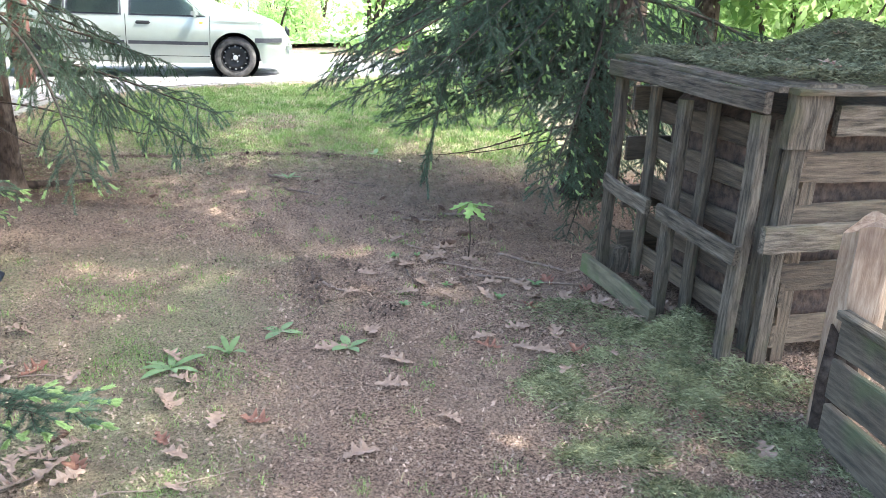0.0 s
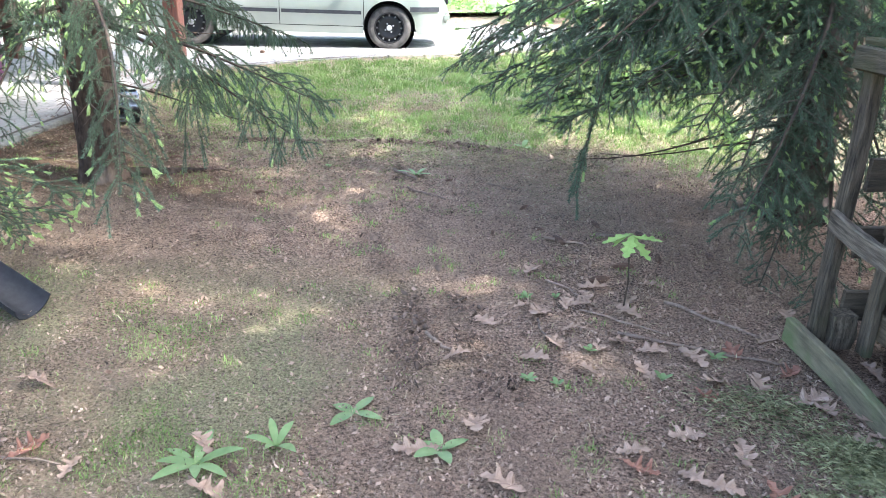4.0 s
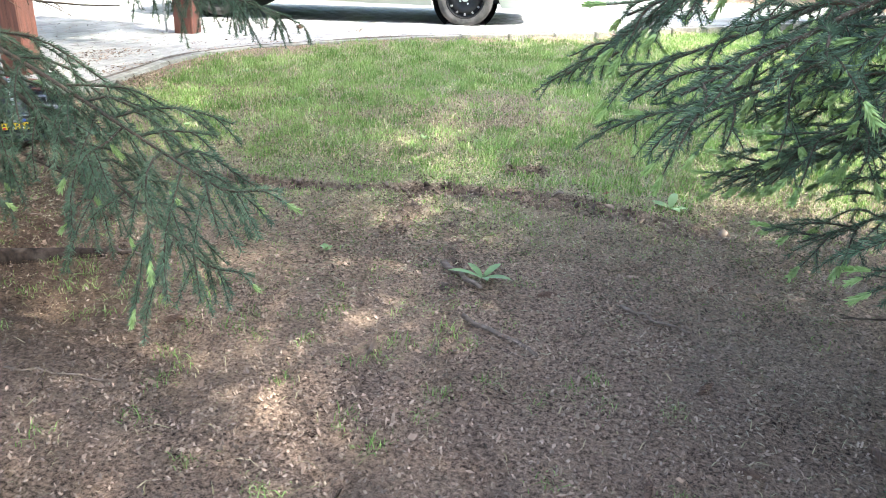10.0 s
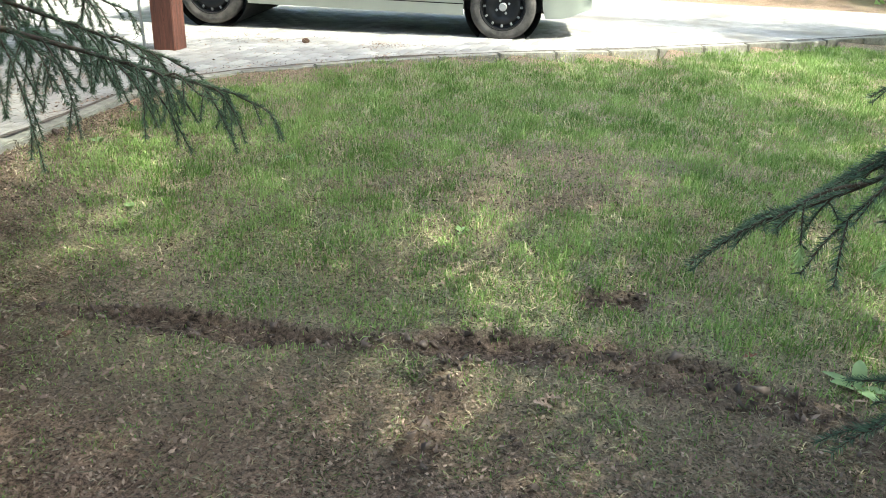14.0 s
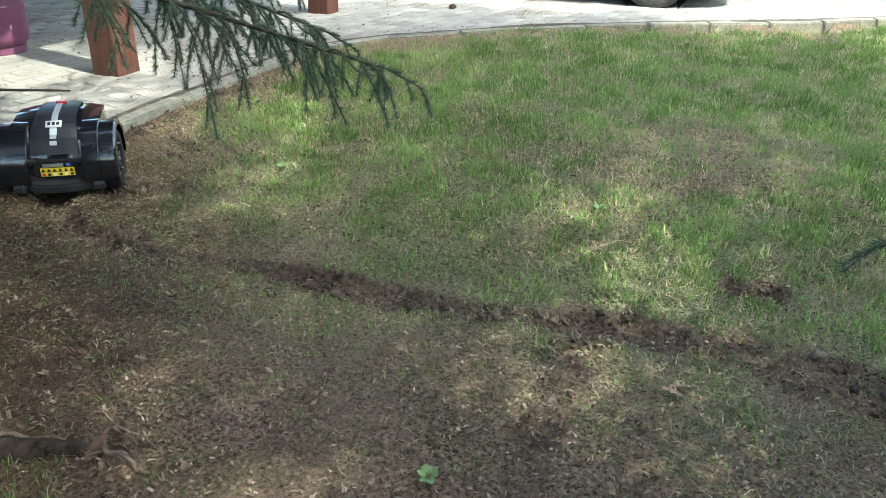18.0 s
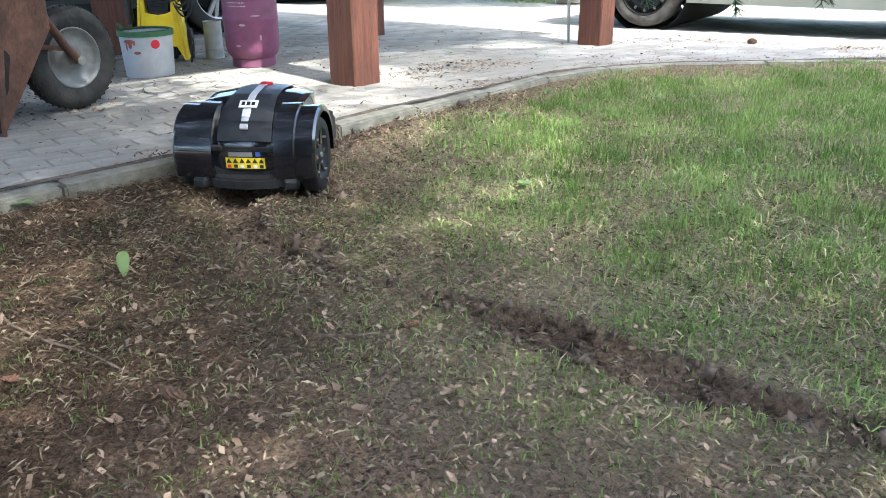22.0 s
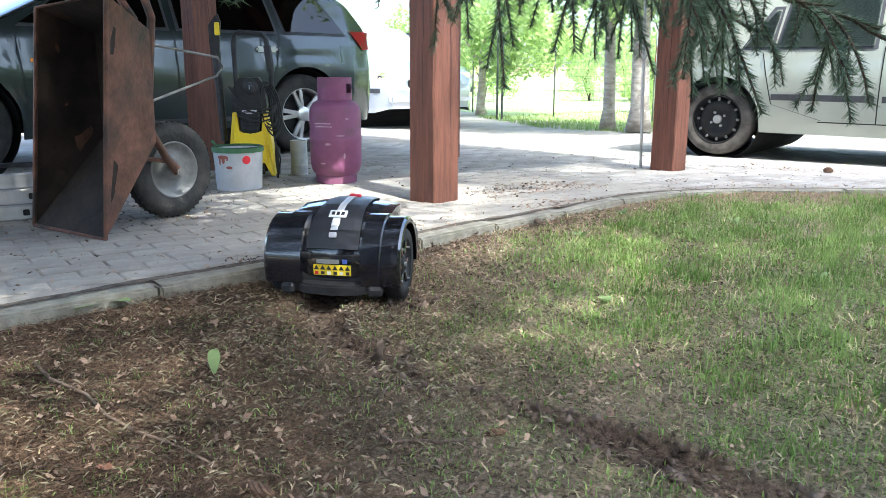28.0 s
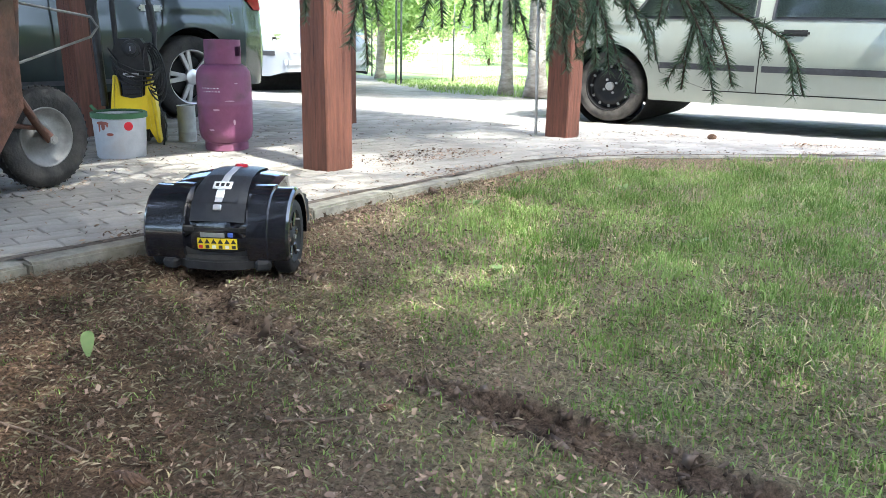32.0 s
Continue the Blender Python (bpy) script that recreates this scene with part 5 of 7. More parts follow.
board(1.06, 0.06, 0.08, 0.12, 0.075, 0.09, "z", nm="block")
# front side
board(-0.03, 0.095, 0.50, 1.0, 0.07, 0.04, "Z", nm="upright")
board(0.03, 0.225, 0.50, 1.0, 0.07, 0.04, "Z", WOOD_WARM, nm="upright")
board(-0.06, 0.10, 0.99, 0.20, 0.17, 0.04, "Z", nm="block")
board(-0.05, 0.95, 0.99, 1.45, 0.115, 0.03, "v", nm="slat")
for z in (0.13, 0.36, 0.60, 0.80):
    board(0.02, 0.85, z, 1.5, 0.12, 0.022, "v", WOOD_WARM, nm="slat")
board(-0.09, 0.32, 0.56, 0.70, 0.105, 0.03, "v", nm="rail")
board(0.0, 1.60, 0.50, 1.0, 0.13, 0.04, "Z", nm="upright")
# back, far side and top
for z in (0.15, 0.40, 0.65, 0.9):
    board(1.12, 0.85, z, 1.55, 0.12, 0.022, "v", WOOD_DARK, nm="slat")
    board(0.54, 1.68, z, 1.15, 0.12, 0.022, "u", WOOD_DARK, nm="slat")
for k in range(3):
    board(0.54, 0.02 + 0.13 * k, 1.10 + 0.004 * k, 1.2, 0.12, 0.022, "f", nm="top_board")
board(-0.04, 0.80, 1.10, 1.6, 0.14, 0.022, "F", nm="top_board")
part("fill", box(0.88, 1.42, 0.92, (0.56, 0.92, 0.50), 0.05), material("packed leaf mould", (0.04, 0.028, 0.02), (0.13, 0.085, 0.06), 25, 1.0, bump=1.0, fine=40), compost, "dark leaf mould inside")

# broken second bay close by, with a split log at its corner
bay = thing("broken_pallet_bay", "broken dark pallet boards of a second compost bay", "pallet", Matrix(((0.10, -0.995, 0, 0.895), (-0.995, -0.10, 0, 2.94), (0, 0, 1, 0), (0, 0, 0, 1))))
for z, w in ((0.10, 0.15), (0.27, 0.14), (0.43, 0.13)):
    board(0.62, 0.0, z, 1.25, w, 0.03, "u", WOOD_DARK, nm="board", parent=bay, lean=-2)
board(0.62, 0.012, 0.505, 1.25, 0.05, 0.03, "f", WOOD_GREY, nm="capping", parent=bay, lean=-2)
board(0.60, -0.045, 0.22, 0.44, 0.06, 0.05, "z", WOOD_DARK, nm="upright", parent=bay)
log = thing("split_log", "split log with flaking bark standing by the compost bin", "log", pose(0.985, 3.05, 0.0, 3, -4, 20) @ Matrix.Diagonal((1, 1, 0.93, 1)))
lb = bmesh.new()
rings = []
for i in range(14):
    z = 0.82 * i / 13
    rings.append([lb.verts.new(((0.085 + 0.012 * math.sin(5 * a + i * 0.2) + random.uniform(-0.006, 0.006)) * math.cos(a), (0.075 + 0.010 * math.sin(3 * a)) * math.sin(a), z + (0.03 * math.sin(2 * a) if i == 13 else 0))) for a in np.linspace(0, 2 * math.pi, 18, endpoint=False)])
for a, b in zip(rings, rings[1:]):
    for i in range(18):
        lb.faces.new((a[i], a[(i + 1) % 18], b[(i + 1) % 18], b[i]))
lb.faces.new(rings[-1])
part("stem", lb, material("pale split wood", (0.20, 0.12, 0.07), (0.42, 0.30, 0.20), 6, 0.85, bump=0.5, fine=30, stretch=(8, 8, 1), stain=(0.10, 0.06, 0.04), stain_at=0.55), log, smooth=True)
for k in range(3):
    a = 3.3 + k * 0.36
    part("bark_flake", slab([(-0.022, 0), (0.022, 0.0), (0.026, 0.25), (0.014, 0.42), (-0.016, 0.45), (-0.024, 0.2)], 0.014, 0.003), BARK, log, m=Matrix.Translation((0.092 * math.cos(a), 0.082 * math.sin(a), 0.02 + 0.02 * (k % 3))) @ pose(0, 0, 0, 0, 0, math.degrees(a) + 90) @ pose(0, 0, 0, 90, 0, 0))

# ---- vegetation ----
RNG = np.random.default_rng(7)


def polyline_tubes(lines, radii, n=4):
    """Thin tapered stems along polylines as triangle arrays."""
    V, F, base = [], [], 0
    for pts, (r0, r1) in zip(lines, radii):
        pts = np.asarray(pts)
        k = len(pts)
        d = np.gradient(pts, axis=0)
        d /= np.linalg.norm(d, axis=1, keepdims=True) + 1e-9
        ref = np.where(np.abs(d[:, 2:3]) > 0.9, [[1.0, 0, 0]], [[0, 0, 1.0]])
        u = np.cross(d, ref)
        u /= np.linalg.norm(u, axis=1, keepdims=True) + 1e-9
        v = np.cross(d, u)
        r = np.linspace(r0, r1, k)[:, None]
        for j in range(n):
            a = 2 * math.pi * j / n
            V.append(pts + r * (u * math.cos(a) + v * math.sin(a)))
        i = np.arange(k - 1)
        for j in range(n):
            a, b = base + j * k + i, base + ((j + 1) % n) * k + i
            F += [np.stack([a, b, b + 1], 1), np.stack([a, b + 1, a + 1], 1)]
        base += n * k
    return np.concatenate(V), np.concatenate(F)


def needles_on(lines, density, length, width, rng, spread_=0.9):
    """Single-triangle needles all round each polyline."""
    P, T = [], []
    for pts in lines:
        pts = np.asarray(pts)
        seg = np.diff(pts, axis=0)
        sl = np.linalg.norm(seg, axis=1)
        k = max(2, int(sl.sum() * density))
        s = rng.uniform(0, sl.sum(), k)
        c = np.concatenate([[0], np.cumsum(sl)])
        i = np.clip(np.searchsorted(c, s) - 1, 0, len(seg) - 1)
        f = ((s - c[i]) / (sl[i] + 1e-9))[:, None]
        P.append(pts[i] + seg[i] * f)
        T.append(seg[i] / (sl[i][:, None] + 1e-9))
    P, T = np.concatenate(P), np.concatenate(T)
    k = len(P)
    rnd = rng.normal(size=(k, 3))
    rnd[:, 2] = np.abs(rnd[:, 2]) * 0.6 - 0.1
    side = rnd - T * (rnd * T).sum(1, keepdims=True)
    side /= np.linalg.norm(side, axis=1, keepdims=True) + 1e-9
    d = T * 0.75 + side * spread_
    d /= np.linalg.norm(d, axis=1, keepdims=True)
    w = np.cross(d, rng.normal(size=(k, 3)))
    w /= np.linalg.norm(w, axis=1, keepdims=True) + 1e-9
    l = length * rng.uniform(0.75, 1.15, (k, 1))
    V = np.stack([P - w * width / 2, P + w * width / 2, P + d * l], 1).reshape(-1, 3)
    return V, np.arange(3 * k).reshape(-1, 3)


def bough_mesh(seed, L, droop, hang, density=900, tips=0.25, dense=1.0, fat=1.0, start=0.16, one_side=False, tipw=0.0030, nw=0.0016, twig=0.36, gap=1.0, hook=0.0):
    """A spruce bough along +x with hanging side twigs. Slots: twig, needles, fresh shoots."""
    rng = np.random.default_rng(seed)
    s = np.linspace(0, 1, 14)
    sway = rng.uniform(-0.06, 0.06)
    axis = np.stack([s * L, sway * L * np.sin(3 * s), -droop * L * s ** 1.7 + 0.10 * L * droop * s ** 6], 1)
    if hook:  # the end of the bough hangs straight down
        end = np.clip((s - 0.7) / 0.3, 0, 1)
        axis[:, 0] -= 0.14 * L * end
        axis[:, 2] -= hook * end ** 1.2
    lines, radii, tipl = [axis], [(0.012 * L ** 0.5, 0.0022)], []
    at = start
    sgn = -1
    while at < 0.99:
        if rng.random() < 0.13 and at < 0.9:
            at += rng.uniform(0.02, 0.05)
        p = np.array([np.interp(at, s, axis[:, j]) for j in range(3)])
        l = L * twig * (1 - at) ** 0.75 * rng.uniform(0.45, 1.2) + rng.uniform(0.06, 0.11) * (0.40 if hook else 1)
        az = sgn * math.radians(rng.uniform(25, 78))
        t = np.linspace(0, 1, 7)[:, None]
        q = p + np.array([math.cos(az), math.sin(az), 0.06]) * l * t + np.array([0.05, 0, -hang * rng.uniform(0.3, 1.7)]) * l * t ** 1.8
        q = q + np.stack([np.sin(t[:, 0] * rng.uniform(2, 6)), np.sin(t[:, 0] * rng.uniform(2, 6)), np.sin(t[:, 0] * rng.uniform(2, 7))], 1) * l * rng.uniform(-0.09, 0.09, 3)
        lines.append(q)
        radii.append((0.0032, 0.0014))
        if rng.random() < tips:
            tipl.append(np.stack([q[-1], q[-1] + (q[-1] - q[-2]) / (np.linalg.norm(q[-1] - q[-2]) + 1e-9) * 0.036]))
        k = int(l / 0.042 * dense)
        for j in range(1, k):
            f = j / k
            pp = np.array([np.interp(f, t[:, 0], q[:, m]) for m in range(3)])
            d = q[min(6, int(f * 6) + 1)] - q[int(f * 6)]
            d /= np.linalg.norm(d)
            s2 = 1 if j % 2 else -1
            out = np.cross(d, [0, 0, 1.0]) * s2
            ll = (0.055 + 0.30 * l * (1 - f)) * rng.uniform(0.6, 1.15)
            tt = np.linspace(0, 1, 4)[:, None]
            r = pp + (d * 0.7 + out * 0.7) * ll * tt + np.array([0, 0, -hang * rng.uniform(0.4, 1.3)]) * ll * tt ** 1.6
            lines.append(r)
            radii.append((0.0018, 0.001))
            if rng.random() < tips * 0.8:
                tipl.append(np.stack([r[-1], r[-1] + (r[-1] - r[-2]) / (np.linalg.norm(r[-1] - r[-2]) + 1e-9) * 0.024]))
        at += gap * rng.uniform(0.028, 0.05) / L ** 0.7
        sgn = -1 if one_side else -sgn
    V1, F1 = polyline_tubes(lines, radii, 4)
    V2, F2 = needles_on(lines[1:] + [axis[5:]], density, 0.0155 * fat, nw * fat, rng)
    Vs, Fs, idx = [V1, V2], [F1, F2 + len(V1)], [np.zeros(len(F1)), np.ones(len(F2))]
    if tipl:
        V3, F3 = needles_on(tipl, 2600, 0.017, tipw * 1.25, rng, 0.45)
        Vs.append(V3)
        Fs.append(F3 + len(V1) + len(V2))
        idx.append(np.full(len(F3), 2))
    return mesh_np("branch", np.concatenate(Vs), np.concatenate(Fs), [TWIG, NEEDLE, NEEDLE_NEW], np.concatenate(idx))


NEAR_BOUGHS = [bough_mesh(11, 1.5, 0.28, 0.55, 2000, 0.05), bough_mesh(12, 1.3, 0.20, 0.75, 2000, 0.04), bough_mesh(13, 1.9, 0.33, 0.5, 1800, 0.12, 0.9, twig=0.23, gap=0.8), bough_mesh(14, 1.7, 0.30, 0.45, 1900, 0.75, tipw=0.005, twig=0.22, gap=0.8), bough_mesh(15, 1.68, 0.20, 0.85, 2300, 0.0, 1.15, start=0.52, nw=0.0014, twig=0.17, gap=0.62), bough_mesh(16, 1.6, 0.36, 0.95, 2200, 0.06, 1.2, start=0.42, twig=0.24, gap=0.75), bough_mesh(17, 2.3, 0.30, 0.9, 1900, 0.3, 1.1, start=0.32, tipw=0.004, twig=0.10, gap=0.8),
               bough_mesh(18, 1.5, 0.34, 0.45, 1700, 0.6, 1.1, tipw=0.0055, twig=0.24, gap=0.75), bough_mesh(19, 1.7, 0.45, 0.6, 1600, 0.12, 1.1, twig=0.22, gap=0.7),
               bough_mesh(20, 1.62, 0.20, 2.4, 3000, 0.05, 1.2, 1.1, start=0.45, twig=0.02, gap=0.22, hook=0.58),
               bough_mesh(25, 1.47, 0.22, 0.22, 2400, 0.95, 1.0, 1.2, start=0.30, tipw=0.0065, twig=0.20, gap=0.55)]
FAR_BOUGHS = [bough_mesh(21, 2.0, 0.22, 0.4, 480, 0.1, 0.6, 2.1, nw=0.0022), bough_mesh(22, 1.6, 0.25, 0.5, 480, 0.1, 0.6, 2.1, nw=0.0022), bough_mesh(23, 1.8, 0.18, 0.35, 480, 0.1, 0.6, 2.1, nw=0.0022)]


def dead_twig_mesh(seed, L):
    rng = np.random.default_rng(seed)
    s = np.linspace(0, 1, 9)
    axis = np.stack([s * L, 0.05 * L * np.sin(4 * s + seed), -0.12 * L * s + 0.02 * np.sin(6 * s)], 1)
    lines, radii = [axis], [(0.008, 0.0018)]
    for k in range(int(L * 14)):
        f = rng.uniform(0.15, 0.98)
        p = np.array([np.interp(f, s, axis[:, j]) for j in range(3)])
        az = rng.choice([-1, 1]) * rng.uniform(0.5, 1.2)
        l = rng.uniform(0.06, 0.28) * (1.1 - f)
        t = np.linspace(0, 1, 5)[:, None]
        lines.append(p + np.array([math.cos(az), math.sin(az), rng.uniform(-0.5, 0.15)]) * l * t + np.array([0, 0, -0.25]) * l * t ** 2)
        radii.append((0.0022, 0.0008))
    V, F = polyline_tubes(lines, radii, 4)
    return mesh_np("dead_twig", V, F, [TWIG])


DEAD = [dead_twig_mesh(3, 0.9), dead_twig_mesh(5, 1.2), dead_twig_mesh(8, 0.6)]


def trunk_mesh(h, r, seed, roots=5, foot=0.55):
    rng = random.Random(seed)
    bm = bmesh.new()
    rings = []
    ph = [rng.uniform(0, 6) for _ in range(4)]
    zs = [-0.08, 0, 0.05, 0.12, 0.22, 0.4, 0.7] + [1.0 + 0.6 * i for i in range(int((h - 1) / 0.6) + 1)]
    for z in zs:
        k = r * (1 - 0.93 * max(z, 0) / (h + 0.3))
        flare = foot * math.exp(-max(z, 0) / 0.13)
        ring = []
        for a in np.linspace(0, 2 * math.pi, 20, endpoint=False):
            rr = k * (1 + flare * (0.55 + 0.6 * max(0, math.sin(roots * a + ph[0]))) + 0.05 * math.sin(7 * a + ph[1] + z * 2) + 0.03 * math.sin(11 * a + z * 9))
            ring.append(bm.verts.new((rr * math.cos(a) + 0.02 * math.sin(z + ph[2]), rr * math.sin(a) + 0.02 * math.cos(z * 1.2 + ph[3]), z)))
        rings.append(ring)
    for a, b in zip(rings, rings[1:]):
        for i in range(20):
            bm.faces.new((a[i], a[(i + 1) % 20], b[(i + 1) % 20], b[i]))
    bm.faces.new(rings[-1])
    return bm


def spruce(x, y, h, r, seed, low, label, dead=(), crown_from=1.7, spread_r=2.2, foot=0.55, clear=(0, 0), offset=(0, 0)):
    rng = random.Random(seed)
    t = thing("spruce_tree", label, "spruce", pose(x, y, float(ground_z(x, y))), group="spruces")
    part("trunk", trunk_mesh(h, r, seed, foot=foot), BARK, t, smooth="all", m=pose(*offset, 0))
    for z, az, mesh, sc, pitch in low:
        part("branch", NEAR_BOUGHS[mesh], None, t, m=pose(0, 0, z, 0, 0, az) @ pose(0, 0, 0, rng.uniform(-8, 8), pitch, 0) @ Matrix.Scale(sc, 4))
    for z, az, mesh, sc in dead:
        part("dead_twig", DEAD[mesh], None, t, m=pose(0, 0, z, 0, 0, az) @ Matrix.Scale(sc, 4))
    z = crown_from
    rng = random.Random(seed + 100)
    while z < h - 0.3:
        k = 5
        a0 = rng.uniform(0, 360)
        for i in range(k):
            L = spread_r * (1 - z / (h + 0.8)) ** 0.85 + 0.25
            m = rng.randrange(3)
            az = a0 + 360 * i / k + rng.uniform(-14, 14)
            if z < 3.3 and (az - clear[0]) % 360 < clear[1] - clear[0]:
                continue  # boughs pruned over the path
            part("branch", FAR_BOUGHS[m], None, t, m=pose(0, 0, z + rng.uniform(-0.12, 0.12), 0, 0, az) @ pose(0, 0, 0, 0, rng.uniform(-6, 10), 0) @ Matrix.Scale(L / 1.8, 4))
        z += 0.38 + 0.025 * z
    return t


# bough rows: height, bearing, which, scale, pitch
LOW_1 = [(0.93, -13, 5, 0.95, 0), (0.88, -20, 5, 1.02, -11), (1.25, -30, 5, 0.8, 10), (1.1, -75, 8, 0.8, 6), (1.22, -53, 6, 1.0, 0), (1.50, -68, 3, 0.7, 24), (1.16, 49, 4, 0.86, 6), (1.28, 60, 4, 0.85, 10), (1.38, 70, 4, 0.8, 10),
         (1.0, -120, 2, 1.0, 6), (0.9, -165, 2, 1.0, 4), (1.4, -90, 2, 1.1, 6), (1.2, -140, 2, 1.0, 6), (1.5, -36, 5, 0.9, 6)]
DEAD_1 = [(0.62, -12, 1, 1.0), (0.7, -60, 0, 1.0), (0.5, -35, 0, 0.9), (0.85, -100, 1, 1.0), (0.95, 25, 0, 0.9)]
spruce(-3.28, 5.68, 10.5, 0.118, 1, LOW_1, "spruce with drooping dark green boughs and a rough bare trunk foot", DEAD_1, crown_from=1.45, spread_r=2.3, foot=0.30, clear=(-80, 75), offset=(0.07, 0.05))
LOW_2 = [(1.27, 216, 9, 1.12, 0), (0.92, 184, 7, 1.0, -2), (1.05, 193, 7, 1.0, 0), (0.9, 203, 7, 0.96, -2), (1.3, 187, 8, 0.85, -6), (1.18, 181, 7, 0.98, 2), (1.7, 215, 2, 1.1, 4), (1.4, 205, 7, 1.0, 4), (1.6, 222, 7, 1.05, 8), (1.7, 212, 7, 1.1, 8), (1.55, 232, 3, 1.0, 8), (1.9, 225, 2, 1.1, 14), (1.35, 240, 7, 1.0, 8), (1.75, 198, 3, 1.15, 8), (1.25, 246, 8, 0.95, 6), (0.95, 250, 7, 0.85, 8), (0.6, 250, 8, 0.55, 10),
         (1.12, 217, 3, 0.95, 2), (1.30, 205, 3, 0.95, 4), (1.25, 178, 2, 1.0, 4), (1.55, 200, 3, 1.1, 10), (1.9, 128, 0, 1.15, 24), (1.75, 118, 0, 1.1, 18), (2.0, 140, 2, 1.0, 22),
         (1.75, 150, 2, 1.1, 8), (0.5, 250, 2, 0.7, 8), (0.7, 262, 2, 0.85, 10), (1.35, 250, 2, 1.05, 10), (0.9, 275, 2, 0.8, 10), (1.6, 270, 2, 1.0, 14),
         (0.85, 120, 2, 1.0, 2), (1.2, 90, 2, 1.0, 4), (1.3, 30, 2, 1.0, 4), (1.4, -20, 2, 1.0, 4), (1.1, -50, 2, 1.0, 6), (1.45, 185, 3, 1.1, 6), (1.95, 164, 2, 1.25, 16), (2.15, 160, 2, 1.25, 20)]
DEAD_2 = [(0.5, 200, 1, 1.1), (0.65, 225, 0, 1.1), (0.4, 180, 1, 0.9), (0.8, 240, 1, 1.0), (0.7, 155, 1, 1.1), (0.55, 262, 0, 1.0), (0.9, 170, 1, 1.1), (0.35, 215, 2, 1.0), (1.0, 215, 1, 1.1)]
spruce(0.72, 6.22, 13.0, 0.16, 2, LOW_2, "large spruce with low drooping boughs and bare inner twigs", DEAD_2, crown_from=2.1, spread_r=2.1, clear=(125, 255))
# trunks are real; the unseen crowns are shaped for the shade on the lawn
spruce(1.5, 8.75, 15.0, 0.17, 9, [], "tall spruce shading the lawn from its edge", crown_from=5.2, spread_r=3.6)
spruce(2.7, 10.0, 13.0, 0.15, 3, [(0.9, a, 2, 1.1, 6) for a in range(150, 300, 30)], "spruce at the lawn's edge behind the compost bin", crown_from=6.8, spread_r=3.2)
# next three: unseen, added only to block the sun over the foreground
spruce(2.3, 2.45, 13.0, 0.16, 4, [], "unseen added spruce shading the ground from beside the compost bays", crown_from=3.6, spread_r=2.6)
spruce(2.2, -1.4, 10.0, 0.16, 5, [], "unseen added spruce shading the start of the path", crown_from=4.0, spread_r=2.4)
spruce(5.0, 5.6, 11.0, 0.17, 6, [], "unseen added spruce shading the ground from beyond the compost bays", crown_from=3.2, spread_r=2.6)
spruce(-2.75, 2.15, 11.0, 0.15, 12, [(0.60, 18, 10, 1.0, 2), (0.7, 75, 7, 0.7, 4), (1.0, -20, 7, 0.8, 6), (0.8, 110, 8, 0.8, 6), (1.2, 150, 8, 0.9, 6)], "spruce beside the path with a low bough of fresh shoots", crown_from=1.9, spread_r=2.1, clear=(-40, 60))
# next three: added as sun blockers, for the drive's far edge and the path
spruce(1.2, 13.9, 6.5, 0.10, 14, [], "small added spruce that shades the far edge of the drive", crown_from=1.1, spread_r=1.5)
spruce(1.0, 0.8, 9.0, 0.15, 7, [], "unseen added spruce shading the path from close by", crown_from=3.8, spread_r=2.1)
spruce(2.95, 4.1, 14.0, 0.16, 8, [], "unseen added spruce shading the ground from behind the compost bin", crown_from=3.0, spread_r=2.6)


def blades(n, x0, x1, y0, y1, keep, hmin, hmax, width, rng, lean=0.45, z_at=None):
    """Bent grass blades as triangles on the ground, thinned by keep(x, y)."""
    x, y = rng.uniform(x0, x1, n), rng.uniform(y0, y1, n)
    k = rng.uniform(0, 1, n)
    p = keep(x, y)
    on = k < p
    x, y, p = x[on], y[on], p[on]
    n = len(x)
    z = (z_at or ground_z)(x, y) - 0.004
    h = rng.uniform(hmin, hmax, n) * (0.55 + 0.45 * p) * np.where(y < 6.0, 1.0, 0.6 + 0.4 * smoothstep(6.6, 8.2, y))
    a, b = rng.uniform(0, 2 * math.pi, n), rng.uniform(0, 2 * math.pi, n)
    w = width * rng.uniform(0.7, 1.3, n)
    l = np.abs(rng.normal(0, lean, n))
    base = np.stack([x, y, z], 1)
    wd = np.stack([np.cos(a), np.sin(a), 0 * a], 1) * w[:, None] / 2
    ld = np.stack([np.cos(b), np.sin(b), 0 * b], 1) * (h * l)[:, None]
    up = np.array([0, 0, 1.0])
    mid = base + ld * 0.35 + up * (h * 0.6)[:, None]
    tip = base + ld + up * (h * np.clip(1 - 0.35 * l, 0.25, 1))[:, None]
    V = np.stack([base - wd, base + wd, mid - wd * 0.75, mid + wd * 0.75, tip], 1).reshape(-1, 3)
    i = 5 * np.arange(n)
    F = np.concatenate([np.stack([i, i + 1, i + 3], 1), np.stack([i, i + 3, i + 2], 1), np.stack([i + 2, i + 3, i + 4], 1)])
    return V, F


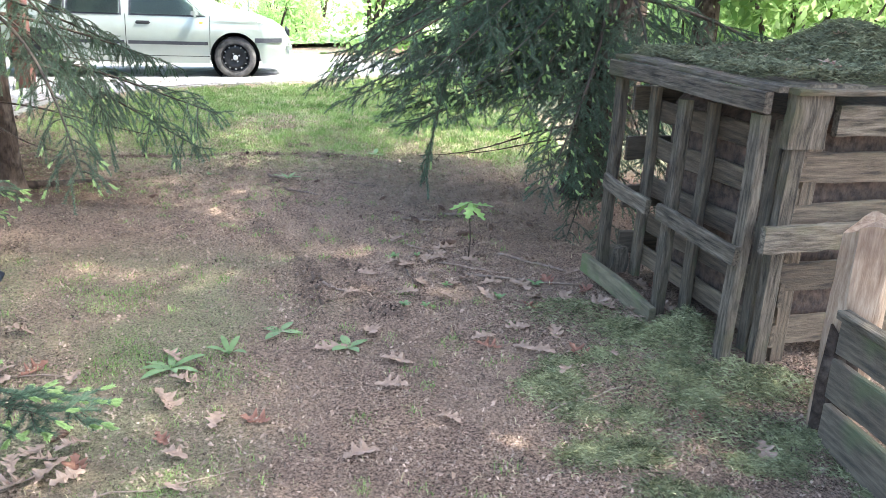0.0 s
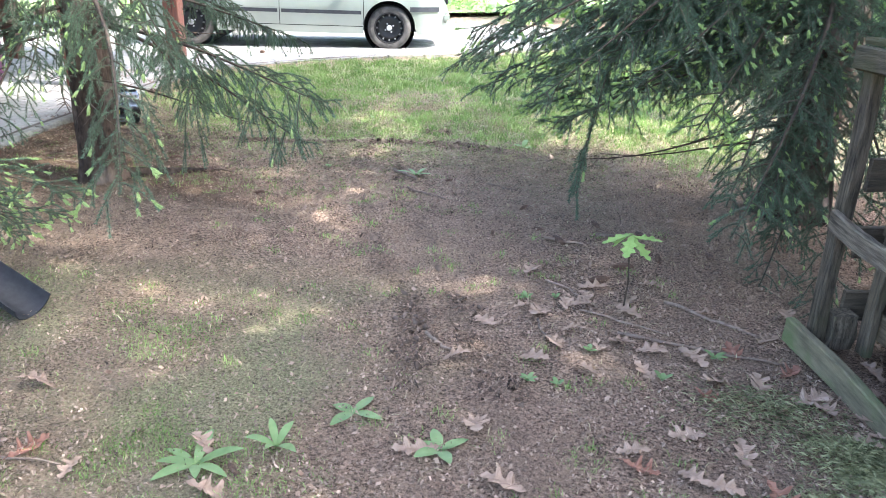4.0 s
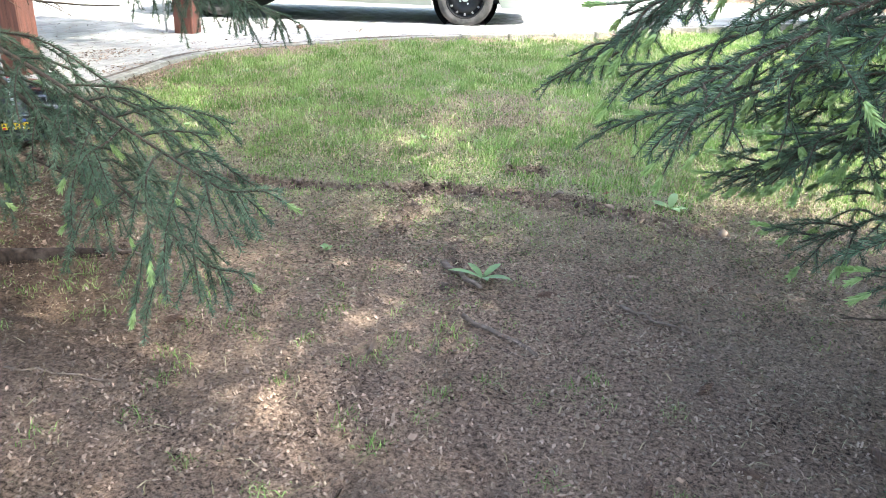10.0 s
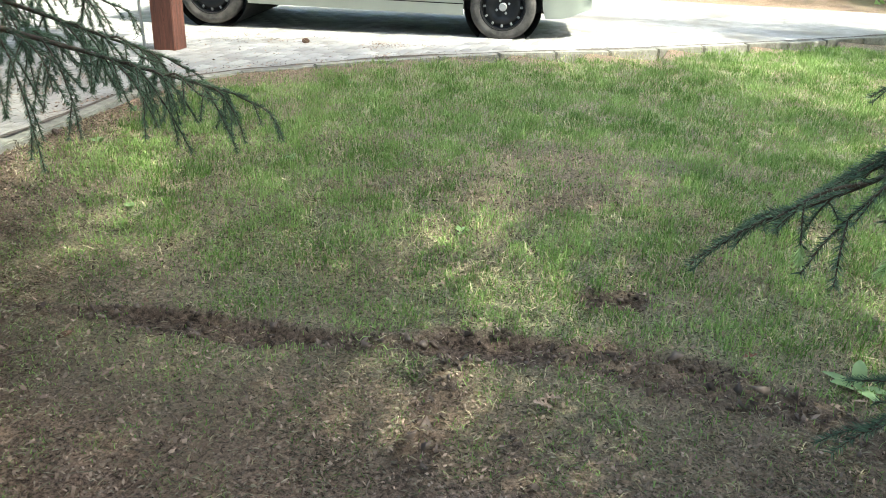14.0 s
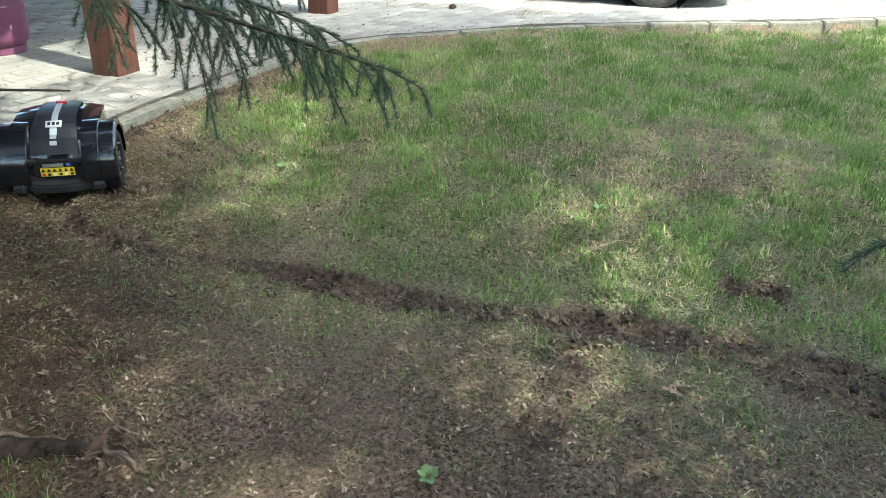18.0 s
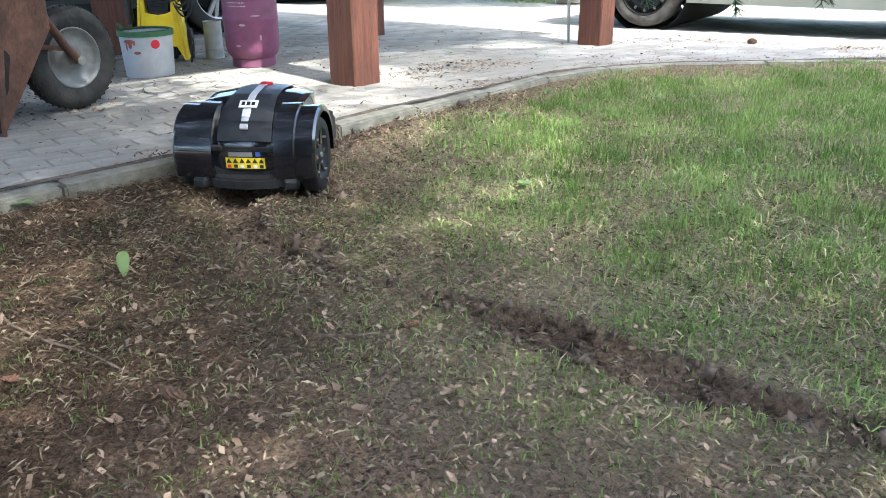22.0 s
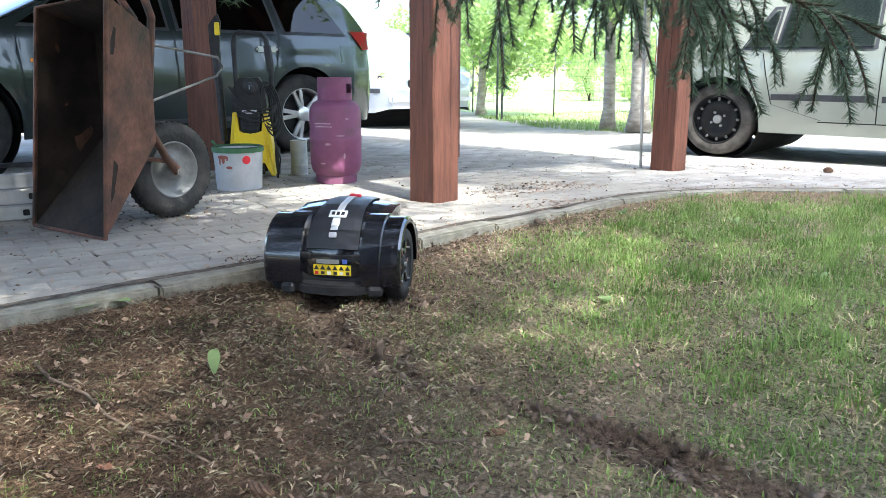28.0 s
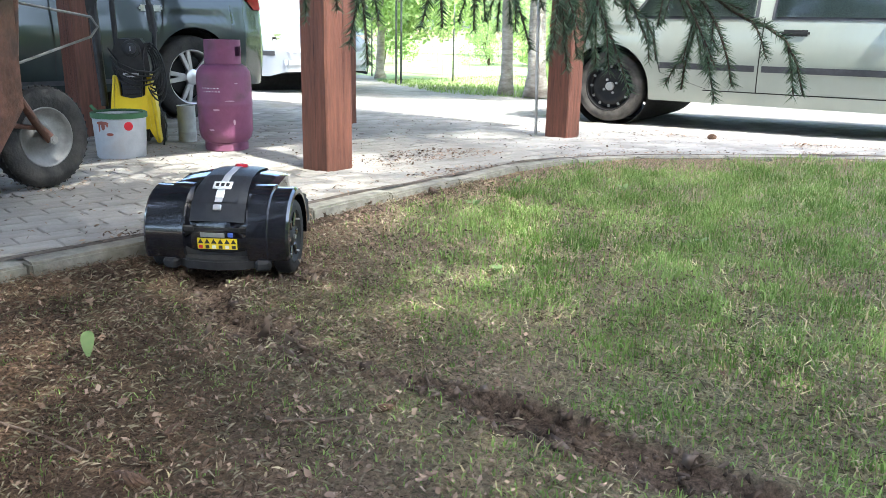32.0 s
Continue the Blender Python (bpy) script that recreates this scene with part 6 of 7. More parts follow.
V, F = blades(760000, -4.6, 0.8, 6.0, 13.4, lambda x, y: np.where(kerb_gap(x, y) > 0.03, np.clip(1.3 * turf(x, y), 0, 1) ** 1.1 * (0.8 + 0.2 * smoothstep(6.8, 8.2, y)) * (0.32 + 0.68 * smoothstep(-0.35, 0.4, wobble(x + 1, y, 7.0)) * smoothstep(-0.7, 0.2, wobble(x - 3, y + 4, 17.0))), 0), 0.012, 0.066, 0.0036, RNG, 0.65)
tagged(new("lawn_grass", mesh_np("lawn_grass", V, F, BLADE)), "patchy uneven green lawn grass", "grass", kind="stuff")
V, F = blades(250000, -4.4, 0.6, 2.0, 12, lambda x, y: np.where(kerb_gap(x, y) > 0.03, 0.22 * turf(x, y) + 0.03 + 0.12 * smoothstep(6.6, 8.0, y) + 0.22 * smoothstep(-3.6, -2.4, x) * smoothstep(6.2, 7.2, y) * (1 - smoothstep(7.8, 9.0, y)) - rut(x, y), 0), 0.02, 0.07, 0.0036, RNG, 1.3)
tagged(new("dry_grass", mesh_np("dry_grass", V, F, BLADE_DRY)), "thin straw-coloured dry grass", "grass", kind="stuff")
tx_ = np.concatenate([RNG.uniform(-4.3, 0.0, 380), RNG.uniform(-4.0, -1.4, 420)])
ty_ = np.concatenate([RNG.uniform(2.2, 8.2, 380), RNG.uniform(5.7, 7.7, 420)])


def tuft_keep(x, y):
    s = np.zeros(len(x))
    for a, b in zip(tx_, ty_):
        s = np.maximum(s, np.exp(-((x - a) ** 2 + (y - b) ** 2) / 0.0012))
    return np.where((kerb_gap(x, y) > 0.05) & (rut(x, y) < 0.4), 0.85 * s, 0)


V, F = blades(300000, -4.3, 0.1, 2.1, 8.3, tuft_keep, 0.012, 0.048, 0.0026, RNG, 0.9)
tagged(new("grass_tufts", mesh_np("grass_tufts", V, F, BLADE)), "small loose tufts of fresh grass", "grass", kind="stuff")


V, F = blades(100000, -2.9, -0.7, 1.9, 4.8, lambda x, y: (0.10 + 0.8 * smoothstep(0.0, 0.6, wobble(x - 4, y + 9, 2.6))) * (1 - smoothstep(-1.4, -0.8, x)) * (1 - smoothstep(3.9, 4.8, y)), 0.008, 0.034, 0.0024, RNG, 1.0)
tagged(new("sparse_grass", mesh_np("sparse_grass", V, F, BLADE)), "sparse short grass and moss beside the path", "grass", kind="stuff")


def flakes(n, x0, x1, y0, y1, keep, lmin, lmax, aspect, rng, z_at=None, tilt=0.5, lift=0.003):
    """Flat litter pieces lying about at odd tilts."""
    x, y = rng.uniform(x0, x1, n), rng.uniform(y0, y1, n)
    on = rng.uniform(0, 1, n) < keep(x, y)
    x, y = x[on], y[on]
    n = len(x)
    z = (z_at or ground_z)(x, y) + lift * rng.uniform(0.3, 1.6, n)
    l = rng.uniform(lmin, lmax, n)[:, None] / 2
    a = rng.uniform(0, 2 * math.pi, n)
    d = np.stack([np.cos(a), np.sin(a), rng.normal(0, tilt * 0.5, n)], 1)
    e = np.stack([-np.sin(a), np.cos(a), rng.normal(0, tilt, n)], 1)
    c = np.stack([x, y, z], 1)
    w = l * aspect * rng.uniform(0.5, 1.4, (n, 1))
    V = np.stack([c - d * l, c + e * w - d * l * 0.1, c + d * l, c - e * w + d * l * 0.2], 1).reshape(-1, 3)
    return V, np.arange(4 * n).reshape(-1, 4)


def floor_keep(x, y):
    return np.where(kerb_gap(x, y) > 0.0, (1 - 0.9 * turf(x, y)) * np.clip(1 - 1.25 * rut(x, y), 0, 1), 0)


V, F = flakes(230000, -4.45, 1.5, 2.0, 8.6, lambda x, y: floor_keep(x, y) * (1 - 0.75 * needle_mat(x, y)) * (1 - 0.5 * moss_tint(x, y)), 0.005, 0.0145, 0.40, RNG, tilt=1.0, lift=0.010)
tagged(new("bark_litter", mesh_np("bark_litter", V, F, CRUMB)), "brown bark chips and leaf crumbs on the forest floor", "litter", kind="stuff")
V, F = flakes(80000, -4.45, 1.5, 2.0, 8.4, floor_keep, 0.010, 0.024, 0.06, RNG, lift=0.008)
V2, F2 = flakes(230000, -4.2, -1.8, 5.4, 7.6, lambda x, y: needle_mat(x, y) * np.clip(1 - 1.6 * rut(x, y), 0, 1) * (kerb_gap(x, y) > 0.02), 0.009, 0.019, 0.075, RNG, lift=0.009, tilt=0.7)
V, F = np.concatenate([V, V2]), np.concatenate([F, F2 + len(V)])
tagged(new("needle_litter", mesh_np("needle_litter", V, F, NEEDLE_DRY)), "fallen dry spruce needles", "litter", kind="stuff")
V, F = flakes(26000, -4.45, 1.9, 2.0, 9.0, lambda x, y: floor_keep(x, y) * (0.38 - 0.1 * needle_mat(x, y)), 0.010, 0.028, 0.42, RNG, tilt=0.8, lift=0.008)
tagged(new("leaf_crumbs", mesh_np("leaf_crumbs", V, F, LEAF_TAN)), "broken pale brown leaf pieces", "litter", kind="stuff")
# soil crumbs thrown up along the ruts
n = 130000
x, y = RNG.uniform(-4.4, -0.4, n), RNG.uniform(3.6, 8.2, n)
r = rut(x, y)
on = RNG.uniform(0, 1, n) < smoothstep(0.1, 0.6, r) * (0.4 * r + 2.8 * r * (1 - r))
x, y = x[on], y[on]
n = len(x)
s = RNG.gamma(1.3, 0.0046, n)[:, None] + 0.002
c = np.stack([x, y, ground_z(x, y)], 1)
offs = RNG.normal(0, 1, (n, 4, 3))
offs /= np.linalg.norm(offs, axis=2, keepdims=True)
V = (c[:, None] + offs * s[:, None]).reshape(-1, 3)
i = 4 * np.arange(n)
F = np.concatenate([np.stack([i, i + 1, i + 2], 1), np.stack([i, i + 2, i + 3], 1), np.stack([i, i + 3, i + 1], 1), np.stack([i + 1, i + 3, i + 2], 1)])
tagged(new("soil_crumbs", mesh_np("soil_crumbs", V, F, SOILBIT)), "dark loose soil clods torn up by the wheels", "soil", kind="stuff")


# needles and leaf bits blown over the paving
def pave_keep(x, y):
    g = kerb_gap(x, y)
    return np.where(g < -0.03, np.clip(0.05 + 0.9 * smoothstep(0.25, 0.6, wobble(x, y, 1.5)) * smoothstep(-1.9, -0.1, g) + 0.6 * smoothstep(-0.28, -0.12, g) * smoothstep(-0.2, 0.5, wobble(x, y, 3.0)), 0, 1), 0)


V, F = flakes(110000, -7.0, -3.2, 5.6, 11.4, pave_keep, 0.007, 0.026, 0.24, RNG, z_at=lambda x, y: pave_z(x, y) + 0.003)
tagged(new("paving_litter", mesh_np("paving_litter", V, F, CHIP)), "brown needles and leaf bits blown over the paving", "litter", kind="stuff")


# clippings heaped by and on the compost bin
def strands(n, spot, rng, l0=0.02, l1=0.06, w=0.0026):
    c = spot(n, rng)
    a, t = rng.uniform(0, 2 * math.pi, n), rng.normal(0, 0.35, n)
    d = np.stack([np.cos(a), np.sin(a), t], 1)
    l = rng.uniform(l0, l1, n)[:, None]
    e = np.cross(d, rng.normal(size=(n, 3)))
    e /= np.linalg.norm(e, axis=1, keepdims=True)
    V = np.stack([c - e * w / 2, c + e * w / 2, c + d * l * 0.5 + e * w / 2 + [0, 0, 0.004], c + d * l], 1).reshape(-1, 3)
    return V, np.arange(4 * n).reshape(-1, 4)


SPILLS = [(0.22, 3.98, 0.17, 0.05), (0.60, 3.60, 0.14, 0.13), (0.88, 3.28, 0.15, 0.08), (0.22, 2.87, 0.11, 0.02), (0.62, 2.98, 0.17, 0.06), (0.05, 3.32, 0.07, 0.02), (0.45, 3.30, 0.20, 0.05), (0.72, 3.30, 0.12, 0.10), (0.70, 3.82, 0.10, 0.10), (0.55, 3.62, 0.10, 0.11), (0.40, 3.75, 0.12, 0.06)]


SPILLS += [(RNG.uniform(-0.05, 1.0), RNG.uniform(2.55, 4.1), RNG.uniform(0.03, 0.07), 0.02) for _ in range(34)]


def spot_floor(n, rng):
    k = rng.integers(0, len(SPILLS), n)
    sp = np.array(SPILLS)[k]
    dx, dy = rng.normal(0, 1, n), rng.normal(0, 1, n)
    x, y = sp[:, 0] + dx * sp[:, 2] * 0.75, sp[:, 1] + dy * sp[:, 2] * 0.6
    h = sp[:, 3] * np.exp(-(dx ** 2 + dy ** 2) / 1.6)
    return np.stack([x, y, ground_z(x, y) + h * rng.uniform(0.2, 1, n) + 0.003], 1)


V, F = strands(85000, spot_floor, RNG, 0.008, 0.030, 0.0018)
tagged(new("clippings_on_ground", mesh_np("clippings_on_ground", V, F, CLIPPING)), "wilted grass clippings spilt on the ground by the compost bin", "clippings", kind="stuff")


def spot_straw(n, rng):
    x, y = rng.uniform(-4.4, -0.3, 4 * n), rng.uniform(5.4, 9.4, 4 * n)
    on = (rng.uniform(0, 1, 4 * n) < smoothstep(5.4, 6.9, y) * (1 - smoothstep(8.0, 9.4, y)) * (0.35 + 0.65 * smoothstep(-0.4, 0.5, wobble(x, y, 1.7))) * (1 - 0.8 * rut(x, y))) & (kerb_gap(x, y) > 0.03)
    x, y = x[on][:n], y[on][:n]
    return np.stack([x, y, ground_z(x, y) + rng.uniform(0.002, 0.010, len(x))], 1)


def straw(n, rng):
    c = spot_straw(n, rng)
    return strands(len(c), lambda k, r: c, rng, 0.008, 0.026, 0.0012)


V, F = straw(50000, RNG)
tagged(new("fallen_straw", mesh_np("fallen_straw", V, F, STRAW)), "fine dry straw and mown grass lying flat on the soil", "straw", kind="stuff")


def heap_z(u, v):
    return 0.15 * np.exp(-((u - 0.62) ** 2 / 0.14 + (v - 0.80) ** 2 / 0.08)) + 0.20 * np.exp(-((u - 0.35) ** 2 / 0.18 + (v - 1.45) ** 2 / 0.20)) + 0.035 * wobble(u, v, 2.2) + 0.02 * wobble(u, v, 6.0)


HM = compost.matrix_world.copy()
us, vs_ = np.meshgrid(np.linspace(0.0, 1.12, 30), np.linspace(0.22, 1.75, 30), indexing="ij")
hz = 1.10 + np.clip(heap_z(us, vs_), -0.02, 1)
pts = np.stack([us, vs_, hz], -1).reshape(-1, 3)
jj = np.arange(900).reshape(30, 30)
heap = thing("clippings_heap", "heap of wilted grass clippings and dead leaves on the compost bin", "clippings", HM)
part("core", mesh_np("core", pts, np.stack([jj[:-1, :-1], jj[1:, :-1], jj[1:, 1:], jj[:-1, 1:]], -1).reshape(-1, 4), material("matted clippings", (0.05, 0.05, 0.025), (0.14, 0.13, 0.07), 30, 1.0, bump=1.0, fine=60), smooth=True), None, heap)


def spot_heap(n, rng):
    u, v = rng.uniform(-0.02, 1.14, n), rng.uniform(0.05, 1.75, n)
    return np.stack([u, v, 1.125 + np.clip(heap_z(u, v), -0.01, 1) + rng.uniform(-0.012, 0.03, n)], 1)


V, F = strands(60000, spot_heap, RNG, 0.010, 0.036, 0.0024)
st = part("loose_grass", mesh_np("loose_grass", V, F, CLIPPING_OLD), None, heap)
tagged(st, "tangled wilted grass", kind="stuff")


# ---- distance: verge, fence, trees, shrubs ----
def leaf_cloud(n, size, rng, shape=(1, 1, 1), lumps=14):
    """Leaves gathered in uneven clumps with gaps between them."""
    cen = rng.normal(0, 0.42, (lumps, 3)) * shape
    r = rng.uniform(0.16, 0.34, lumps)
    k = rng.integers(0, lumps, n)
    d = rng.normal(size=(n, 3))
    d /= np.linalg.norm(d, axis=1, keepdims=True)
    c = cen[k] + d * (r[k] * rng.uniform(0.35, 1.05, n) ** 0.6)[:, None] * shape
    a = rng.normal(size=(n, 3))
    a /= np.linalg.norm(a, axis=1, keepdims=True)
    b = np.cross(a, rng.normal(size=(n, 3)))
    b /= np.linalg.norm(b, axis=1, keepdims=True)
    s = size * rng.uniform(0.6, 1.3, (n, 1))
    V = np.stack([c - a * s, c - b * s * 0.5, c + a * s, c + b * s * 0.5], 1).reshape(-1, 3)
    return V, np.arange(4 * n).reshape(-1, 4)


CLOUDS = []
for k, mt in enumerate((SHRUB, SHRUB, SHRUB_DARK)):
    V, F = leaf_cloud(3600, 0.033, np.random.default_rng(40 + k), (1, 1, 1.1))
    CLOUDS.append(mesh_np("crown", V, F, mt))


def shrub(x, y, s, k, label, cat, nm="garden_shrub", stem=0.25, z=None):
    z0 = float(pave_z(x, y)) - 0.02 if z is None else z
    t = thing(nm, label, cat, pose(x, y, z0), group=nm)
    b = bmesh.new()
    rnd = random.Random(int(x * 100 + y * 10))
    for i in range(4):
        a = rnd.uniform(0, 6.28)
        tube([(0, 0, 0), (0.06 * s * math.cos(a), 0.06 * s * math.sin(a), stem * s), (0.28 * s * math.cos(a), 0.28 * s * math.sin(a), (stem + 0.6) * s)], [0.03 * s, 0.022 * s, 0.006 * s], 6, b)
    part("stem", b, BARK, t)
    part("crown", CLOUDS[k], None, t, m=pose(0, 0, (stem + 0.52) * s, 0, 0, rnd.uniform(0, 360)) @ Matrix.Scale(s, 4))
    return t


VERGE = [(-12.6, 15.0), (-11.38, 14.45), (-10.6, 14.0), (-9.84, 13.68), (-8.85, 13.70), (-8.28, 13.9), (-7.6, 14.6), (-6.6, 16.4), (-4.4, 18.6), (2, 23), (2, 60), (-60, 60), (-60, 16.6), (-14, 15.6)]
vb = bmesh.new()
vb.faces.new([vb.verts.new((x, y, float(pave_z(x, y)) - 0.0095)) for x, y in VERGE])
bmesh.ops.triangulate(vb, faces=vb.faces)
verge = tagged(new("verge"), "sunlit grass verge and garden beyond the drive", "grass verge", kind="structure")
part("turf", vb, material("garden turf", (0.16, 0.22, 0.08), (0.32, 0.38, 0.17), 6, 0.9, bump=0.6, fine=30, stain=(0.25, 0.24, 0.12)), verge)


def in_verge(x, y):
    c = np.zeros(len(x), bool)
    for (ax_, ay_), (bx_, by_) in zip(VERGE, VERGE[1:] + VERGE[:1]):
        c ^= ((ay_ > y) != (by_ > y)) & (x < (bx_ - ax_) * (y - ay_) / (by_ - ay_ + 1e-9) + ax_)
    return c


V, F = blades(40000, -13, -4.5, 13, 19, lambda x, y: np.where(in_verge(x, y), 0.7, 0), 0.03, 0.09, 0.008, RNG, z_at=lambda x, y: pave_z(x, y))
tagged(new("verge_grass", mesh_np("verge_grass", V, F, BLADE)), "sunlit grass on the verge", "grass", kind="stuff")


def pale_tree(x, y, r, h, seed, label):
    t = thing("fruit_tree", label, "tree", pose(x, y, float(pave_z(x, y)) + 0.02), group="fruit trees")
    rnd = random.Random(seed)
    n = 9
    pts = [(0.10 * math.sin(i * 0.7 + seed) * i / n, 0.05 * math.cos(i + seed) * i / n, h * i / n) for i in range(n + 1)]
    part("trunk", tube(pts, [r * (1.35 if i == 0 else 1 - 0.05 * i) for i in range(n + 1)], 14), BARK_PALE, t, smooth="all")
    for k in range(5):
        a = rnd.uniform(0, 6.28)
        z = h * rnd.uniform(0.6, 0.98)
        part("limb", tube([(pts[7][0], pts[7][1], z), (0.5 * math.cos(a), 0.5 * math.sin(a), z + 0.5), (1.2 * math.cos(a), 1.2 * math.sin(a), z + 0.9)], [r * 0.5, r * 0.3, r * 0.1], 8), BARK_PALE, t, smooth="all")
        part("crown", CLOUDS[k % 2], None, t, m=pose(1.0 * math.cos(a), 1.0 * math.sin(a), z + 0.9, 0, 0, 70 * k) @ Matrix.Scale(1.5, 4))


pale_tree(-8.95, 14.0, 0.085, 2.4, 1, "slim pale-barked tree on the verge")
pale_tree(-8.40, 13.95, 0.125, 2.6, 2, "pale-barked tree with flaking trunk on the verge")
pale_tree(-13.4, 15.6, 0.09, 1.3, 4, "small gnarled fruit tree behind the fence")

fence = thing("wire_fence", "wire mesh garden fence on thin posts", "fence", pose(0, 0, 0))
fa, fb = Vector((-16.0, 15.7, -0.2)), Vector((-4.0, 16.9, -0.12))
nf = 7
for i in range(nf):
    p = fa.lerp(fb, i / (nf - 1))
    part("post", tube([(p.x, p.y, p.z), (p.x, p.y, p.z + 1.4)], 0.014, 8), WIRE, fence, smooth="all")
wires = bmesh.new()
for j in range(11):
    tube([fa + Vector((0, 0, 0.1 + 0.12 * j)), fb + Vector((0, 0, 0.1 + 0.12 * j))], 0.0025, 3, wires, cap=False)
for i in range(100):
    p = fa.lerp(fb, i / 99)
    tube([p + Vector((0, 0, 0.08)), p + Vector((0, 0, 1.32))], 0.0025, 3, wires, cap=False)
part("mesh", wires, WIRE, fence)
hoop = thing("bent_tube_hoop", "tall narrow hoop of dark bent tube by the drive", "hoop", pose(-11.6, 14.45, -0.14, 0, 0, 50))
part("tube", tube([(-0.04, 0, 0), (-0.04, 0, 1.25), (-0.03, 0, 1.32), (0, 0, 1.345), (0.03, 0, 1.32), (0.04, 0, 1.25), (0.04, 0, 0)], 0.016, 8), WIRE, hoop, smooth="all")

rs = random.Random(5)
for k in range(14):
    x = -19 + 15.5 * rs.random()
    y = 17.3 + 6 * rs.random()
    shrub(x, y, rs.uniform(0.7, 1.3), k % 2, "light green sunlit garden shrub behind the fence", "shrub")
for k in range(6):
    x, y = -22 + 3.6 * k + rs.uniform(-0.4, 0.4), 29 + rs.uniform(-1.5, 2.5)
    shrub(x, y, rs.uniform(2.0, 3.0), k % 2, "broad-leaved tree at the back of the garden", "tree", "garden_tree", 0.35)
for k in range(15):
    x, y = 2.6 + 1.0 * (k % 8) + rs.uniform(-0.4, 0.4), 10.5 + 1.2 * (k // 4) + rs.uniform(-0.6, 0.6)
    shrub(x, y, rs.uniform(1.5, 2.6), 1 + k % 2, "leafy woodland shrub beyond the compost bin", "shrub", "woodland_shrub", z=-0.02)
for k in range(10):
    x, y = -2.0 + 1.1 * k + rs.uniform(-0.3, 0.3), 19.5 + rs.uniform(-1.0, 1.5)
    shrub(x, y, rs.uniform(2.0, 3.2), 1 + k % 2, "leafy hedge shrub behind the drive", "shrub", "hedge_shrub", z=-0.1)

# ---- small things on the ground ----
def on_ground(x, y, lift=0.0, rx=0.0, ry=0.0, rz=0.0):
    return pose(x, y, float(ground_z(x, y)) + lift, rx, ry, rz)


def oak_leaf_mesh(seed, l, mat, curl, lobe=0.42):
    """A lobed leaf with a raised midrib, curled at its rim."""
    rnd = random.Random(seed)
    bm = bmesh.new()
    n = 22
    left, right, mid = [], [], []
    for i in range(n + 1):
        s = i / n
        w = l * 0.34 * (math.sin(math.pi * min(1, s * 1.02)) ** 0.7) * (0.62 + lobe * math.sin(s * math.pi * 7.2 + rnd.uniform(-0.3, 0.3)))
        w = max(w, 0.0012)
        zc = curl * l * (math.sin(s * 3.2 + seed) * 0.5)
        zl, zr = zc + curl * l * (w / (l * 0.3)) ** 2 * rnd.uniform(0.5, 1.2), zc + curl * l * (w / (l * 0.3)) ** 2 * rnd.uniform(0.4, 1.2)
        fx = l * s - l / 2
        left.append(bm.verts.new((fx + 0.25 * w, w, zl)))
        right.append(bm.verts.new((fx + 0.25 * w, -w * rnd.uniform(0.85, 1.1), zr)))
        mid.append(bm.verts.new((fx, 0, zc + 0.0015)))
    for i in range(n):
        bm.faces.new((mid[i], mid[i + 1], left[i + 1], left[i]))
        bm.faces.new((right[i], right[i + 1], mid[i + 1], mid[i]))
    tube([(-l / 2 - 0.12 * l, 0, 0.001), (-l / 2, 0, mid[0].co.z)], 0.0009, 4, bm)
    me = bpy.data.meshes.new("fallen_leaf")
    bm.to_mesh(me)
    bm.free()
    me.materials.append(mat)
    return me


LEAVES = [oak_leaf_mesh(k, 0.105 + 0.012 * (k % 3), LEAF_TAN if k != 3 else LEAF_RUST, 0.12 + 0.04 * (k % 4), 0.30) for k in range(7)]
SPOTS = [(-1.15, 2.97), (-1.56, 2.66), (-1.60, 2.73), (-1.50, 2.70), (-1.17, 2.60), (-0.68, 3.70), (-1.22, 2.76), (-0.05, 3.58), (0.66, 2.84), (0.45, 3.84), (-1.02, 2.99), (-1.66, 2.77), (-0.48, 4.31), (-0.41, 4.42), (-0.54, 4.17),
         (-0.24, 4.36), (-0.31, 4.30), (0.17, 4.41), (0.08, 4.17), (0.22, 4.16), (-0.81, 4.11), (-0.68, 3.71), (-1.43, 3.42), (-0.21, 4.72), (-1.175, 7.37), (-0.90, 7.26), (-1.67, 6.91), (-0.09, 6.14), (-0.20, 4.64), (-0.61, 4.58),
         (0.55, 3.55), (0.50, 3.05), (-0.75, 4.42), (-0.55, 4.55), (-0.38, 4.75), (-0.1, 4.95), (0.12, 4.70), (0.32, 4.55), (0.35, 4.30), (-0.15, 4.15), (0.02, 4.32), (-0.36, 4.12), (0.05, 5.85), (-1.66, 6.94), (-2.75, 6.63),
         (-3.30, 6.10), (-2.9, 6.35), (-3.5, 6.6), (-3.9, 6.55), (-3.7, 6.25), (-0.62, 5.0), (0.4, 4.05), (-1.9, 3.3), (-2.0, 2.9), (-1.75, 2.45), (-2.1, 3.6), (0.3, 3.5), (0.75, 3.35), (-4.05, 6.3), (-4.2, 6.45), (-4.15, 6.75)]
SPOTS += [(random.uniform(-0.5, 0.75), random.uniform(3.85, 4.95)) for _ in range(16)] + [(random.uniform(-2.4, -1.2), random.uniform(2.2, 3.3)) for _ in range(24)] + [(random.uniform(-1.0, 0.3), random.uniform(2.4, 3.8)) for _ in range(14)]
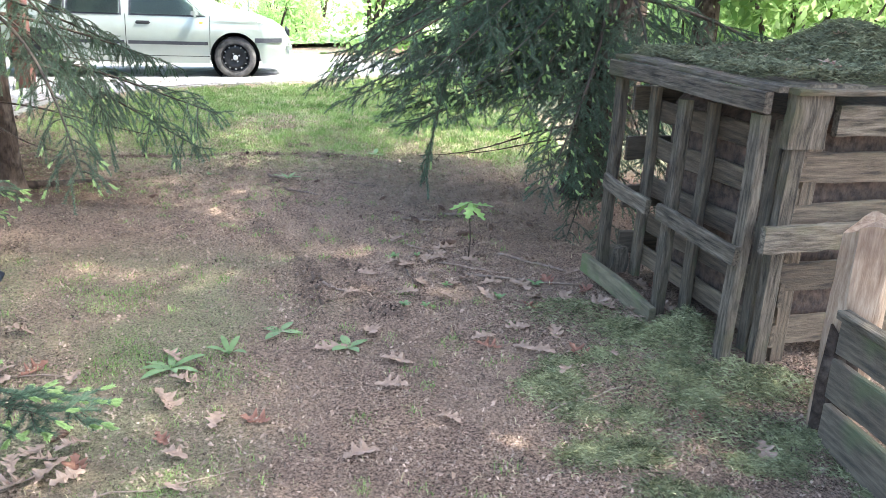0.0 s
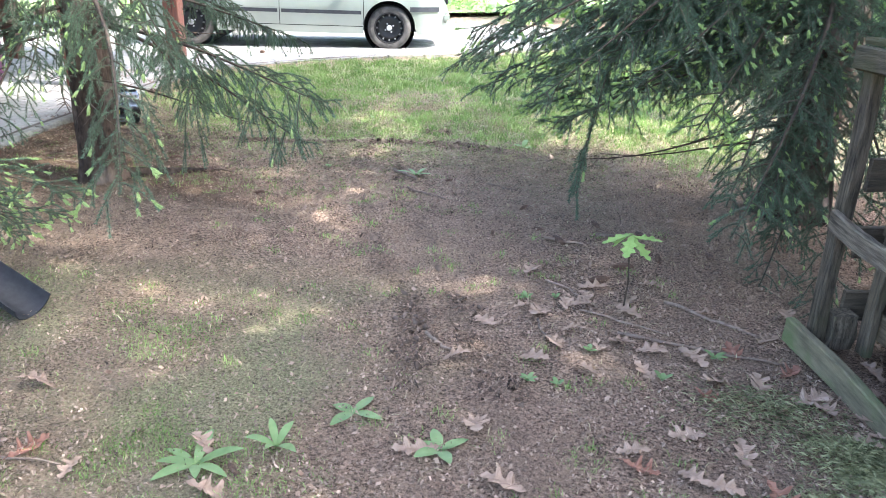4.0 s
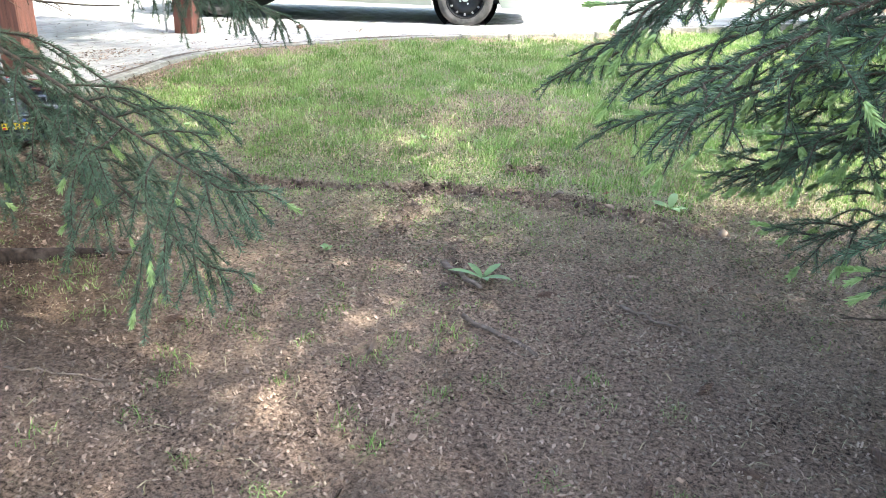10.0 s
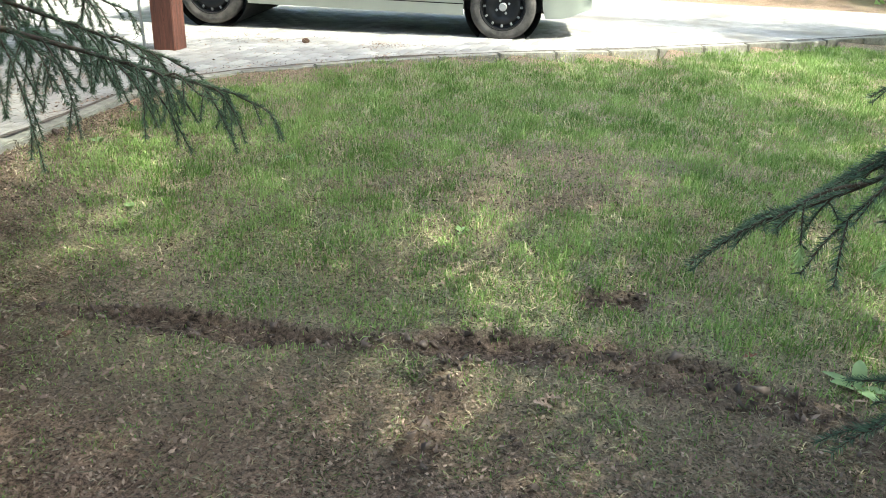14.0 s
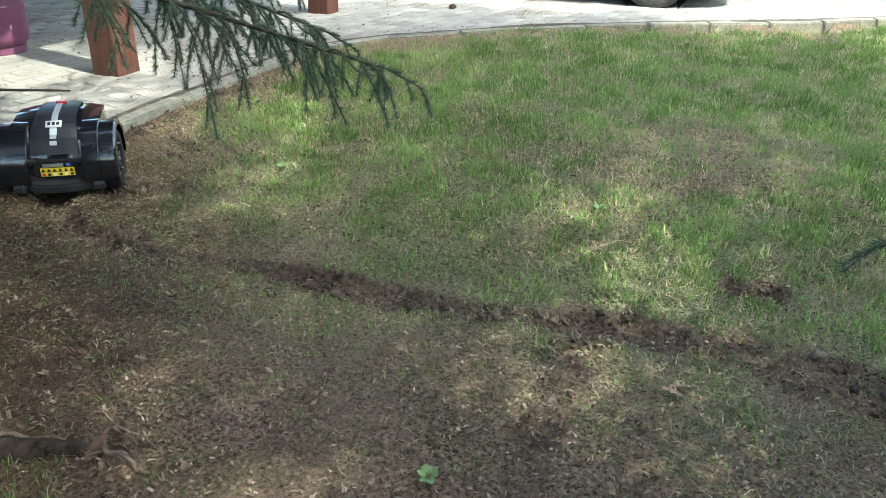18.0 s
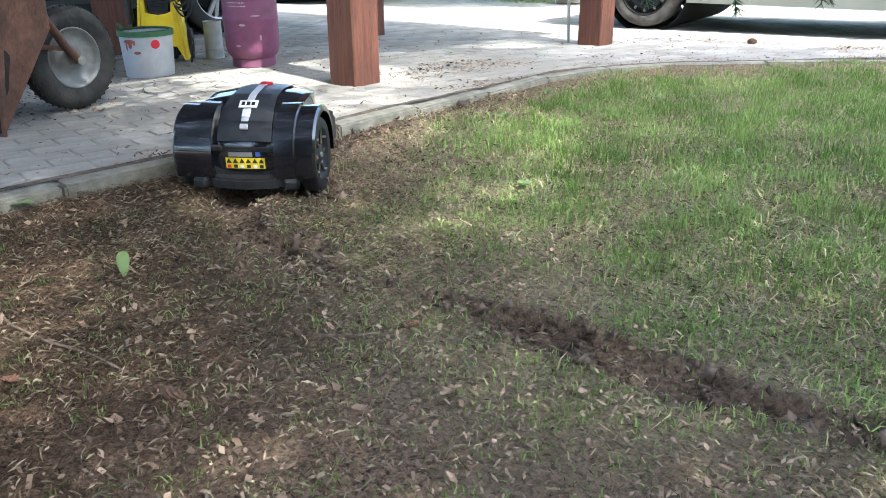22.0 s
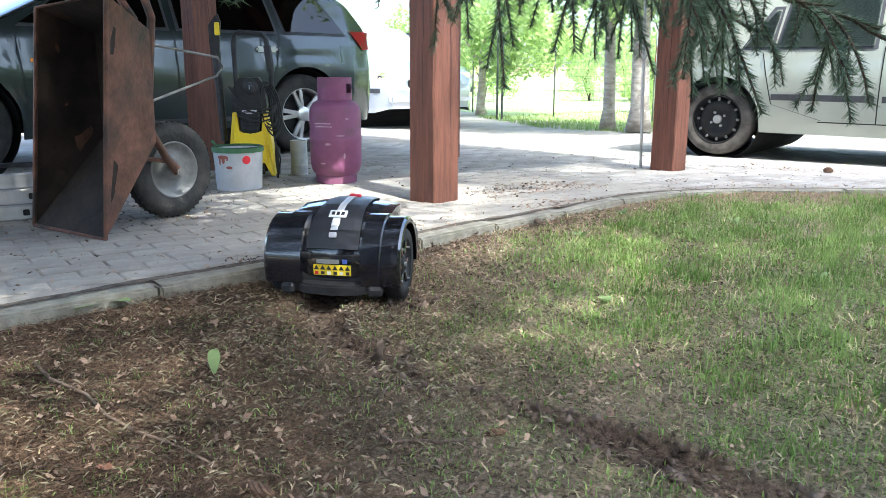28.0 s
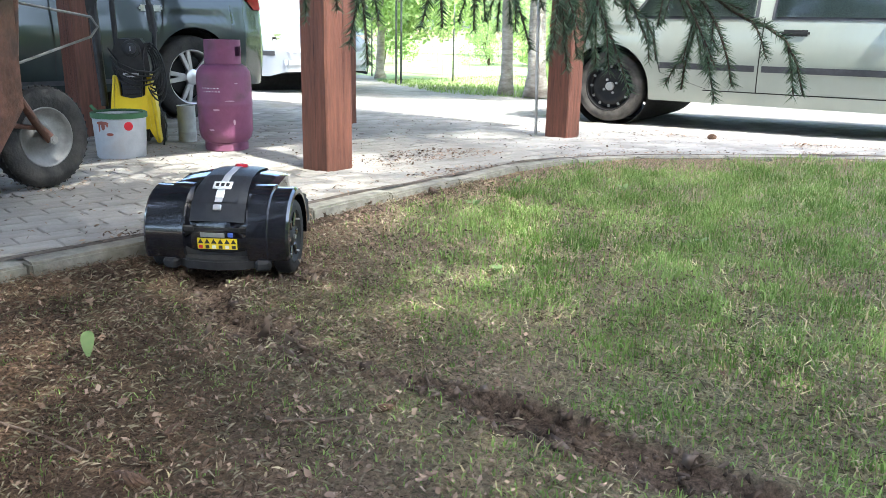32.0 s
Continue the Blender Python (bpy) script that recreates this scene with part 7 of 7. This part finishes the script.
for k, (x, y) in enumerate(SPOTS):
    ob = new("fallen_leaf", LEAVES[k % 7])
    sc = random.uniform(0.75, 1.2) if y < 6 else random.uniform(0.3, 0.5)
    ob.matrix_world = on_ground(x, y, 0.016, random.uniform(-14, 14), random.uniform(-14, 14), random.uniform(0, 360)) @ Matrix.Scale(sc, 4)
    tagged(ob, "dry brown lobed oak leaf fallen on the forest floor", "leaf", "fallen oak leaves")


HEAP_LEAF = random.Random(21)
for k in range(26):
    u, v = HEAP_LEAF.uniform(0.05, 1.05), HEAP_LEAF.uniform(0.2, 1.4)
    ob = new("fallen_leaf", LEAVES[k % 7])
    ob.matrix_world = HM @ pose(u, v, 1.15 + float(np.clip(heap_z(np.array(u), np.array(v)), -0.01, 1)), HEAP_LEAF.uniform(-30, 30), HEAP_LEAF.uniform(-30, 30), HEAP_LEAF.uniform(0, 360)) @ Matrix.Scale(HEAP_LEAF.uniform(0.5, 0.9), 4)
    tagged(ob, "dry brown leaf on the heap of clippings", "leaf", "fallen oak leaves")


def cone_mesh(seed):
    bm = bmesh.new()
    n, m = 14, 11
    rings = []
    for i in range(m):
        s = i / (m - 1)
        r = 0.0135 * math.sin(math.pi * (0.08 + 0.86 * s)) ** 0.7
        rings.append([bm.verts.new((0.095 * (s - 0.5), r * (1 + (0.22 if (j + i) % 2 else -0.05)) * math.cos(2 * math.pi * j / n), r * (1 + (0.22 if (j + i) % 2 else -0.05)) * math.sin(2 * math.pi * j / n))) for j in range(n)])
    for a, b in zip(rings, rings[1:]):
        for j in range(n):
            bm.faces.new((a[j], a[(j + 1) % n], b[(j + 1) % n], b[j]))
    bm.faces.new(rings[0][::-1]), bm.faces.new(rings[-1])
    me = bpy.data.meshes.new("spruce_cone")
    bm.to_mesh(me)
    bm.free()
    me.materials.append(CONE)
    return me


CONE_ME = cone_mesh(1)
for x, y, sc in ((-2.256, 5.737, 0.7), (-0.329, 4.956, 1.2), (-0.528, 5.435, 1.1), (-0.866, 5.444, 0.6), (-0.648, 5.587, 0.7), (-1.243, 6.287, 0.7), (-3.08, 6.286, 0.8), (-3.19, 6.415, 0.6), (-1.62, 2.87, 0.9), (-0.22, 5.15, 1.1), (-0.05, 5.3, 0.9),
                 (-2.72, 6.06, 1.0), (-0.35, 5.75, 0.9), (0.2, 5.4, 0.9), (-0.75, 5.9, 0.7), (-2.62, 7.4, 0.5), (-1.3, 3.34, 0.6), (-0.12, 5.62, 1.0), (-2.45, 6.55, 0.45), (-3.0, 6.75, 0.5)):
    ob = new("spruce_cone", CONE_ME)
    ob.matrix_world = on_ground(x, y, 0.011 * sc, random.uniform(0, 90), random.uniform(-6, 6), random.uniform(0, 360)) @ Matrix.Scale(sc, 4)
    tagged(ob, "dark brown spruce cone lying on the ground", "cone", "fallen spruce cones")
ob = new("spruce_cone", CONE_ME)
ob.matrix_world = pose(-4.516, 11.058, float(pave_z(-4.516, 11.058)) + 0.016, 40, 0, 30) @ Matrix.Scale(0.9, 4) @ Matrix.Diagonal((0.7, 1.6, 1.6, 1))
tagged(ob, "dark brown spruce cone on the sunlit paving", "cone", "fallen spruce cones")


def stick(x0, y0, x1, y1, r, label="thin dry stick lying on the ground"):
    k = 7
    rnd = random.Random(int(x0 * 1000 + y1 * 77))
    pts = []
    for i in range(k):
        f = i / (k - 1)
        x, y = x0 + (x1 - x0) * f + rnd.uniform(-1, 1) * 0.012, y0 + (y1 - y0) * f + rnd.uniform(-1, 1) * 0.012
        pts.append((x, y, float(ground_z(x, y)) + r * 0.8 + rnd.uniform(0, 0.008)))
    t = thing("stick", label, "stick", group="fallen sticks")
    part("stem", tube(pts, [r * (1 - 0.5 * i / k) for i in range(k)], 7), DEADWOOD, t, smooth="all")
    if r > 0.004:
        p = Vector(pts[3])
        part("side_twig", tube([p, p + Vector((rnd.uniform(-0.06, 0.06), rnd.uniform(-0.06, 0.06), 0.012))], [r * 0.5, r * 0.2], 5), DEADWOOD, t)


for a in ((-2.75, 6.07, -2.55, 6.06, 0.008), (-3.0, 5.95, -2.75, 6.07, 0.006), (-0.95, 4.25, -0.82, 4.12, 0.007), (-0.25, 4.45, 0.35, 4.35, 0.007), (-0.4, 4.62, -0.05, 4.50, 0.005), (-0.55, 4.9, -0.35, 4.75, 0.005), (-0.05, 4.80, 0.3, 4.55, 0.008), (-0.55, 4.5, -0.5, 4.3, 0.005),
          (-2.5, 5.35, -2.2, 5.4, 0.003), (-2.0, 5.0, -2.3, 4.9, 0.003), (-0.6, 5.45, -0.4, 5.42, 0.009), (-0.35, 5.6, -0.15, 5.55, 0.010), (-3.8, 6.0, -3.45, 5.95, 0.006), (-3.9, 6.1, -3.2, 6.25, 0.004), (-2.85, 6.15, -2.6, 6.12, 0.003), (-1.45, 6.05, -1.2, 5.9, 0.008),
          (-2.35, 3.2, -1.75, 3.25, 0.006), (-1.0, 6.3, -0.8, 6.2, 0.006), (-3.1, 6.55, -3.0, 6.68, 0.004), (-1.5, 2.5, -1.0, 2.7, 0.003), (0.0, 3.1, 0.35, 3.3, 0.004), (-1.62, 6.38, -1.45, 6.25, 0.012)):
    stick(*a)

# surface root of the first spruce, mossy where it dives into the soil
MOSS = leafy("moss", (0.06, 0.10, 0.02), (0.15, 0.20, 0.05), 0.9, 0.1, 20)
root = thing("surface_root", "bare surface root beside the spruce trunk", "root")
part("stem", tube([(-3.14, 5.78, 0.03), (-2.98, 5.90, 0.012), (-2.82, 6.0, 0.004), (-2.68, 6.09, -0.01), (-2.58, 6.14, -0.035)], [0.036, 0.033, 0.03, 0.024, 0.016], 12), BARK, root, smooth="all")
V, F = blades(9000, -2.85, -2.35, 5.95, 6.30, lambda x, y: 0.9 * np.exp(-((x + 2.55) ** 2 + (y - 6.13) ** 2) / 0.010), 0.008, 0.02, 0.002, RNG)
tagged(new("moss_patch", mesh_np("moss_patch", V, F, MOSS)), "small bright moss patch by the root", "moss", kind="stuff")


def blade_leaf(bm, base, az, l, w, rise, droop, fold=0.15):
    """One broad leaf: a bent, folded strip from its base outwards."""
    n = 7
    d, e = Vector((math.cos(az), math.sin(az), 0)), Vector((-math.sin(az), math.cos(az), 0))
    prev = None
    for i in range(n + 1):
        s = i / n
        ww_ = w / 2 * (math.sin(math.pi * (0.06 + 0.92 * s)) ** 0.8)
        c = Vector(base) + d * (l * s * math.cos(rise)) + Vector((0, 0, l * (s * math.sin(rise) - droop * s * s)))
        q = [bm.verts.new(c + e * ww_ + Vector((0, 0, fold * ww_))), bm.verts.new(c), bm.verts.new(c - e * ww_ + Vector((0, 0, fold * ww_)))]
        if prev:
            bm.faces.new((prev[0], q[0], q[1], prev[1]))
            bm.faces.new((prev[1], q[1], q[2], prev[2]))
        prev = q


def weed(x, y, leaves, l, w, rise, droop, nm, label, mat=WEED):
    rnd = random.Random(int(x * 991 + y * 313))
    t = thing(nm, label, "weed", on_ground(x, y))
    a0 = rnd.uniform(0, 6)
    for k in range(leaves):
        bm = bmesh.new()
        blade_leaf(bm, (0, 0, 0.004), a0 + 2 * math.pi * k / leaves + rnd.uniform(-0.35, 0.35), l * rnd.uniform(0.7, 1.15), w * rnd.uniform(0.8, 1.2), rise * rnd.uniform(0.6, 1.3), droop)
        part("leaf", bm, mat, t, smooth="all")


weed(-1.41, 3.34, 7, 0.15, 0.034, 0.45, 0.30, "dandelion_rosette", "flat rosette of pale green dandelion leaves")
weed(-1.22, 3.46, 5, 0.13, 0.03, 0.8, 0.35, "dandelion_rosette", "small dandelion rosette with upright leaves")
weed(-1.06, 3.69, 4, 0.10, 0.04, 0.25, 0.15, "dandelion_rosette", "flat young dandelion leaves")
weed(-0.76, 3.56, 5, 0.10, 0.04, 0.35, 0.2, "dandelion_rosette", "young dandelion rosette by the rut")
weed(-1.47, 6.33, 5, 0.13, 0.03, 0.5, 0.3, "dandelion_rosette", "wilting dandelion leaves near the ruts")
weed(-0.90, 7.33, 5, 0.12, 0.04, 0.5, 0.3, "dandelion_rosette", "fresh dandelion leaves beside the lawn")
weed(-3.62, 6.43, 1, 0.095, 0.026, 1.0, 0.45, "plantain_weed", "single upright pale green plantain leaf")
weed(-4.22, 6.35, 4, 0.10, 0.045, 0.5, 0.25, "plantain_weed", "small plantain beside the kerb")
weed(-4.28, 6.62, 3, 0.09, 0.04, 0.6, 0.25, "plantain_weed", "small plantain beside the kerb")
for x, y in ((-0.55, 4.02), (-0.35, 4.28), (-0.45, 4.02), (-0.1, 4.12), (0.1, 4.35), (-0.62, 4.68), (-0.5, 4.72), (-2.05, 6.35), (-3.45, 7.6), (-2.2, 7.9), (-4.3, 8.7), (-4.35, 9.4), (-3.6, 9.9), (-4.1, 8.2), (-4.3, 7.6), (-3.2, 8.4), (-3.9, 9.0)):
    weed(x, y, random.choice((4, 5, 6)), random.uniform(0.035, 0.07), 0.020, 0.8, 0.3, "broadleaf_weed", "small fresh green weed among the grass")

# oak seedling with a whorl of fresh leaves
oak = thing("oak_seedling", "young oak seedling with five bright green leaves", "seedling", on_ground(-0.22, 4.70))
part("stem", tube([(0, 0, 0), (0.006, 0.004, 0.12), (-0.004, 0.0, 0.24), (0.0, 0.0, 0.325)], [0.004, 0.0035, 0.003, 0.002], 7), TWIG, oak, smooth="all")
for k in range(6):
    me = oak_leaf_mesh(30 + k, 0.12, OAK_FRESH, 0.09, 0.22)
    part("leaf", me, None, oak, m=pose(0, 0, 0.325, 0, 0, 62 * k + 10) @ pose(0, 0, 0, 0, 14 + 13 * (k % 3), 0) @ pose(0.066, 0, 0))

# low young spruce by the path and a dark plastic tray
ys = thing("young_spruce", "young spruce shoots with bright green tips close to the ground", "spruce", on_ground(-3.08, 4.36, 0.0))
YB = bough_mesh(77, 0.62, 0.16, 0.3, 1500, 0.9, 1.0, 1.0, tipw=0.0045)
part("stem", tube([(-0.03, 0, 0), (-0.02, 0, 0.25), (0, 0, 0.62)], [0.012, 0.009, 0.004], 7), TWIG, ys)
for z, az, sc in ((0.46, 4, 1.0), (0.36, -16, 0.85), (0.30, 20, 0.8), (0.42, 110, 0.8), (0.35, 200, 0.9), (0.24, -2, 0.65), (0.55, -70, 0.7)):
    part("branch", YB, None, ys, m=pose(0, 0, z, 0, 0, az) @ Matrix.Scale(sc, 4))
tr = thing("plastic_gutter", "black half-round plastic gutter piece lying tilted on the ground", "gutter", on_ground(-2.44, 4.02, 0.0, 0, -22, 170))
b = bmesh.new()
rows_ = []
for i in range(13):
    a_ = radians(-84 + 14 * i)
    rows_.append([b.verts.new((u, rr * math.sin(a_), 0.082 - rr * math.cos(a_))) for u in (0, 0.4, 0.8) for rr in (0.085, 0.080)])
for p, q in zip(rows_, rows_[1:]):
    for a_, c_ in ((0, 2), (2, 4)):
        b.faces.new((p[a_], p[c_], q[c_], q[a_]))
        b.faces.new((p[a_ + 1], q[a_ + 1], q[c_ + 1], p[c_ + 1]))
    b.faces.new((p[0], q[0], q[1], p[1]))
for p in (rows_[0], rows_[-1]):
    b.faces.new((p[0], p[1], p[3], p[2]))
    b.faces.new((p[2], p[3], p[5], p[4]))
part("sheet", b, BLACK_MATT, tr, smooth=True)

# ---- paving blocks ----
BL, BW = 0.200, 0.100


def block_mesh():
    bm = box(BL - 0.004, BW - 0.004, 0.05, (0, 0, -0.025), 0.004)
    me = bpy.data.meshes.new("paver")
    bm.to_mesh(me)
    bm.free()
    me.materials.append(PAVER)
    return me


PAVER_ME = block_mesh()
ang = radians(-3)
ca, sa = math.cos(ang), math.sin(ang)
rest_v, near_n = [], 0
base_v = np.array([v.co[:] for v in PAVER_ME.vertices])
base_f = [list(p.vertices) for p in PAVER_ME.polygons]
rp = random.Random(9)
cand = []
for r in range(-70, 70):
    for c in range(-40, 40):
        lx, ly = c * BL + (BL / 2 if r % 2 else 0), r * BW
        x, y = -5.2 + ca * ly - sa * lx, 8.5 + sa * ly + ca * lx
        if -8.6 < x < -1.5 and 5.3 < y < 12.9:
            cand.append((x, y))
gaps = kerb_gap(np.array([p[0] for p in cand]), np.array([p[1] for p in cand]))
keep = [(x, y) for (x, y), g_ in zip(cand, gaps) if g_ < -0.13]
keep.sort(key=lambda p: (p[0] + 4.5) ** 2 + (p[1] - 7.6) ** 2)
rot = math.degrees(ang) + 90
joined = []
for k, (x, y) in enumerate(keep):
    zz = float(pave_z(x, y)) + rp.uniform(-0.0015, 0.0015)
    m = pose(x, y, zz, rp.uniform(-0.4, 0.4), rp.uniform(-0.4, 0.4), rot + rp.uniform(-0.8, 0.8))
    if k < 300:
        ob = new("paver", PAVER_ME)
        ob.parent, ob.matrix_local = pavement, m
    else:
        A = np.array(m)
        joined.append(base_v @ A[:3, :3].T + A[:3, 3])
nb = len(joined)
V = np.concatenate(joined)
quads_ = [f for f in base_f if len(f) == 4]
tris_ = [f for f in base_f if len(f) == 3]
allf = np.array([f for f in quads_] + [[*t3, t3[2]] for t3 in ()])
k = len(base_v)
F = (np.arange(nb)[:, None, None] * k + allf[None]).reshape(-1, 4)
PAVER_FAR = leafy("far concrete pavers", (0.22, 0.205, 0.19), (0.38, 0.36, 0.335), 0.85, 0.0, 3)
ob = new("paver_field", mesh_np("paver_field", V, F, PAVER_FAR))
ob.parent = pavement
tagged(ob, "rows of grey concrete pavers", kind="stuff")
